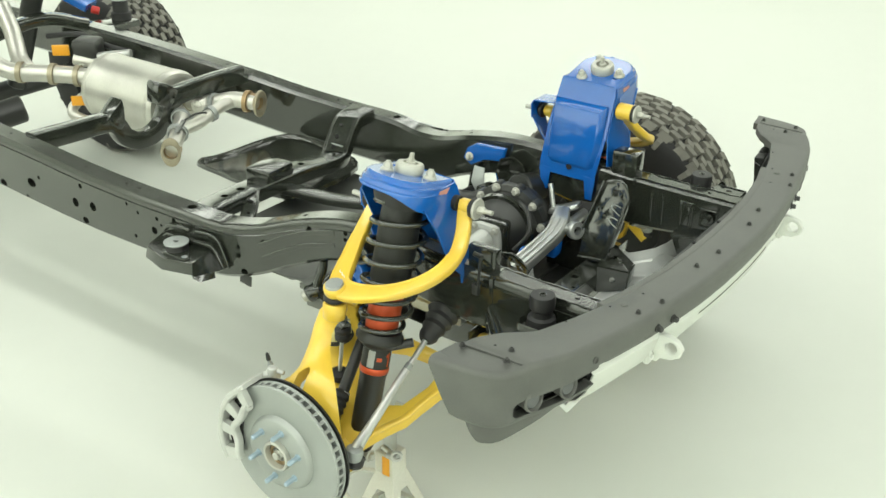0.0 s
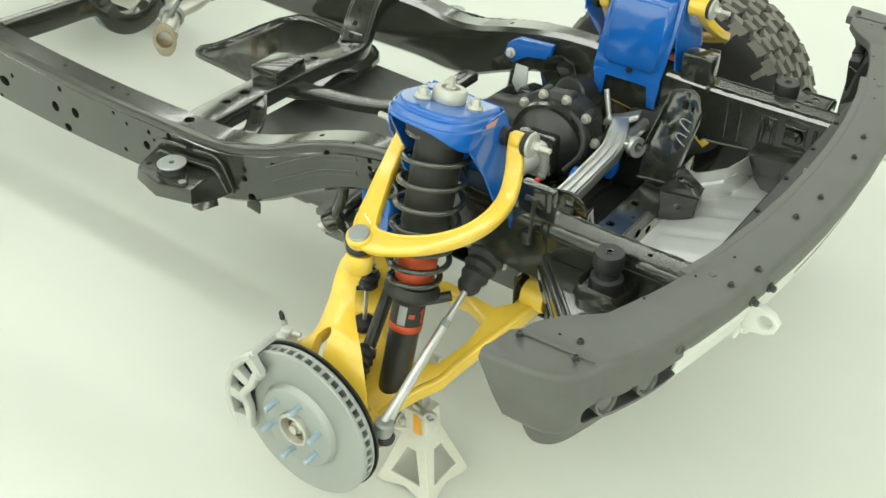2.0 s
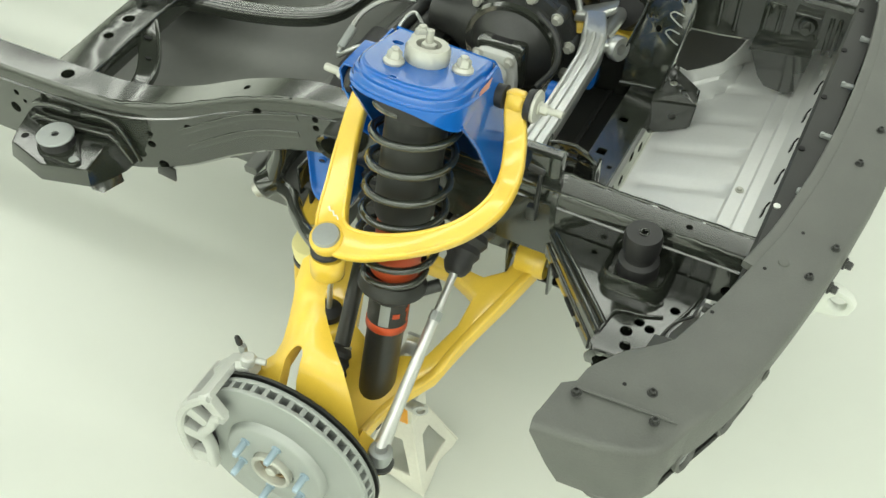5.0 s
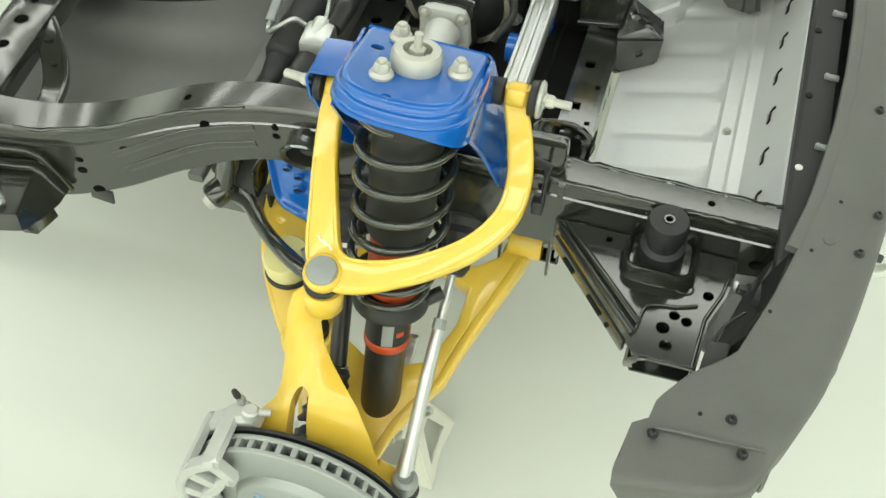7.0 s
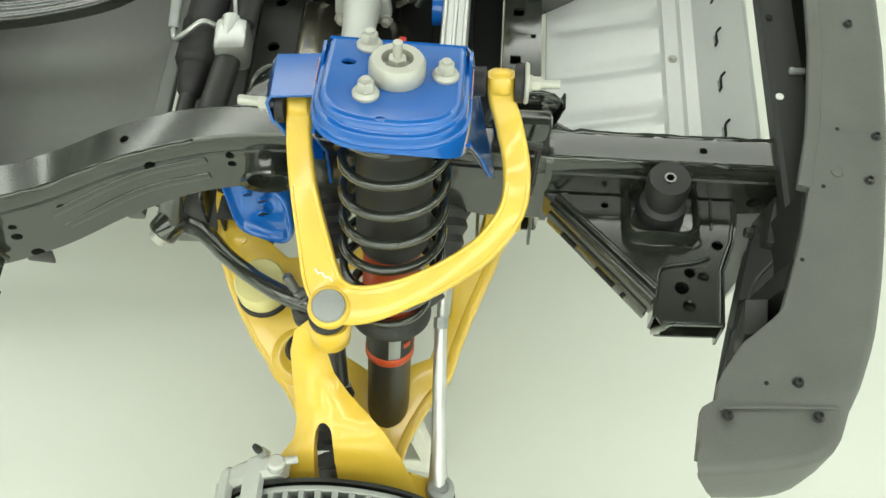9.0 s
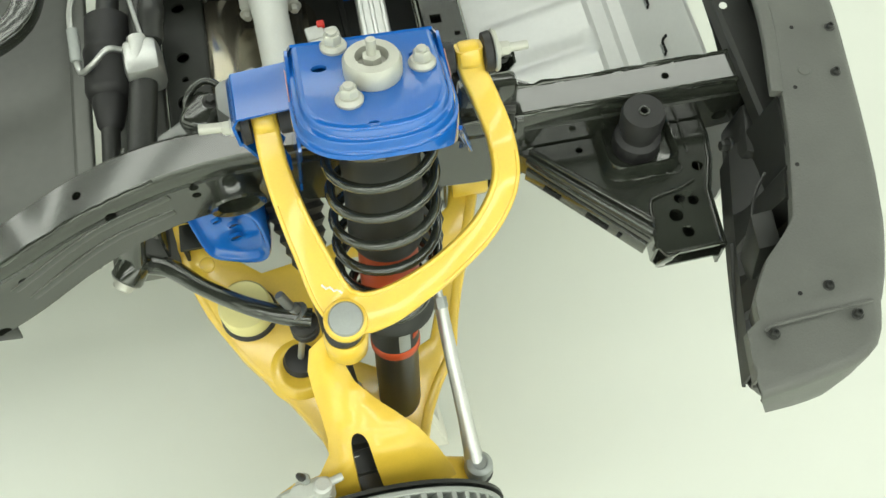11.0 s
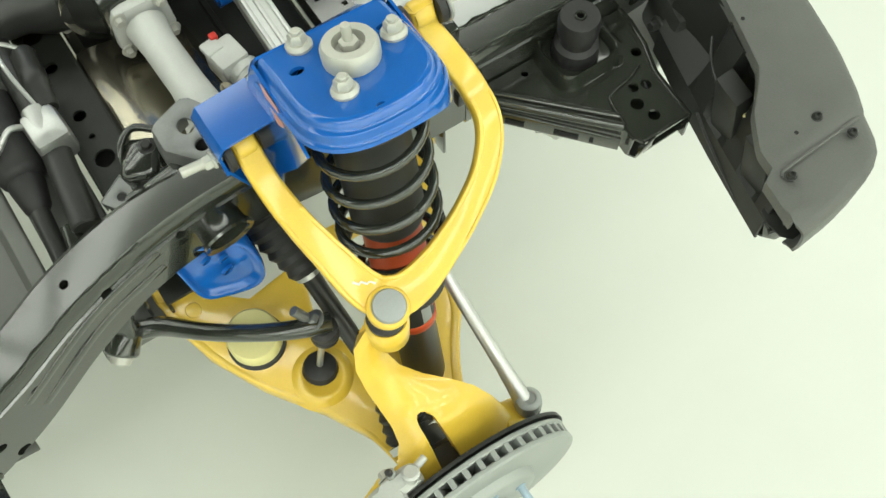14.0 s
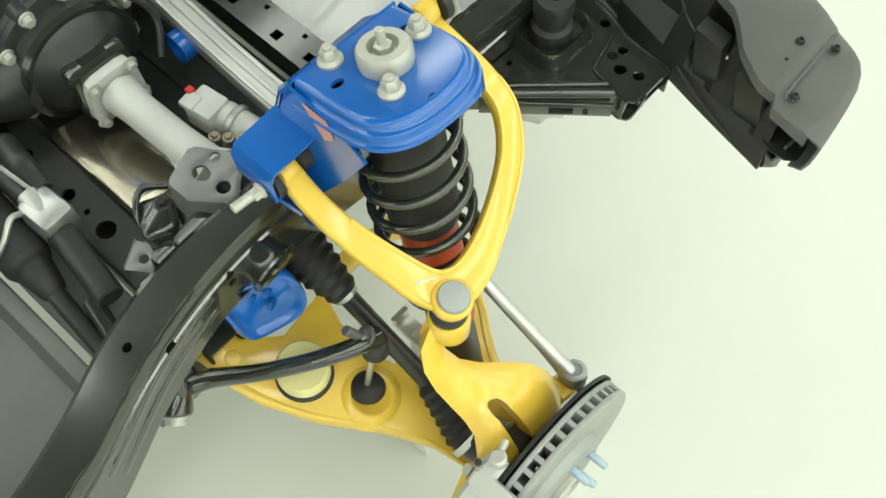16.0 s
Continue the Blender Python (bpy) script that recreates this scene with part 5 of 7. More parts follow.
def stabiliser():
    s = thing("stabiliser_bar", (-0.27, 0, 0.56), "black steel stabiliser bar with a silver disconnect actuator", "stabiliser bar")
    for sg in (1, -1):
        path = spline([(-0.30, -0.20 * sg, 0.575), (-0.325, -0.33 * sg, 0.545), (-0.312, -0.385 * sg, 0.535), (-0.258, -0.415 * sg, 0.54), (-0.204, -0.474 * sg, 0.566), (-0.145, -0.53 * sg, 0.598), (-0.09, -0.565 * sg, 0.610), (-0.045, -0.578 * sg, 0.602)], 6)
        part("arm", tube(path, [0.016, 0.016, 0.017, 0.016, 0.014, 0.014, 0.015, 0.016], 16), BLACK, s)
        bush = V((-0.330, -0.420 * sg, 0.537))
        way = V((-0.62, -0.60 * sg, -0.50)).normalized()
        part("bush_clamp", join(revolve([(0.010, -0.052), (0.020, -0.050), (0.026, -0.042), (0.027, -0.004), (0.0255, 0.0), (0.020, 0.001)], bush, way, 28), sweep(spline([bush - way * 0.026, bush + V((0.024, 0.024 * sg, 0.050)), bush + V((0.034, 0.030 * sg, 0.085)), bush + V((0.040, 0.030 * sg, 0.12))], 4), round_rect(0.044, 0.026, 0.7), (0.7, 0.7 * sg, 0))), BLACK, s, angle=60)
        part("bolt", revolve([(0.0215, 0.0), (0.0215, 0.004), (0.0165, 0.005), (0.0165, 0.013), (0.0145, 0.0155), (0.002, 0.016)], bush, way, 24), ZINC, s, "large zinc plated bolt head")
        part("link_bush", revolve([(0.014, -0.022), (0.022, -0.016), (0.022, -0.004), (0.017, 0), (0.022, 0.004), (0.022, 0.014), (0.015, 0.020)], (-0.058, -0.578 * sg, 0.582), (0, 0, 1), 22), RUBBER, s)
        part("link_nut", join(rod((-0.062, -0.570 * sg, 0.60), (-0.085, -0.55 * sg, 0.645), 0.008), bolt((-0.064, -0.568 * sg, 0.612), (-0.4, 0.35 * sg, 0.8), 0.012, 0.010)), BRACKET, s)
        part("link", rod((-0.060, -0.578 * sg, 0.58), (-0.080, -0.572 * sg, 0.45), 0.0055), ALU, s)
        part("link_seat", revolve([(0.026, 0), (0.030, 0.006), (0.026, 0.018), (0.012, 0.024)], (-0.082, -0.572 * sg, 0.430), (0.1, -0.05 * sg, 1), 24), RUBBER, s)
    part("actuator", join(box((-0.255, -0.055, 0.610), (0.062, 0.078, 0.070), 0.014, (0, 0, 4)), rod((-0.262, -0.085, 0.622), (-0.258, -0.012, 0.632), 0.020, 18)), ALU, s, "silver cast actuator housing")
    part("canister", revolve([(0.010, -0.062), (0.019, -0.060), (0.021, -0.052), (0.021, -0.018), (0.0225, -0.015), (0.0225, 0.012), (0.021, 0.015), (0.021, 0.052), (0.016, 0.060)], (-0.232, 0.04, 0.632), (0.1, 1, 0.1), 22), BLACK_SATIN, s)
    part("bar", rod((-0.257, -0.06, 0.608), (-0.278, -0.225, 0.588), 0.024, 22), BLACK_SATIN, s)
    part("bar", rod((-0.255, -0.02, 0.606), (-0.26, 0.30, 0.585), 0.022, 22), BLACK_SATIN, s)
    part("hose", tube(spline([(-0.285, -0.035, 0.635), (-0.305, -0.045, 0.655), (-0.335, -0.06, 0.640), (-0.36, -0.055, 0.62), (-0.365, -0.02, 0.63), (-0.362, 0.05, 0.66), (-0.33, 0.12, 0.67), (-0.28, 0.16, 0.66)], 7), 0.0055, 10), ALU, s, "bent metal line")
    part("hose_fitting", rod((-0.365, -0.035, 0.625), (-0.364, 0.02, 0.645), 0.010), STEEL, s)
    part("cable", tube(spline([(-0.250, -0.02, 0.645), (-0.262, 0.06, 0.665), (-0.255, 0.11, 0.665), (-0.215, 0.085, 0.645)], 6), 0.004, 8), ALU, s)
    p = thing("front_propeller_shaft", (-0.33, 0, 0.54), "black shaft with a stepped rubber boot", "drive shaft")
    part("boot", revolve([(0.016, 0), (0.022, 0.008), (0.030, 0.05), (0.030, 0.06), (0.036, 0.065), (0.041, 0.075), (0.041, 0.14), (0.043, 0.145), (0.043, 0.155), (0.040, 0.16), (0.040, 0.22), (0.02, 0.23)], (-0.330, -0.145, 0.565), (0.06, 1, 0.12), 26), RUBBER, p)
    part("shaft", rod((-0.330, -0.14, 0.566), (-0.345, -0.36, 0.535), 0.016, 18), BLACK_SATIN, p)
    part("shaft", rod((-0.318, 0.07, 0.59), (-0.29, 0.4, 0.60), 0.020, 18), BLACK_SATIN, p)


stabiliser()


def axle_carrier():
    d = thing("front_differential", (-0.04, 0.17, 0.50), "black cast front differential with zinc bolts round its flange", "differential")
    c = V((-0.030, 0.0, 0.618))
    part("bell", revolve([(0.050, 0.075), (0.052, 0.095), (0.060, 0.105), (0.088, 0.125), (0.108, 0.150), (0.116, 0.175), (0.134, 0.182), (0.134, 0.196)], c, (0, 1, 0), 48), BLACK_SATIN, d)
    part("cover", revolve([(0.134, 0.197), (0.134, 0.210), (0.115, 0.215), (0.105, 0.27), (0.07, 0.30), (0.045, 0.31), (0.045, 0.36)], c, (0, 1, 0), 48), BLACK_SATIN, d)
    part("nose", revolve([(0.085, 0), (0.075, 0.07), (0.055, 0.11), (0.050, 0.16), (0.03, 0.17)], c + V((-0.06, 0.215, 0.0)), (-1, 0, 0), 28), BLACK_SATIN, d)
    for i in range(11):
        a = 2 * math.pi * i / 11 + 0.2
        q = c + V((0.126 * math.cos(a), 0.181, 0.126 * math.sin(a)))
        part("flange_lug", rod(q + V((0, -0.002, 0)), q + V((0, 0.03, 0)), 0.017, 14), BLACK_SATIN, d)
        part("bolt", bolt(q + V((0, -0.003, 0)), (0, -1, 0), 0.011, 0.011, 1.3), ZINC, d)
    for i in range(6):
        a = i * math.pi / 3 + 0.3
        e = V((math.cos(a), 0, math.sin(a)))
        part("rib", slab([c + e * 0.052 + V((0, 0.10, 0)), c + e * 0.108 + V((0, 0.15, 0)), c + e * 0.118 + V((0, 0.175, 0)), c + e * 0.09 + V((0, 0.17, 0))], e.cross(V((0, 1, 0))) * 0.008, bevel=0.002), BLACK_SATIN, d)
    part("snout", box(tuple(c + V((0.0, 0.095, 0.0))), (0.115, 0.05, 0.115), 0.014), BLACK, d)
    # black inlay for the shade in the slot
    part("snout_slot", box(tuple(c + V((0.0, 0.095, 0.0575))), (0.05, 0.016, 0.004), 0.0018), RECESS_SHADE, d)
    part("ring", revolve([(0.100, 0.140), (0.112, 0.138), (0.116, 0.150), (0.108, 0.156)], c, (0, 1, 0), 48, True), BLACK, d)
    part("vent_line", tube(spline([c + V((0.05, 0.16, 0.10)), c + V((0.11, 0.12, 0.09)), c + V((0.13, 0.09, 0.04)), c + V((0.10, 0.06, -0.01))], 6), 0.007, 10), BLACK_SATIN, d)
    t = thing("axle_tube", (-0.035, -0.04, 0.58), "white cast axle tube bolted to the differential", "axle tube")
    part("tube", tube([c + V((0, 0.045, 0)), c + V((0, 0.0, 0)), c + V((0.003, -0.10, 0)), c + V((0.004, -0.17, 0)), c + V((0.004, -0.20, 0.0))], [0.036, 0.031, 0.031, 0.036, 0.052], 26, (0, 0, 1)), CASTING, t)
    part("flange", slab([c + V((x * 0.82, 0.072, z * 0.86)) for x, z in ((-0.065, -0.035), (-0.055, -0.06), (-0.03, -0.062), (0.03, -0.062), (0.055, -0.06), (0.065, -0.035), (0.06, 0.03), (0.05, 0.052), (0.03, 0.058), (-0.03, 0.058), (-0.05, 0.052), (-0.06, 0.03))], (0, -0.022, 0), bevel=0.005), CASTING, t)
    for x, z in ((-0.042, -0.040), (0.042, -0.040), (-0.038, 0.040), (0.038, 0.040)):
        part("bolt", bolt(c + V((x, 0.05, z)), (0, -1, 0), 0.009, 0.010), ZINC, t)
    part("gusset", slab([c + V((-0.045, -0.20, -0.01)), c + V((-0.03, -0.12, -0.01)), c + V((-0.02, -0.20, -0.01))], (0, 0, 0.012)), CASTING, t)
    # brushed cover below the differential
    s = thing("sump_shield", (-0.07, -0.05, 0.50), "polished steel shield under the axle", "shield")
    sh = sheet([[(x, y, z + dz) for x, z in ((-0.152, 0.566), (-0.148, 0.580), (-0.140, 0.584), (-0.10, 0.576), (-0.04, 0.566), (0.03, 0.540), (0.05, 0.50))]
                for y, dz in ((-0.26, -0.030), (-0.20, -0.016), (-0.146, -0.004), (-0.136, 0.006), (-0.126, 0.006), (-0.118, -0.008), (-0.02, -0.020), (0.12, -0.040))], 0.004)
    part("sheet", sh, POLISHED, s)
    part("end_fold", box((-0.05, -0.262, 0.54), (0.2, 0.004, 0.05), 0.0015), POLISHED, s)
    # added ribbed black sheet that keeps the space below the axle dark
    u = thing("axle_floor_cover", (0.04, 0.05, 0.47), "black sheet added below the front axle to hide the floor", "tray")
    tray = sheet([[(x, y, z) for x, z in ((-0.150, 0.50), (-0.13, 0.478), (0.05, 0.470), (0.20, 0.470), (0.232, 0.49))] for y in (-0.27, -0.26, 0.0, 0.30, 0.31)], 0.004)
    part("panel", tray, PLASTIC, u)
    for x in (-0.06, 0.02, 0.10, 0.17):
        part("rib", sweep([(x, -0.25, 0.474), (x, 0.29, 0.474)], round_rect(0.012, 0.010, 0.5)), PLASTIC, u)
    b = thing("cross_brace", (0.2, 0, 0.66), "bright cast aluminium cross brace", "brace")
    path = spline([(0.140, -0.36, 0.602), (0.142, -0.22, 0.604), (0.144, -0.05, 0.610), (0.146, 0.10, 0.628), (0.146, 0.16, 0.640), (0.136, 0.215, 0.660), (0.116, 0.268, 0.676)], 6)
    part("bar", sweep(path, round_rect(0.054, 0.04, 0.4), (0, 0, 1), along(path, [1.2, 1.0, 0.95, 0.9, 1.0, 1.05, 0.85])), ALU, b)
    for off in (-0.019, 0.0, 0.019):
        part("ridge", sweep([p + V((off, 0, 0.021)) for p in path[2:30]], round_rect(0.008, 0.010, 0.6), (0, 0, 1)), ALU, b)
    part("head", slab([(0.068, 0.262, 0.672), (0.072, 0.298, 0.674), (0.110, 0.306, 0.688), (0.152, 0.318, 0.704), (0.158, 0.290, 0.702), (0.118, 0.262, 0.686)], (0, -0.006, -0.018), bevel=0.004), ALU, b)
    part("eye", revolve([(0.013, -0.012), (0.026, -0.012), (0.028, -0.009), (0.028, 0.009), (0.026, 0.012), (0.013, 0.012)], (0.192, 0.215, 0.650), (0.9, -0.4, 0.2), 26, True), ALU, b)
    part("eye_arm", sweep(spline([(0.140, 0.190, 0.650), (0.165, 0.205, 0.655), (0.188, 0.214, 0.652)], 4), round_rect(0.030, 0.024, 0.6)), ALU, b)
    part("pin", rod((0.074, 0.282, 0.668), (0.048, 0.302, 0.738), 0.008), ALU, b)
    r = thing("steering_rack", (0.12, 0, 0.55), "grey electric steering rack with motor housing", "steering rack")
    part("housing", rod((0.145, 0.25, 0.640), (0.150, 0.36, 0.645), 0.017, 22), ALU, r)
    part("housing_end", rod((0.142, -0.30, 0.625), (0.146, -0.37, 0.655), 0.030, 22), ALU, r)
    part("motor", join(box((0.056, -0.074, 0.592), (0.056, 0.060, 0.056), 0.008, (0, 0, 8)), rod((0.068, -0.095, 0.585), (0.088, -0.215, 0.580), 0.029, 24)), CASTING, r)
    part("motor_cap", revolve([(0.033, 0), (0.035, 0.004), (0.033, 0.012)], (0.072, -0.118, 0.5845), (0.02, -0.12, -0.005), 26), ALU, r)
    part("control_box", box((0.040, -0.055, 0.616), (0.032, 0.030, 0.014), 0.004, (0, 0, 8)), CASTING, r)
    part("plug", box((0.052, -0.040, 0.622), (0.014, 0.014, 0.010), 0.003), RED, r, "red plug")
    for x, y, z in ((0.022, -0.118, 0.585), (0.034, -0.140, 0.590), (0.048, -0.160, 0.595)):
        part("fitting", join(rod((x, y, z - 0.03), (x + 0.004, y - 0.006, z + 0.012), 0.008, 12), bolt((x + 0.004, y - 0.006, z + 0.012), (0.1, -0.1, 1), 0.007, 0.006)), FLANGE, r, "brassy threaded fitting")
    part("bush", revolve([(0.02, -0.02), (0.03, -0.02), (0.03, 0.02), (0.02, 0.02)], (0.12, 0.06, 0.60), (1, 0, 0), 20, True), BLUE, r)
    part("bush", box((0.15, 0.16, 0.60), (0.04, 0.05, 0.05), 0.01), BLUE, r)
    part("yellow_tag", box((0.14, 0.22, 0.64), (0.03, 0.012, 0.05), 0.003), AMBER, r)


axle_carrier()

# ---- front bumper ----
BY = (0.0, 0.12, 0.25, 0.40, 0.50, 0.58, 0.645, 0.695, 0.72, 0.745, 0.793, 0.822)
B_IN = (0.705, 0.703, 0.694, 0.674, 0.650, 0.630, 0.609, 0.592, 0.566, 0.538, 0.506, 0.501)
B_OUT = (0.800, 0.798, 0.790, 0.772, 0.755, 0.740, 0.726, 0.713, 0.706, 0.697, 0.677, 0.661)
B_TOP = (0.874, 0.874, 0.874, 0.875, 0.876, 0.878, 0.880, 0.881, 0.882, 0.883, 0.885, 0.886)


def bumper_at(y):
    return [float(np.interp(abs(y), BY, a)) for a in (B_IN, B_OUT, B_TOP)]


CORNER = ((0.659, 0.826), (0.652, 0.845), (0.645, 0.862), (0.634, 0.878), (0.617, 0.890), (0.594, 0.899), (0.560, 0.906), (0.525, 0.911), (0.474, 0.917))


def bumper_rows(sg):
    """Stations from the middle to the rear of one end: front edge, its inward normal, rear edge, top, foot of the face."""
    edge = [(bumper_at(y)[1], y, bumper_at(y)[0], y, bumper_at(y)[2]) for y in list(np.linspace(0, 0.62, 22)) + list(np.linspace(0.626, 0.822, 16))]
    rear = np.linspace(0, 1, len(CORNER) + 1)[1:]
    edge += [(x, y, 0.484 - 0.011 * k, 0.825 + 0.068 * k, 0.8825) for (x, y), k in zip(CORNER, rear)]
    out = []
    for i, (x, y, qx, qy, zt) in enumerate(edge):
        a, b = edge[max(i - 1, 0)], edge[min(i + 1, len(edge) - 1)]
        d = V((b[0] - a[0], b[1] - a[1], 0)).normalized()
        nrm = V((-d.y, d.x, 0))
        nrm = nrm if i else V((-1, 0, 0))
        foot = zt - 0.074 if y < 0.652 else float(np.interp(y, (0.652, 0.68, 0.822, 0.88, 0.916), (0.762, 0.756, 0.748, 0.744, 0.736)))
        out.append((V((x, sg * y, 0)), V((nrm.x, sg * nrm.y, 0)), V((qx, sg * qy, 0)), zt, foot))
    return out


def rows_of_chin(pts):
    """The lower inner edge of the chin, station by station."""
    n = len(pts)
    return [(p.x - 0.024, p.y - 0.015, 0.672 + 0.046 * max(0.0, 1 - k / (n - 1) / 0.26) ** 2 + 0.046 * max(0.0, (k / (n - 1) - 0.36) / 0.64) ** 1.2) for k, p in enumerate(pts)]


def front_bumper():
    b = thing("front_bumper", (0.66, 0, 0.70), "textured dark grey steel front bumper with bolted end caps", "bumper")
    for sg in (-1, 1):
        rows = []
        for p, n, q, zt, foot in bumper_rows(sg):
            rake = V((0.045 * max(0.0, (0.60 - p.x) / 0.11), 0, 0))
            curl = 0.45 * rake.x
            up = lambda v, z: V((v.x, v.y, z))
            mid = 0.5 * (zt + foot) - 0.01
            e = p + n * 0.014
            rows.append([up(q, zt - 0.024), up(q, zt - 0.003), up(q.lerp(e, 0.04), zt), up(e, zt), up(p + n * 0.0085, zt - 0.0010), up(p + n * 0.0042, zt - 0.0034), up(p + n * 0.0012, zt - 0.0075), up(p, zt - 0.0125), up(p + n * (0.002 + curl * 0.25) + rake * 0.5, mid), up(p + n * (0.006 + curl * 0.5) + rake * 0.85, foot + 0.016), up(p + n * (0.010 + curl * 0.8) + rake, foot + 0.004), up(p + n * (0.016 + curl) + rake, foot), up(p + n * (0.036 - 0.42 * rake.x + curl) + rake, foot + 0.003)])
        shell = sheet(rows, 0.004 * -sg)
        # the slot for the lamps, open towards the middle
        tool = box((0.696, sg * 0.735, 0.788), (0.12, 0.262, 0.040), 0.016, (sg * -2.5, 0, sg * 18), 4)
        part("shell", cut(shell, [tool]), BUMPER, b, angle=42)
        xm = bumper_at(0.735)[1]
        for y in (0.710, 0.795):
            xo = bumper_at(y)[1]
            lamp = part("fog_lamp", revolve([(0.016, 0), (0.023, 0.02), (0.025, 0.040), (0.025, 0.048), (0.021, 0.050), (0.019, 0.044)], (xo - 0.062, sg * y, 0.789), (1, sg * 0.25, 0.10), 22), BUMPER, b)
            part("lens", revolve([(0.0195, 0), (0.017, 0.004), (0.004, 0.006)], (xo - 0.018, sg * (y + 0.011), 0.7935), (1, sg * 0.25, 0.10), 20), LENS, lamp)
            part("bezel", revolve([(0.0195, 0.043), (0.0265, 0.046), (0.0265, 0.052), (0.0225, 0.054), (0.0195, 0.050)], (xo - 0.062, sg * y, 0.789), (1, sg * 0.25, 0.10), 24, True), BUMPER, lamp)
        # black board added behind the lamps, for the dark inside the slot
        part("slot_backing", box((xm - 0.060, sg * 0.725, 0.790), (0.008, 0.26, 0.08), 0.002, (0, 0, sg * 17)), RECESS_SHADE, b)
        part("emblem_ring", revolve([(0.008, 0), (0.0095, 0.002), (0.008, 0.003), (0.0065, 0.002)], (bumper_at(0.660)[1] - 0.0005, sg * 0.660, 0.838), (1, sg * 0.25, 0), 18, True), BUMPER, b)
        # chin below the wing
        rows = []
        pts = spline([(x, y, 0) for x, y in ((0.534, 0.858), (0.555, 0.860), (0.580, 0.853), (0.603, 0.833), (0.621, 0.798), (0.640, 0.750), (0.654, 0.702), (0.664, 0.664))], 4)
        for t, p in zip(np.linspace(0, 1, len(pts)), pts):
            zb = 0.668 + 0.046 * max(0.0, 1 - t / 0.26) ** 2 + 0.046 * max(0.0, (t - 0.36) / 0.64) ** 1.2
            x, y = p.x, p.y
            rows.append([(x + 0.004, sg * y, 0.752), (x + 0.001, sg * (y - 0.002), 0.73), (x - 0.008, sg * (y - 0.006), zb + 0.006), (x - 0.014 * min(1, 4 * t), sg * (y - 0.011), zb), (x - 0.030 * min(1, 4 * t), sg * (y - 0.020), zb + 0.004)])
        part("chin", sheet(rows, -0.004 * sg), BUMPER, b, angle=50)
        # the chin's floor, running back to a turned-up lip
        rows = []
        for r in rows_of_chin(pts):
            x, y, z = r
            xr, yr = float(np.interp(y, (0.58, 0.65, 0.70, 0.74, 0.80, 0.835, 0.86), (0.584, 0.566, 0.554, 0.546, 0.535, 0.534, 0.545))), min(y - 0.004, 0.842)
            x = max(x, xr + 0.014)
            rows.append([(x, sg * y, z), (x + (xr - x) * 0.5, sg * (y + (yr - y) * 0.5), z - 0.001), (xr + 0.008, sg * yr, z), (xr + 0.002, sg * yr, z + 0.003), (xr, sg * yr, z + 0.003 + 0.007 * min(1.0, max(0.0, (0.83 - y) / 0.05)))])
        part("chin_floor", sheet(rows, 0.004), PLASTIC, b, angle=50)
        # black slab added to darken the gap between chin and end cap
        part("end_gap_cover", slab([(x, sg * y, 0.744) for x, y in ((0.526, 0.826), (0.520, 0.846), (0.522, 0.870), (0.534, 0.884), (0.560, 0.882), (0.598, 0.868), (0.622, 0.838), (0.628, 0.80), (0.570, 0.81))], (0, 0, -0.004), bevel=0.0015), PLASTIC, b)
        part("end_stay", box((0.545, sg * 0.852, 0.800), (0.004, 0.05, 0.020), 0.0015, (0, 25, sg * 20)), STEEL, b)
        # moulded liner behind the end: a smooth foot, then facets that step in and out
        rows = []
        for y, f in ((0.838, 0.004), (0.81, 0.0), (0.80, 0.030), (0.765, 0.034), (0.755, 0.004), (0.715, 0.0), (0.70, 0.036), (0.665, 0.030), (0.655, -0.004), (0.615, 0.0), (0.605, 0.028), (0.56, 0.02), (0.50, 0.0)):
            xb = float(np.interp(y, (0.50, 0.58, 0.65, 0.70, 0.74, 0.84), (0.604, 0.582, 0.564, 0.552, 0.543, 0.522)))
            rows.append([(xb + 0.004, sg * y, 0.676), (xb, sg * y, 0.684), (xb + 0.002, sg * y, 0.735), (xb + 0.018 + f, sg * (y - 0.006), 0.762), (xb + 0.026 + f, sg * y, 0.815), (xb + 0.040 + 0.3 * f, sg * y, 0.862)])
        part("liner", sheet(rows, 0.004 * sg), PLASTIC, b, angle=18)
        for y, z, h in ((0.775, 0.772, 0.05), (0.685, 0.775, 0.06)):
            x = float(np.interp(y, (0.58, 0.85), (0.585, 0.528)))
            part("facet", slab([(x - 0.004, sg * (y - 0.028), z + h), (x - 0.010, sg * (y + 0.024), z + h), (x - 0.002, sg * (y + 0.034), z - 0.035), (x + 0.002, sg * (y - 0.014), z - 0.045)], (0.03, 0.0, 0.004), bevel=0.003), PLASTIC, b)
        part("wire", tube(spline([(0.60, sg * 0.60, 0.835), (0.575, sg * 0.63, 0.83), (0.565, sg * 0.665, 0.815), (0.572, sg * 0.70, 0.805)], 6), 0.0022, 8), BLACK_SATIN, b)
        part("wire_tip", rod((0.572, sg * 0.70, 0.805), (0.575, sg * 0.715, 0.80), 0.004), CREAM, b)
        # the pressed step where the end cap laps over the wing
        joint = [(0.502, 0.8395), (0.508, 0.834), (0.533, 0.832), (0.598, 0.829), (0.643, 0.827)]
        part("joint", sweep([(x, sg * y, bumper_at(0.82)[2] - 0.0010) for x, y in joint], round_rect(0.0045, 0.0030, 0.95)), BUMPER, b)
        # bolts on the top
        for x, y in ((0.616, 0.842), (0.509, 0.846), (0.598, 0.797), (0.731, 0.487), (0.752, 0.411), (0.742, 0.20), (0.755, 0.10)):
            z = bumper_at(min(y, 0.82))[2] + (0.004 if y > 0.83 else 0)
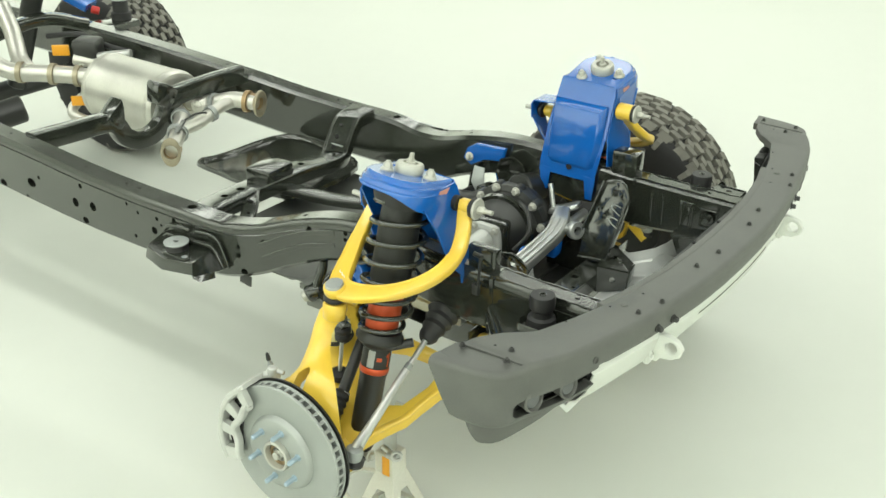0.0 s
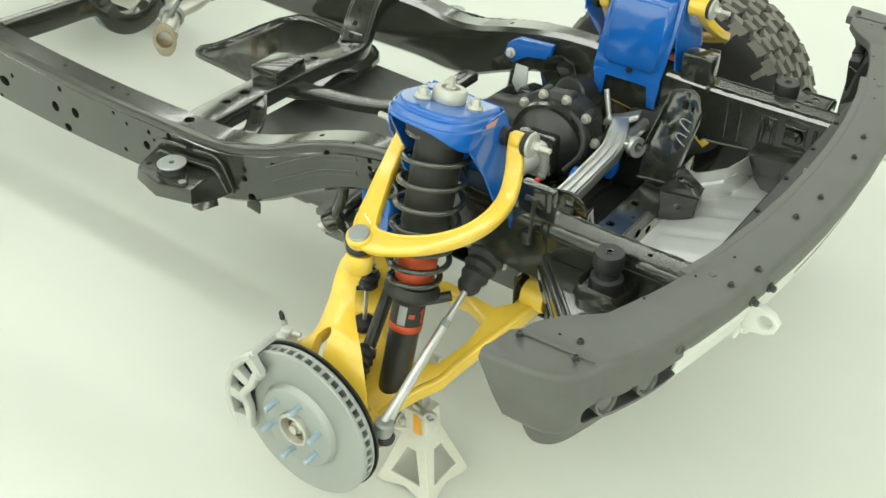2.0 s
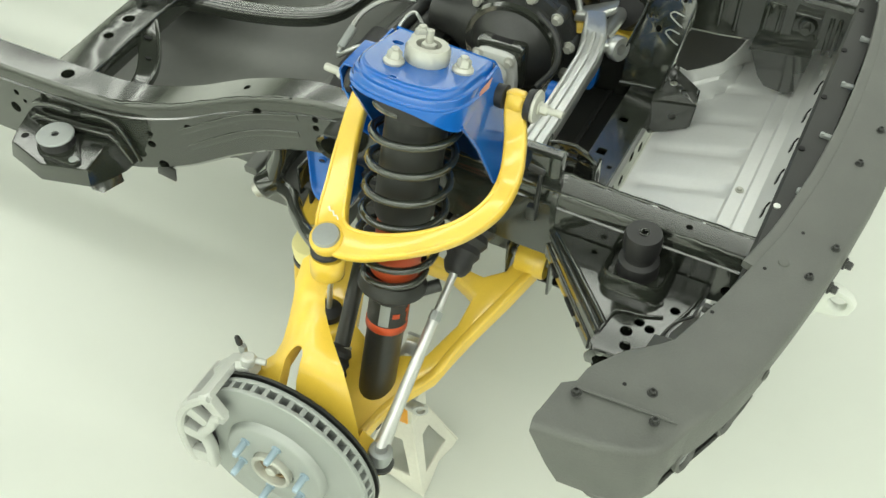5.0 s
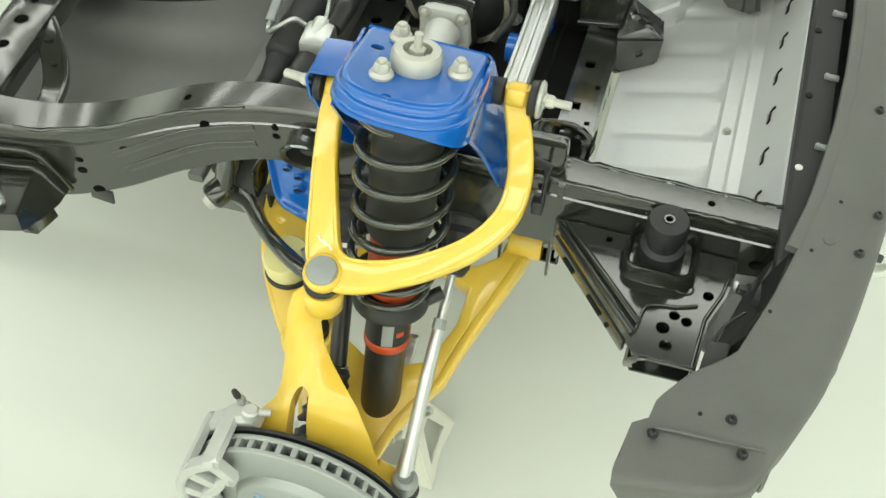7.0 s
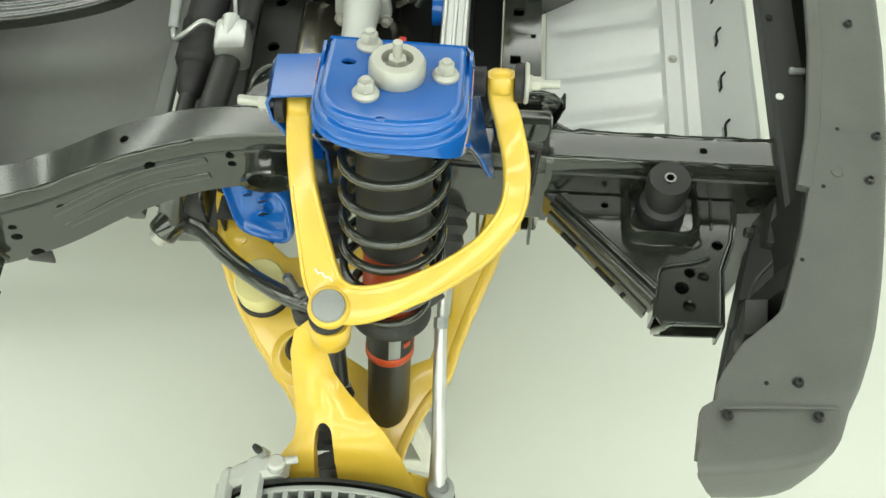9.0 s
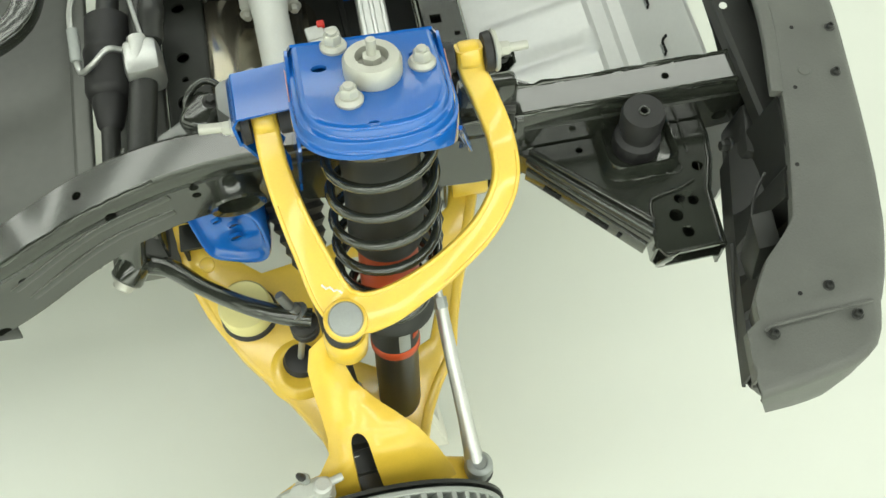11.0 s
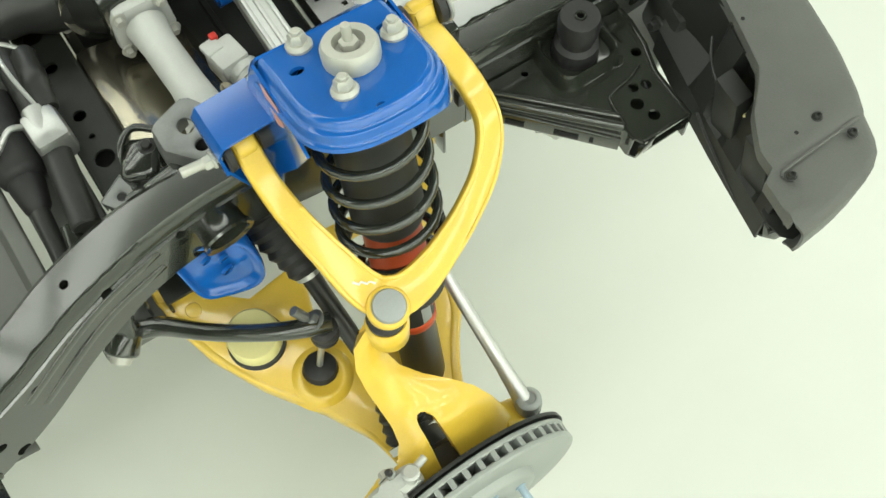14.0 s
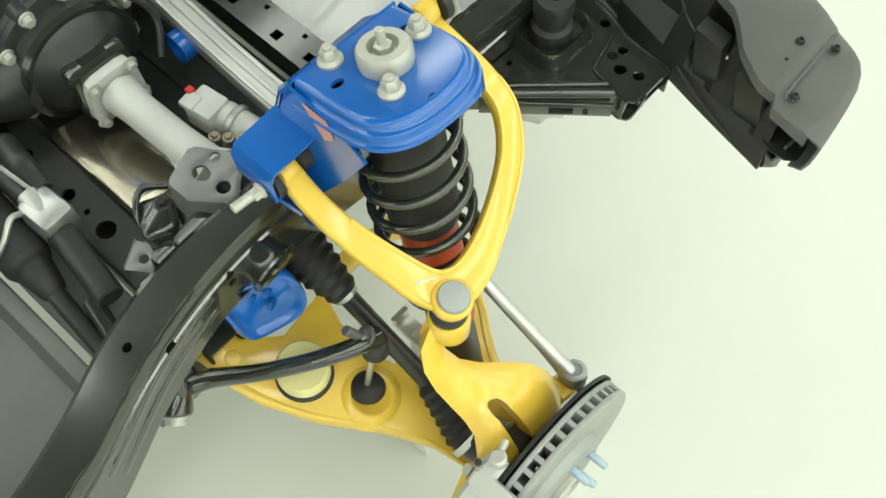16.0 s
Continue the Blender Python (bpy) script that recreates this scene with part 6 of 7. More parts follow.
            part("bolt", bolt((x, sg * y, z - 0.001), (0, 0, 1), 0.0054, 0.006, 1.4, True), BLACK_SATIN, b, "black button-head bolt")
        part("push_pin", revolve([(0.009, 0), (0.008, 0.002), (0.004, 0.003)], (0.690, sg * 0.475, bumper_at(0.475)[2]), (0, 0, 1), 14), BUMPER, b)
        for x, y in ((0.668, 0.50), (0.560, 0.80), (0.625, 0.62), (0.70, 0.40)):
            # tiny black disc for a hole, with its shade in the colour
            part("hole", revolve([(0.003, 0), (0.003, 0.0012)], (x, sg * y, bumper_at(y)[2] - 0.0006), (0, 0, 1), 10), RECESS_SHADE, b)
        for y in (0.445, 0.385):
            xo = bumper_at(y)[1]
            part("bolt", bolt((xo - 0.002, sg * y, 0.828), (1, sg * 0.2, 0), 0.007, 0.010, 1.5), BLACK_SATIN, b, "black hexagon bolt")
    # the beam behind, with its brackets
    beam = part("crash_beam", loft([[(0.634, y, 0.786), (0.634, y, 0.814), (0.640, y, 0.82), (0.684, y, 0.82), (0.684, y, 0.72), (0.674, y, 0.72), (0.674, y, 0.786)] for y in (-0.56, -0.45, 0, 0.45, 0.56)]), PLASTIC, b)
    for y in (-0.30, -0.14, 0.02, 0.18, 0.33):
        # discs in place of holes: black for shade, one white
        part("hole", revolve([(0.006, 0), (0.006, 0.002)], (0.645, y, 0.820), (0, 0, 1), 12), WHITE if y == -0.30 else RECESS_SHADE, beam)
        part("clip", join(box((0.676, y + 0.05, 0.822), (0.024, 0.010, 0.008), 0.002), rod((0.668, y + 0.05, 0.80), (0.668, y + 0.05, 0.828), 0.004)), STEEL, beam)
    part("rear_trim", sweep([(bumper_at(y)[0] - 0.006, y, 0.868) for y in np.linspace(-0.50, 0.50, 25)], round_rect(0.020, 0.014, 0.5)), BUMPER, b)
    for sg in (-1, 1):
        part("horn_plate", box((0.675, sg * 0.39, 0.755), (0.012, 0.15, 0.12), 0.004), BLACK, b)
        part("side_bracket", box((0.640, sg * 0.49, 0.73), (0.05, 0.09, 0.09), 0.012, (0, 10, sg * 15)), BLACK_SATIN, b)
        part("bolt", bolt((0.612, sg * 0.49, 0.735), (-1, 0, 0.2), 0.009, 0.012), BLACK_SATIN, b)


front_bumper()


def lower_valance():
    v = thing("lower_valance", (0.72, 0, 0.60), "white painted lower bumper panel", "bumper panel")
    rows, back = [], []
    for y in np.linspace(-0.64, 0.64, 27):
        xo = bumper_at(y)[1]
        prof = [(xo - 0.030, 0.800), (xo - 0.020, 0.785), (xo - 0.034, 0.735), (xo - 0.055, 0.705), (xo - 0.090, 0.690), (xo - 0.105, 0.689)]
        rows.append([(x, y, z) for x, z in prof])
        back.append([(x - 0.010, y, z + 0.004) for x, z in prof[1:]])
    part("panel", sheet(rows, 0.004), DULL_WHITE, v)
    part("inner_face", sheet(back, 0.003), PLASTIC, v, "black moulded back of the panel")
    # black strip on the panel's face stands for the shaded opening
    part("opening", sweep([(bumper_at(y)[1] - 0.0235, y, 0.774) for y in np.linspace(-0.22, 0.22, 15)], round_rect(0.005, 0.024, 0.5)), RECESS_SHADE, v, "black strip standing in for a shaded opening")
    for sg in (-1, 1):
        for y, z in ((0.50, 0.77), (0.46, 0.745), (0.25, 0.74)):
            # slot is a black inlay that holds the shade in its colour
            part("slot", box((bumper_at(y)[1] - 0.0235 - 0.28 * (0.785 - z), sg * y, z), (0.006, 0.022, 0.007), 0.002, (0, 15, sg * 10)), RECESS_SHADE, v)
    for sg in (-1, 1):
        h = thing("tow_hook", (0.80, sg * 0.40, 0.70), "white painted tow hook below the bumper", "tow hook", "tow hooks")
        y = sg * 0.40
        plate = [(0.730, 0.790), (0.775, 0.792), (0.800, 0.782), (0.812, 0.764), (0.806, 0.744), (0.786, 0.732), (0.760, 0.728), (0.752, 0.716), (0.730, 0.716)]
        part("plate", slab([(x, y - 0.009, z) for x, z in plate], (0, 0.018, 0), [circle((0.784, y - 0.009, 0.762), (0, 1, 0), 0.015, 14)], 0.003), DULL_WHITE, h)
        part("base", box((0.735, y, 0.752), (0.014, 0.056, 0.080), 0.004), DULL_WHITE, h)
        part("bolt", bolt((0.742, y - 0.020, 0.735), (1, 0, 0), 0.007, 0.006), DULL_WHITE, h)


lower_valance()


def skid_plates():
    s = thing("skid_plate", (0.48, 0, 0.50), "ribbed bright aluminium skid plate under the nose", "skid plate")
    xs = (0.318, 0.335, 0.36, 0.40, 0.415, 0.428, 0.445, 0.47, 0.505, 0.530, 0.536, 0.562, 0.568, 0.590, 0.600, 0.642, 0.646, 0.650)
    zs = (0.500, 0.496, 0.502, 0.513, 0.517, 0.521, 0.525, 0.532, 0.541, 0.546, 0.556, 0.556, 0.566, 0.568, 0.582, 0.688, 0.694, 0.694)
    rows = []
    ys = np.linspace(-0.56, 0.56, 113)
    for y in ys:
        rib = 0.009 * max(0.0, math.cos(2 * math.pi * y / 0.118)) ** 3
        edge = 0.03 * max(0, (abs(y) - 0.36) / 0.18) ** 2
        row = []
        for x, z in zip(xs, zs):
            k = 1.0 if 0.345 < x < 0.52 else 0.0
            lim = float(np.interp(x, (0.34, 0.40, 0.415, 0.428, 0.445, 0.47, 0.505, 0.55, 0.60, 0.66), (0.27, 0.32, 0.37, 0.45, 0.485, 0.510, 0.532, 0.54, 0.52, 0.47)))
            over = max(0.0, abs(y) - lim)
            row.append((x, math.copysign(min(abs(y), lim) + over * 0.10, y), z - rib * k + edge * (1 if x < 0.59 else 0.0) + min(0.05, over * 0.7)))
        rows.append(row)
    bm = sheet(rows, 0.004)
    for y in (-0.322, -0.218, -0.114, -0.010, 0.094, 0.198, 0.302):
        face = lambda d, h: (0.6135 + 0.373 * h, y + d, 0.631 + 0.928 * h)
        # black inlay draws the hooked slot's shade; the sheet is not cut
        part("slot", sweep([face(-0.013, -0.006), face(-0.010, 0.0), face(0.011, 0.0), face(0.014, 0.004), face(0.014, 0.014)], round_rect(0.0045, 0.003, 0.6), (-0.928, 0, 0.373)), RECESS_SHADE, s)
        part("slot_edge", sweep([face(-0.014, -0.0065), face(0.010, -0.0065)], round_rect(0.003, 0.0035, 0.6), (-0.928, 0, 0.373)), STEEL, s)
    part("sheet", bm, SHEET, s, angle=45)
    for sg in (-1, 1):
        part("clip", box((0.612, sg * 0.40, 0.61), (0.02, 0.03, 0.02), 0.004), ALU, s)
    part("bolt", bolt((0.548, 0.0, 0.560), (0, 0, 1), 0.006, 0.005), ZINC, s)
    p = thing("gearbox_skid_plate", (-0.5, 0, 0.46), "flat satin grey skid plate under the gearbox", "skid plate")
    rows = []
    for y in np.linspace(-0.36, 0.36, 25):
        e = 0.03 * max(0, (abs(y) - 0.28) / 0.08)
        rows.append([(-0.87, y, 0.52), (-0.845, y, 0.505 + e), (-0.66, y, 0.497 + e), (-0.62, y, 0.496 + e), (-0.60, y, 0.490 + e), (-0.45, y, 0.490 + e), (-0.435, y, 0.497 + e), (-0.41, y, 0.497 + e), (-0.395, y, 0.52), (-0.375, y, 0.52)])
    bm = sheet(rows, 0.005)
    part("sheet", bm, PLATE_GREY, p)
    part("fold", sweep([(-0.385, -0.38, 0.528), (-0.385, 0.38, 0.528)], round_rect(0.03, 0.02, 0.5)), PLATE_GREY, p)
    part("channel", sweep([(-0.30, -0.40, 0.50), (-0.30, 0.40, 0.50)], round_rect(0.11, 0.03, 0.3)), PLATE_GREY, p)
    t = thing("transfer_skid_plate", (-1.0, 0.2, 0.5), "glossy black dished skid plate with a rolled rim", "skid plate")
    out = [(-1.28, 0.045), (-1.25, 0.0), (-1.12, -0.015), (-0.98, -0.03), (-0.82, -0.03), (-0.75, 0.04), (-0.76, 0.32), (-0.92, 0.41), (-1.20, 0.42), (-1.25, 0.12)]
    smooth = [(v.x, v.y) for v in spline([(x, y, 0) for x, y in out + out[:1]], 4)[:-1]]
    rings = [[V((-1.0 + (x + 1.0) * k, 0.19 + (y - 0.19) * k, z)) for x, y in smooth] for k, z in ((1.0, 0.575), (0.99, 0.588), (0.955, 0.588), (0.93, 0.575), (0.80, 0.545), (0.72, 0.54), (0.68, 0.548), (0.3, 0.545))]
    part("dish", loft(rings), BLACK, t, angle=50)


skid_plates()


# ---- wheels on the far side ----
def wheel(x, y, name_group, size=0.94):
    w = thing("wheel", (x, y, 0), "black all-terrain tyre with deep tread on a dark rim", "wheel", name_group)
    c, ax = V((x, y, 0.442 * size)), (0, 1, 0)
    prof = [(r * size, h) for r, h in ((0.225, -0.125), (0.235, -0.140), (0.29, -0.152), (0.35, -0.156), (0.395, -0.150), (0.418, -0.138), (0.424, -0.125), (0.424, -0.06), (0.425, 0), (0.424, 0.06), (0.424, 0.125), (0.418, 0.138), (0.395, 0.150), (0.35, 0.156), (0.29, 0.152), (0.235, 0.140), (0.225, 0.125))]
    part("tyre", revolve(prof, c, ax, 80, True), TYRE, w)
    bm, rnd = bmesh.new(), random.Random(11)

    def block(ang, h, la, lh, skew, r0=0.420, r1=0.442):
        """One tread block: la along the tyre, lh across it."""
        vs = []
        ang, la, lh, skew = ang + rnd.uniform(-0.006, 0.006), la * rnd.uniform(0.78, 0.98), lh * rnd.uniform(0.84, 0.95), skew * rnd.uniform(0.6, 1.3)
        for r in (r0, r1):
            k = 1.0 if r == r0 else 0.88
            for sa, sh in ((-1, -1), (1, -1), (1, 1), (-1, 1)):
                a = ang + (sa * la * k + skew * sh * lh) / 0.44
                hh = h + sh * lh * k
                rr = (r - 0.9 * max(0, abs(hh) - 0.108)) * size
                vs.append(bm.verts.new(c + V((rr * math.cos(a), hh, rr * math.sin(a)))))
        for q in ((4, 5, 6, 7), (0, 1, 5, 4), (1, 2, 6, 5), (2, 3, 7, 6), (3, 0, 4, 7)):
            bm.faces.new([vs[i] for i in q])

    n = 34
    for i in range(n):
        a = 2 * math.pi * i / n
        s = 2 * math.pi / n
        for sg in (-1, 1):
            o = 0.0 if sg > 0 else s * 0.5
            block(a + o, sg * 0.017, 0.030, 0.0155, 0.3 * sg)
            block(a + o + s * 0.40, sg * 0.042, 0.021, 0.0145, -0.4 * sg)
            block(a + o + s * 0.10, sg * 0.069, 0.031, 0.0155, 0.3 * sg)
            block(a + o + s * 0.56, sg * 0.093, 0.021, 0.0155, -0.35 * sg)
            block(a + o + s * (0.35 if i % 2 else 0.25), sg * (0.122 if i % 2 else 0.118), 0.034, 0.019, 0.25 * sg)
            if i % 2:
                a2 = a + o + s * 0.35
                vs = [bm.verts.new(c + V((r * size * math.cos(a2 + d), sg * h, r * size * math.sin(a2 + d)))) for r, h, d in ((0.425, 0.133, -0.03), (0.425, 0.133, 0.03), (0.385, 0.158, 0.024), (0.385, 0.158, -0.024), (0.415, 0.146, -0.026), (0.415, 0.146, 0.026))]
                bm.faces.new([vs[k] for k in (0, 1, 5, 4)])
                bm.faces.new([vs[k] for k in (4, 5, 2, 3)])
    part("tread", bm, TREAD, w, "deep blocky tread", 20)
    part("rim", revolve([(0.06, 0.03), (0.19, 0.02), (0.205, -0.02), (0.21, -0.11), (0.228, -0.13), (0.232, -0.125), (0.225, -0.10), (0.22, 0.10), (0.232, 0.125), (0.225, 0.132), (0.20, 0.10), (0.19, 0.05), (0.06, 0.05)], c, ax, 48, True), BLACK_SATIN, w)
    for i in range(6):
        part("spoke", sweep([c + V((0.05 * math.cos(a), 0.06, 0.05 * math.sin(a))) for a in (i * math.pi / 3,)] + [c + V((0.2 * math.cos(a), 0.07, 0.2 * math.sin(a))) for a in (i * math.pi / 3,)], round_rect(0.05, 0.03, 0.4), (0, 1, 0)), BLACK_SATIN, w)


wheel(0.0, 0.93, "wheels on the far side")
wheel(-2.87, 0.93, "wheels on the far side")


# ---- exhaust and rear axle ----
def exhaust():
    m = thing("muffler", (-1.84, 0.25, 0.515), "brushed stainless steel muffler drum", "muffler")
    a, b = V((-2.05, 0.25, 0.655)), V((-1.63, 0.25, 0.655))
    u, v, w = basis(b - a)
    h = (b - a).length
    rings = []
    for k, t in ((0.80, -0.006), (0.94, -0.002), (1.0, 0.012), (1.01, 0.016), (1.0, 0.022), (1.0, h - 0.022), (1.01, h - 0.016), (1.0, h - 0.012), (0.94, h + 0.002), (0.8, h + 0.006)):
        rings.append([a + w * t + (u * math.cos(q) * 0.142 + V((0, 0, 1)) * math.sin(q) * 0.140) * k for q in np.linspace(0, 2 * math.pi, 49)[:-1]])
    part("drum", loft(rings), STAINLESS, m)
    for t in (0.030, h - 0.030):
        part("seam_band", loft([[a + w * (t + e) + (u * math.cos(g) * 0.142 + V((0, 0, 1)) * math.sin(g) * 0.140) * k for g in np.linspace(0, 2 * math.pi, 49)[:-1]] for k, e in ((0.99, -0.006), (1.012, -0.004), (1.012, 0.004), (0.99, 0.006))], caps=False), STAINLESS, m)
    for y in (-0.05, 0.06):
        part("inlet", rod(b + V((-0.004, y, 0.005)), b + V((0.022, y, 0.005)), 0.036, 22), FLANGE, m)
    x = thing("exhaust_pipe", (-1.25, 0.1, 0.55), "heat-tinted stainless exhaust pipes with open flanges", "exhaust pipe")
    part("pipe", tube(spline([(-1.64, 0.20, 0.66), (-1.55, 0.19, 0.665), (-1.47, 0.13, 0.660), (-1.405, 0.045, 0.632), (-1.355, -0.024, 0.617)], 6), 0.029, 22), STAINLESS, x)
    part("pipe", tube(spline([(-1.64, 0.31, 0.66), (-1.54, 0.30, 0.665), (-1.46, 0.32, 0.69), (-1.40, 0.345, 0.705), (-1.31, 0.372, 0.702)], 6), 0.031, 22), STAINLESS, x)
    part("pipe", tube(spline([(-1.43, 0.08, 0.645), (-1.40, 0.16, 0.665), (-1.41, 0.27, 0.69), (-1.40, 0.34, 0.70)], 6), 0.024, 18), STAINLESS, x)
    part("band", revolve([(0.034, -0.01), (0.040, -0.008), (0.040, 0.008), (0.034, 0.01)], (-1.425, 0.07, 0.641), (0.6, -0.75, -0.25), 22, True), STEEL, x)
    part("band", revolve([(0.036, -0.01), (0.043, -0.008), (0.043, 0.008), (0.036, 0.01)], (-1.345, 0.362, 0.704), (1, 0.35, -0.05), 22, True), RUST, x)
    for p, ax in (((-1.348, -0.032, 0.617), (0.62, -0.76, 0.12)), ((-1.300, 0.376, 0.701), (1, 0.1, -0.1))):
        uu, vv, ww = basis(ax)
        pts = [V(p) + uu * (0.037 * math.cos(q)) + vv * (0.054 * math.sin(q) * (1.0 if abs(math.sin(q)) > 0.5 else 0.85)) for q in np.linspace(0, 6.283, 25)[:-1]]
        part("flange", slab(pts, ww * 0.012, [circle(p, ax, 0.026, 20)], 0.002), FLANGE, x, "heat-browned flange")
        part("collar", revolve([(0.026, -0.05), (0.032, -0.05), (0.032, 0.0), (0.026, 0.0)], p, ax, 24, True), RUST, x)
    for p, ax, r0 in (((-1.50, 0.155, 0.663), (-0.7, 0.7, 0.1), 0.031), ((-1.585, 0.195, 0.664), (-1, 0.15, 0), 0.031), ((-1.475, 0.312, 0.684), (-1, -0.2, -0.3), 0.033), ((-1.405, 0.225, 0.680), (0, -1, -0.2), 0.026)):
        uu, vv, ww = basis(ax)
        part("clamp", join(revolve([(r0, -0.010), (r0 + 0.006, -0.009), (r0 + 0.006, 0.009), (r0, 0.010)], p, ax, 22, True), bolt(V(p) + uu * (r0 + 0.004), tuple(uu), 0.007, 0.010)), STEEL, x, "dull steel clamp")
    part("flex_joint", revolve([(0.030, -0.040)] + [(0.038 + 0.004 * (k % 2), -0.036 + 0.006 * k) for k in range(13)] + [(0.030, 0.042)], (-1.53, 0.305, 0.668), (-1, -0.1, -0.1), 22), STAINLESS, x, "ribbed flexible joint")
    part("sensor", join(rod((-1.40, 0.04, 0.655), (-1.385, 0.075, 0.70), 0.008, 12), bolt((-1.398, 0.046, 0.664), (0.2, 0.5, 0.7), 0.010, 0.008)), BRACKET, x)
    part("sensor_wire", tube(spline([(-1.385, 0.075, 0.70), (-1.37, 0.12, 0.715), (-1.385, 0.18, 0.70), (-1.43, 0.22, 0.67), (-1.46, 0.20, 0.62)], 6), 0.004, 8), BLACK_SATIN, x)
    t = thing("tail_pipe", (-2.3, 0.1, 0.6), "bent stainless steel tail pipes", "exhaust pipe")
    part("pipe", tube(spline([(-2.04, 0.20, 0.70), (-2.15, 0.16, 0.705), (-2.26, 0.09, 0.71), (-2.36, 0.02, 0.715), (-2.46, -0.01, 0.76), (-2.54, 0.0, 0.84), (-2.62, 0.02, 0.92)], 6), 0.036, 20), STAINLESS, t)
    part("pipe", tube(spline([(-2.30, 0.06, 0.715), (-2.42, 0.10, 0.74), (-2.52, 0.15, 0.82), (-2.62, 0.18, 0.92)], 6), 0.036, 20), STAINLESS, t)
    part("pipe", tube(spline([(-2.05, 0.20, 0.66), (-2.13, 0.15, 0.60), (-2.12, 0.11, 0.56), (-2.05, 0.12, 0.54)], 6), 0.022, 14), STAINLESS, t)
    part("pipe", tube(spline([(-2.04, 0.32, 0.70), (-2.14, 0.30, 0.72), (-2.24, 0.24, 0.74)], 6), 0.026, 16), STAINLESS, t)
    for p in ((-2.13, 0.17, 0.704), (-2.22, 0.115, 0.708), (-2.33, 0.04, 0.714)):
        part("clamp", revolve([(0.037, -0.012), (0.045, -0.010), (0.045, 0.010), (0.037, 0.012)], p, (-1, -0.6, 0.05), 22, True), FLANGE, t)
    part("tag", box((-2.27, 0.20, 0.78), (0.07, 0.01, 0.045), 0.003, (0, 0, 40)), AMBER, t, "orange tag")
    part("tag", box((-2.08, 0.12, 0.62), (0.06, 0.01, 0.04), 0.003, (0, 0, 40)), AMBER, t, "orange tag")
    part("muffler_tip", box((-2.74, 0.09, 0.97), (0.20, 0.30, 0.13), 0.03, (0, -15, 0)), STAINLESS, t)
    r = thing("rear_axle", (-2.92, 0, 0.4), "black rear axle with coil-over dampers", "axle")
    part("tube", rod((-2.92, -0.75, 0.445), (-2.92, 0.80, 0.445), 0.045, 24), BLACK_SATIN, r)
    part("carrier", revolve([(0.05, -0.15), (0.13, -0.10), (0.15, 0), (0.13, 0.08), (0.05, 0.12)], (-2.90, 0.0, 0.445), (1, 0, 0), 28), BLACK_SATIN, r)
    part("trailing_arm", tube(spline([(-2.80, -0.42, 0.50), (-2.45, -0.36, 0.58), (-2.22, -0.28, 0.62)], 5), 0.032, 16), BLACK_SATIN, r)
    part("bush", revolve([(0.02, -0.04), (0.055, -0.04), (0.06, -0.03), (0.06, 0.03), (0.055, 0.04), (0.02, 0.04)], (-2.10, -0.27, 0.57), (0.3, 1, 0), 22, True), RUBBER, r)
    part("bush", rod((-2.17, -0.20, 0.62), (-2.13, -0.10, 0.64), 0.055, 22), BLACK_SATIN, r)
    part("upper_arm", sweep(spline([(-2.98, 0.42, 1.0), (-2.80, 0.53, 0.93), (-2.62, 0.63, 0.83)], 5), round_rect(0.12, 0.035, 0.4)), BLUE, r, "glossy blue rear link")
    part("link_end", rod((-2.62, 0.63, 0.815), (-2.595, 0.655, 0.805), 0.018), RED, r, "red bush")
    part("hose", tube(spline([(-2.5, 0.30, 0.78), (-2.35, 0.36, 0.80), (-2.2, 0.38, 0.77), (-2.08, 0.42, 0.75)], 5), 0.012, 10), RUBBER, r)
    part("valve_block", box((-2.22, 0.30, 0.76), (0.11, 0.11, 0.12), 0.02, (0, 0, 30)), BLACK_SATIN, r)
    part("valve_fitting", rod((-2.16, 0.30, 0.75), (-2.03, 0.37, 0.77), 0.018), ALU, r)
    part("damper", rod((-2.80, 0.30, 0.50), (-2.62, 0.36, 0.98), 0.045, 22), BLACK_SATIN, r)


exhaust()


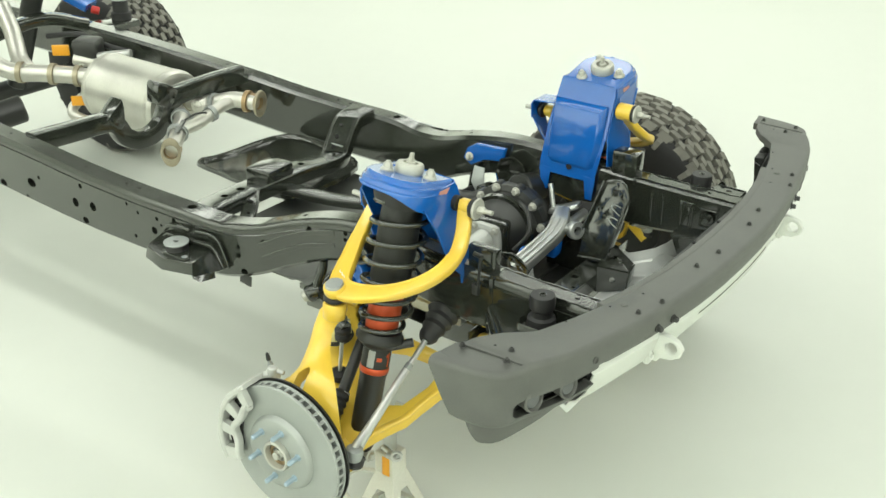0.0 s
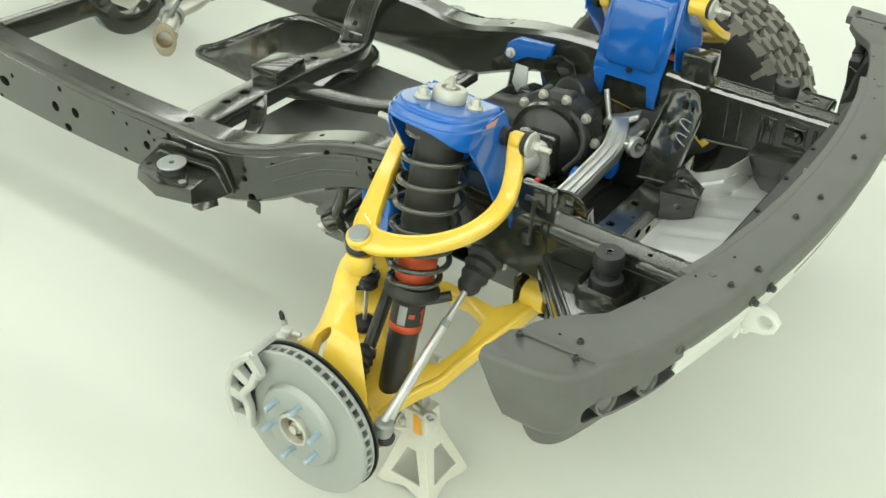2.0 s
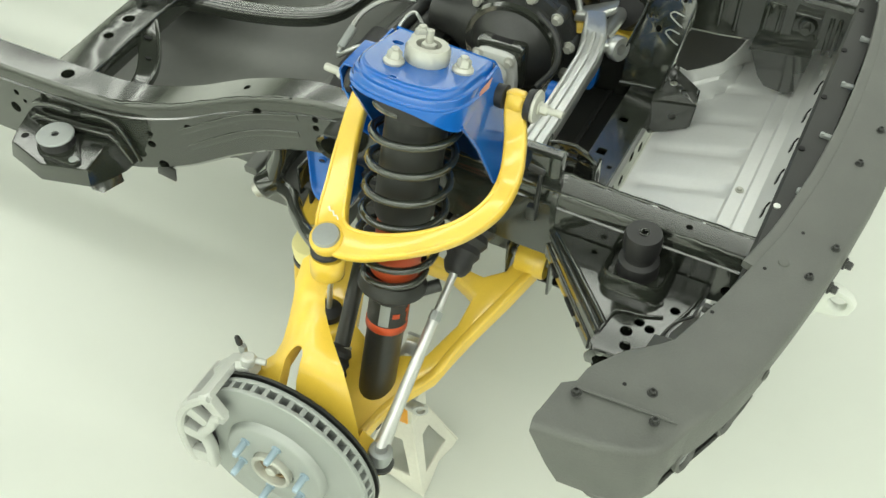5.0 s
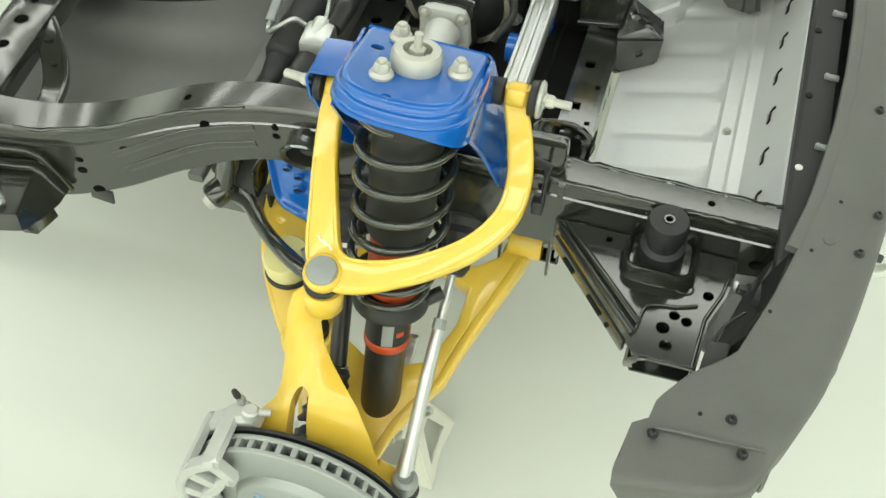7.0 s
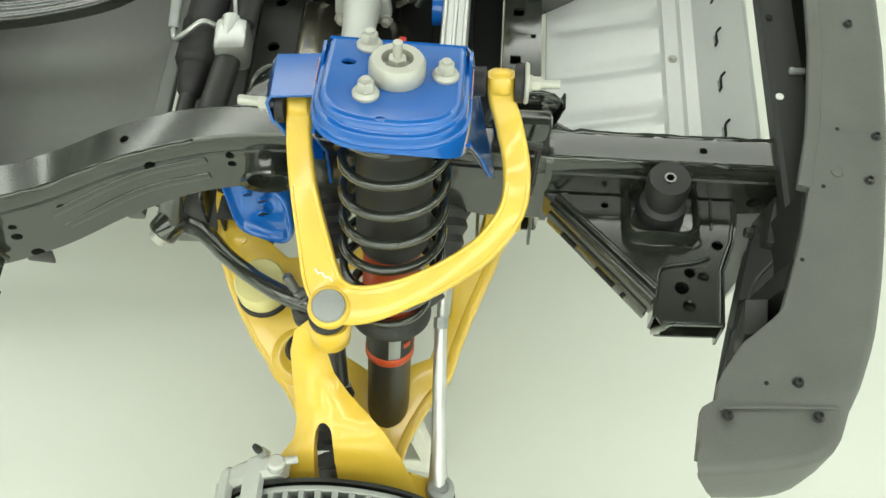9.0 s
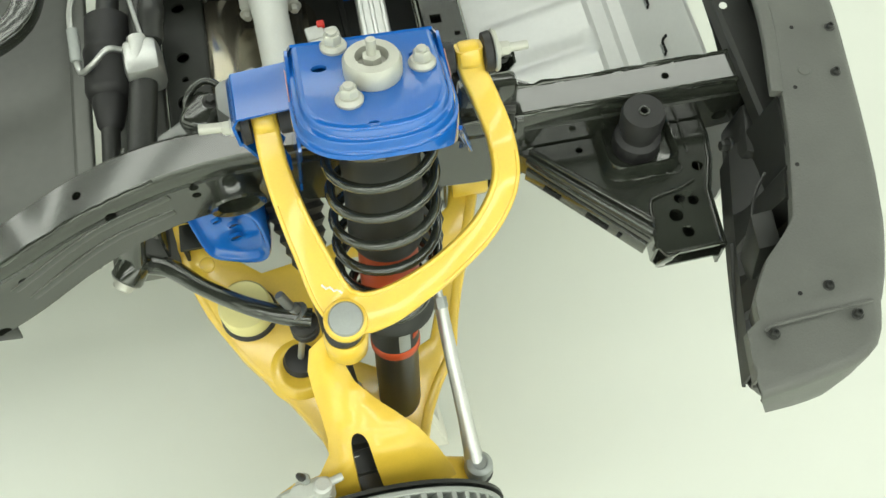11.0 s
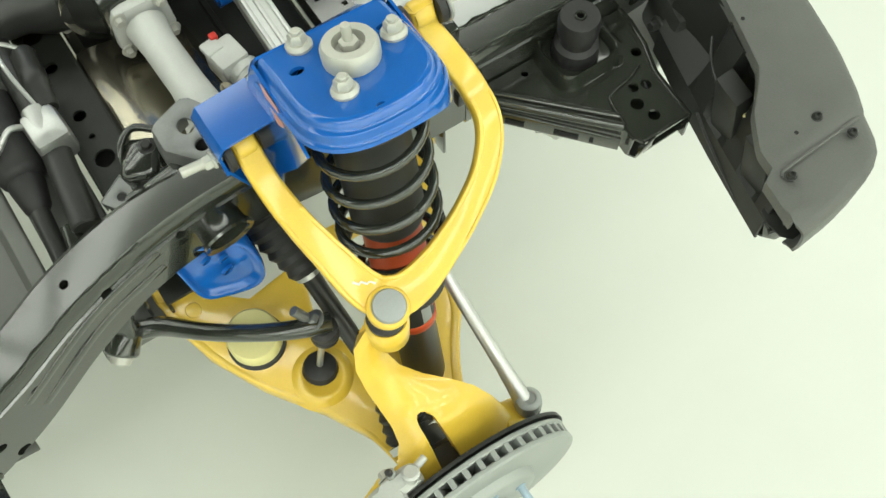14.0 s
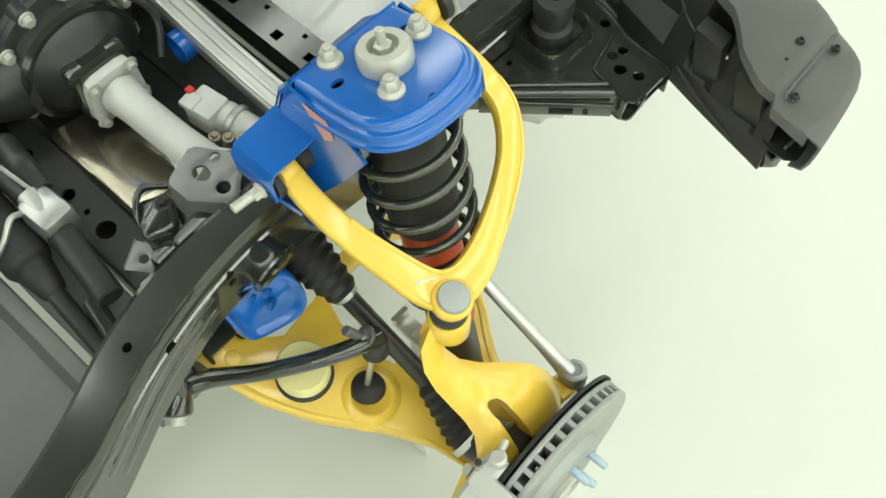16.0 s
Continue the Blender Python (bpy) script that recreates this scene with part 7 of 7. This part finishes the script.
# ---- jack stands ----
def jack_stand(x, y, label):
    j = thing("jack_stand", (x, y, 0), label, "jack stand", "jack stands")
    top, base, h = 0.030, 0.084, 0.175
    for k in range(4):
        m = pose(0, 0, 0, 0, 0, 90 * k)
        out = [V((-base, -base, 0.004)), V((-base + 0.024, -base, 0.004)), V((0, -base * 0.93, 0.022)), V((base - 0.024, -base, 0.004)), V((base, -base, 0.004)), V((top, -top, h)), V((-top, -top, h))]
        win = [V((-0.046, -0.092, 0.040)), V((0.046, -0.092, 0.040)), V((0.013, -0.055, 0.125)), V((-0.013, -0.055, 0.125))]
        win = [V((p.x, -base + (base - top) * (p.z / h), p.z)) for p in win]
        out = [V((p.x, -base + (base - top) * (p.z / h), p.z)) for p in out]
        bm = slab(out, (0, 0.005, 0.002), [win], 0.0012)
        bm.transform(Matrix.Translation((x, y, 0)) @ m)
        part("leg_side", bm, STAND, j)
    part("collar", box((x, y, h + 0.03), (0.064, 0.064, 0.070), 0.006), STAND, j)
    part("ratchet_bar", box((x, y, h + 0.11), (0.026, 0.030, 0.13), 0.004), ALU, j)
    part("saddle", sweep(spline([(x, y - 0.050, h + 0.190), (x, y - 0.040, h + 0.174), (x, y, h + 0.168), (x, y + 0.040, h + 0.174), (x, y + 0.050, h + 0.190)], 4), round_rect(0.036, 0.012, 0.5), (0, 0, 1)), ALU, j)
    part("handle", tube(spline([(x - 0.02, y - 0.045, h + 0.01), (x - 0.05, y - 0.075, h + 0.02), (x - 0.085, y - 0.09, h - 0.01), (x - 0.095, y - 0.09, h - 0.06), (x - 0.08, y - 0.085, h - 0.10)], 6), 0.006, 10), STAND, j)
    part("label", box((x + 0.010, y - 0.034, h + 0.030), (0.024, 0.003, 0.060), 0.001), AMBER, j, "orange label plate")
    part("pawl", join(rod((x + 0.026, y - 0.040, h + 0.085), (x + 0.058, y - 0.040, h + 0.085), 0.013), rod((x, y - 0.030, h + 0.09), (x + 0.032, y - 0.038, h + 0.09), 0.008)), ALU, j)
    part("pin_ring", revolve([(0.010, -0.004), (0.016, -0.004), (0.016, 0.004), (0.010, 0.004)], (x + 0.062, y - 0.050, h + 0.10), (0.6, -1, 0), 18, True), ALU, j)


jack_stand(0.070, -0.545, "white painted steel jack stand under the lower arm")
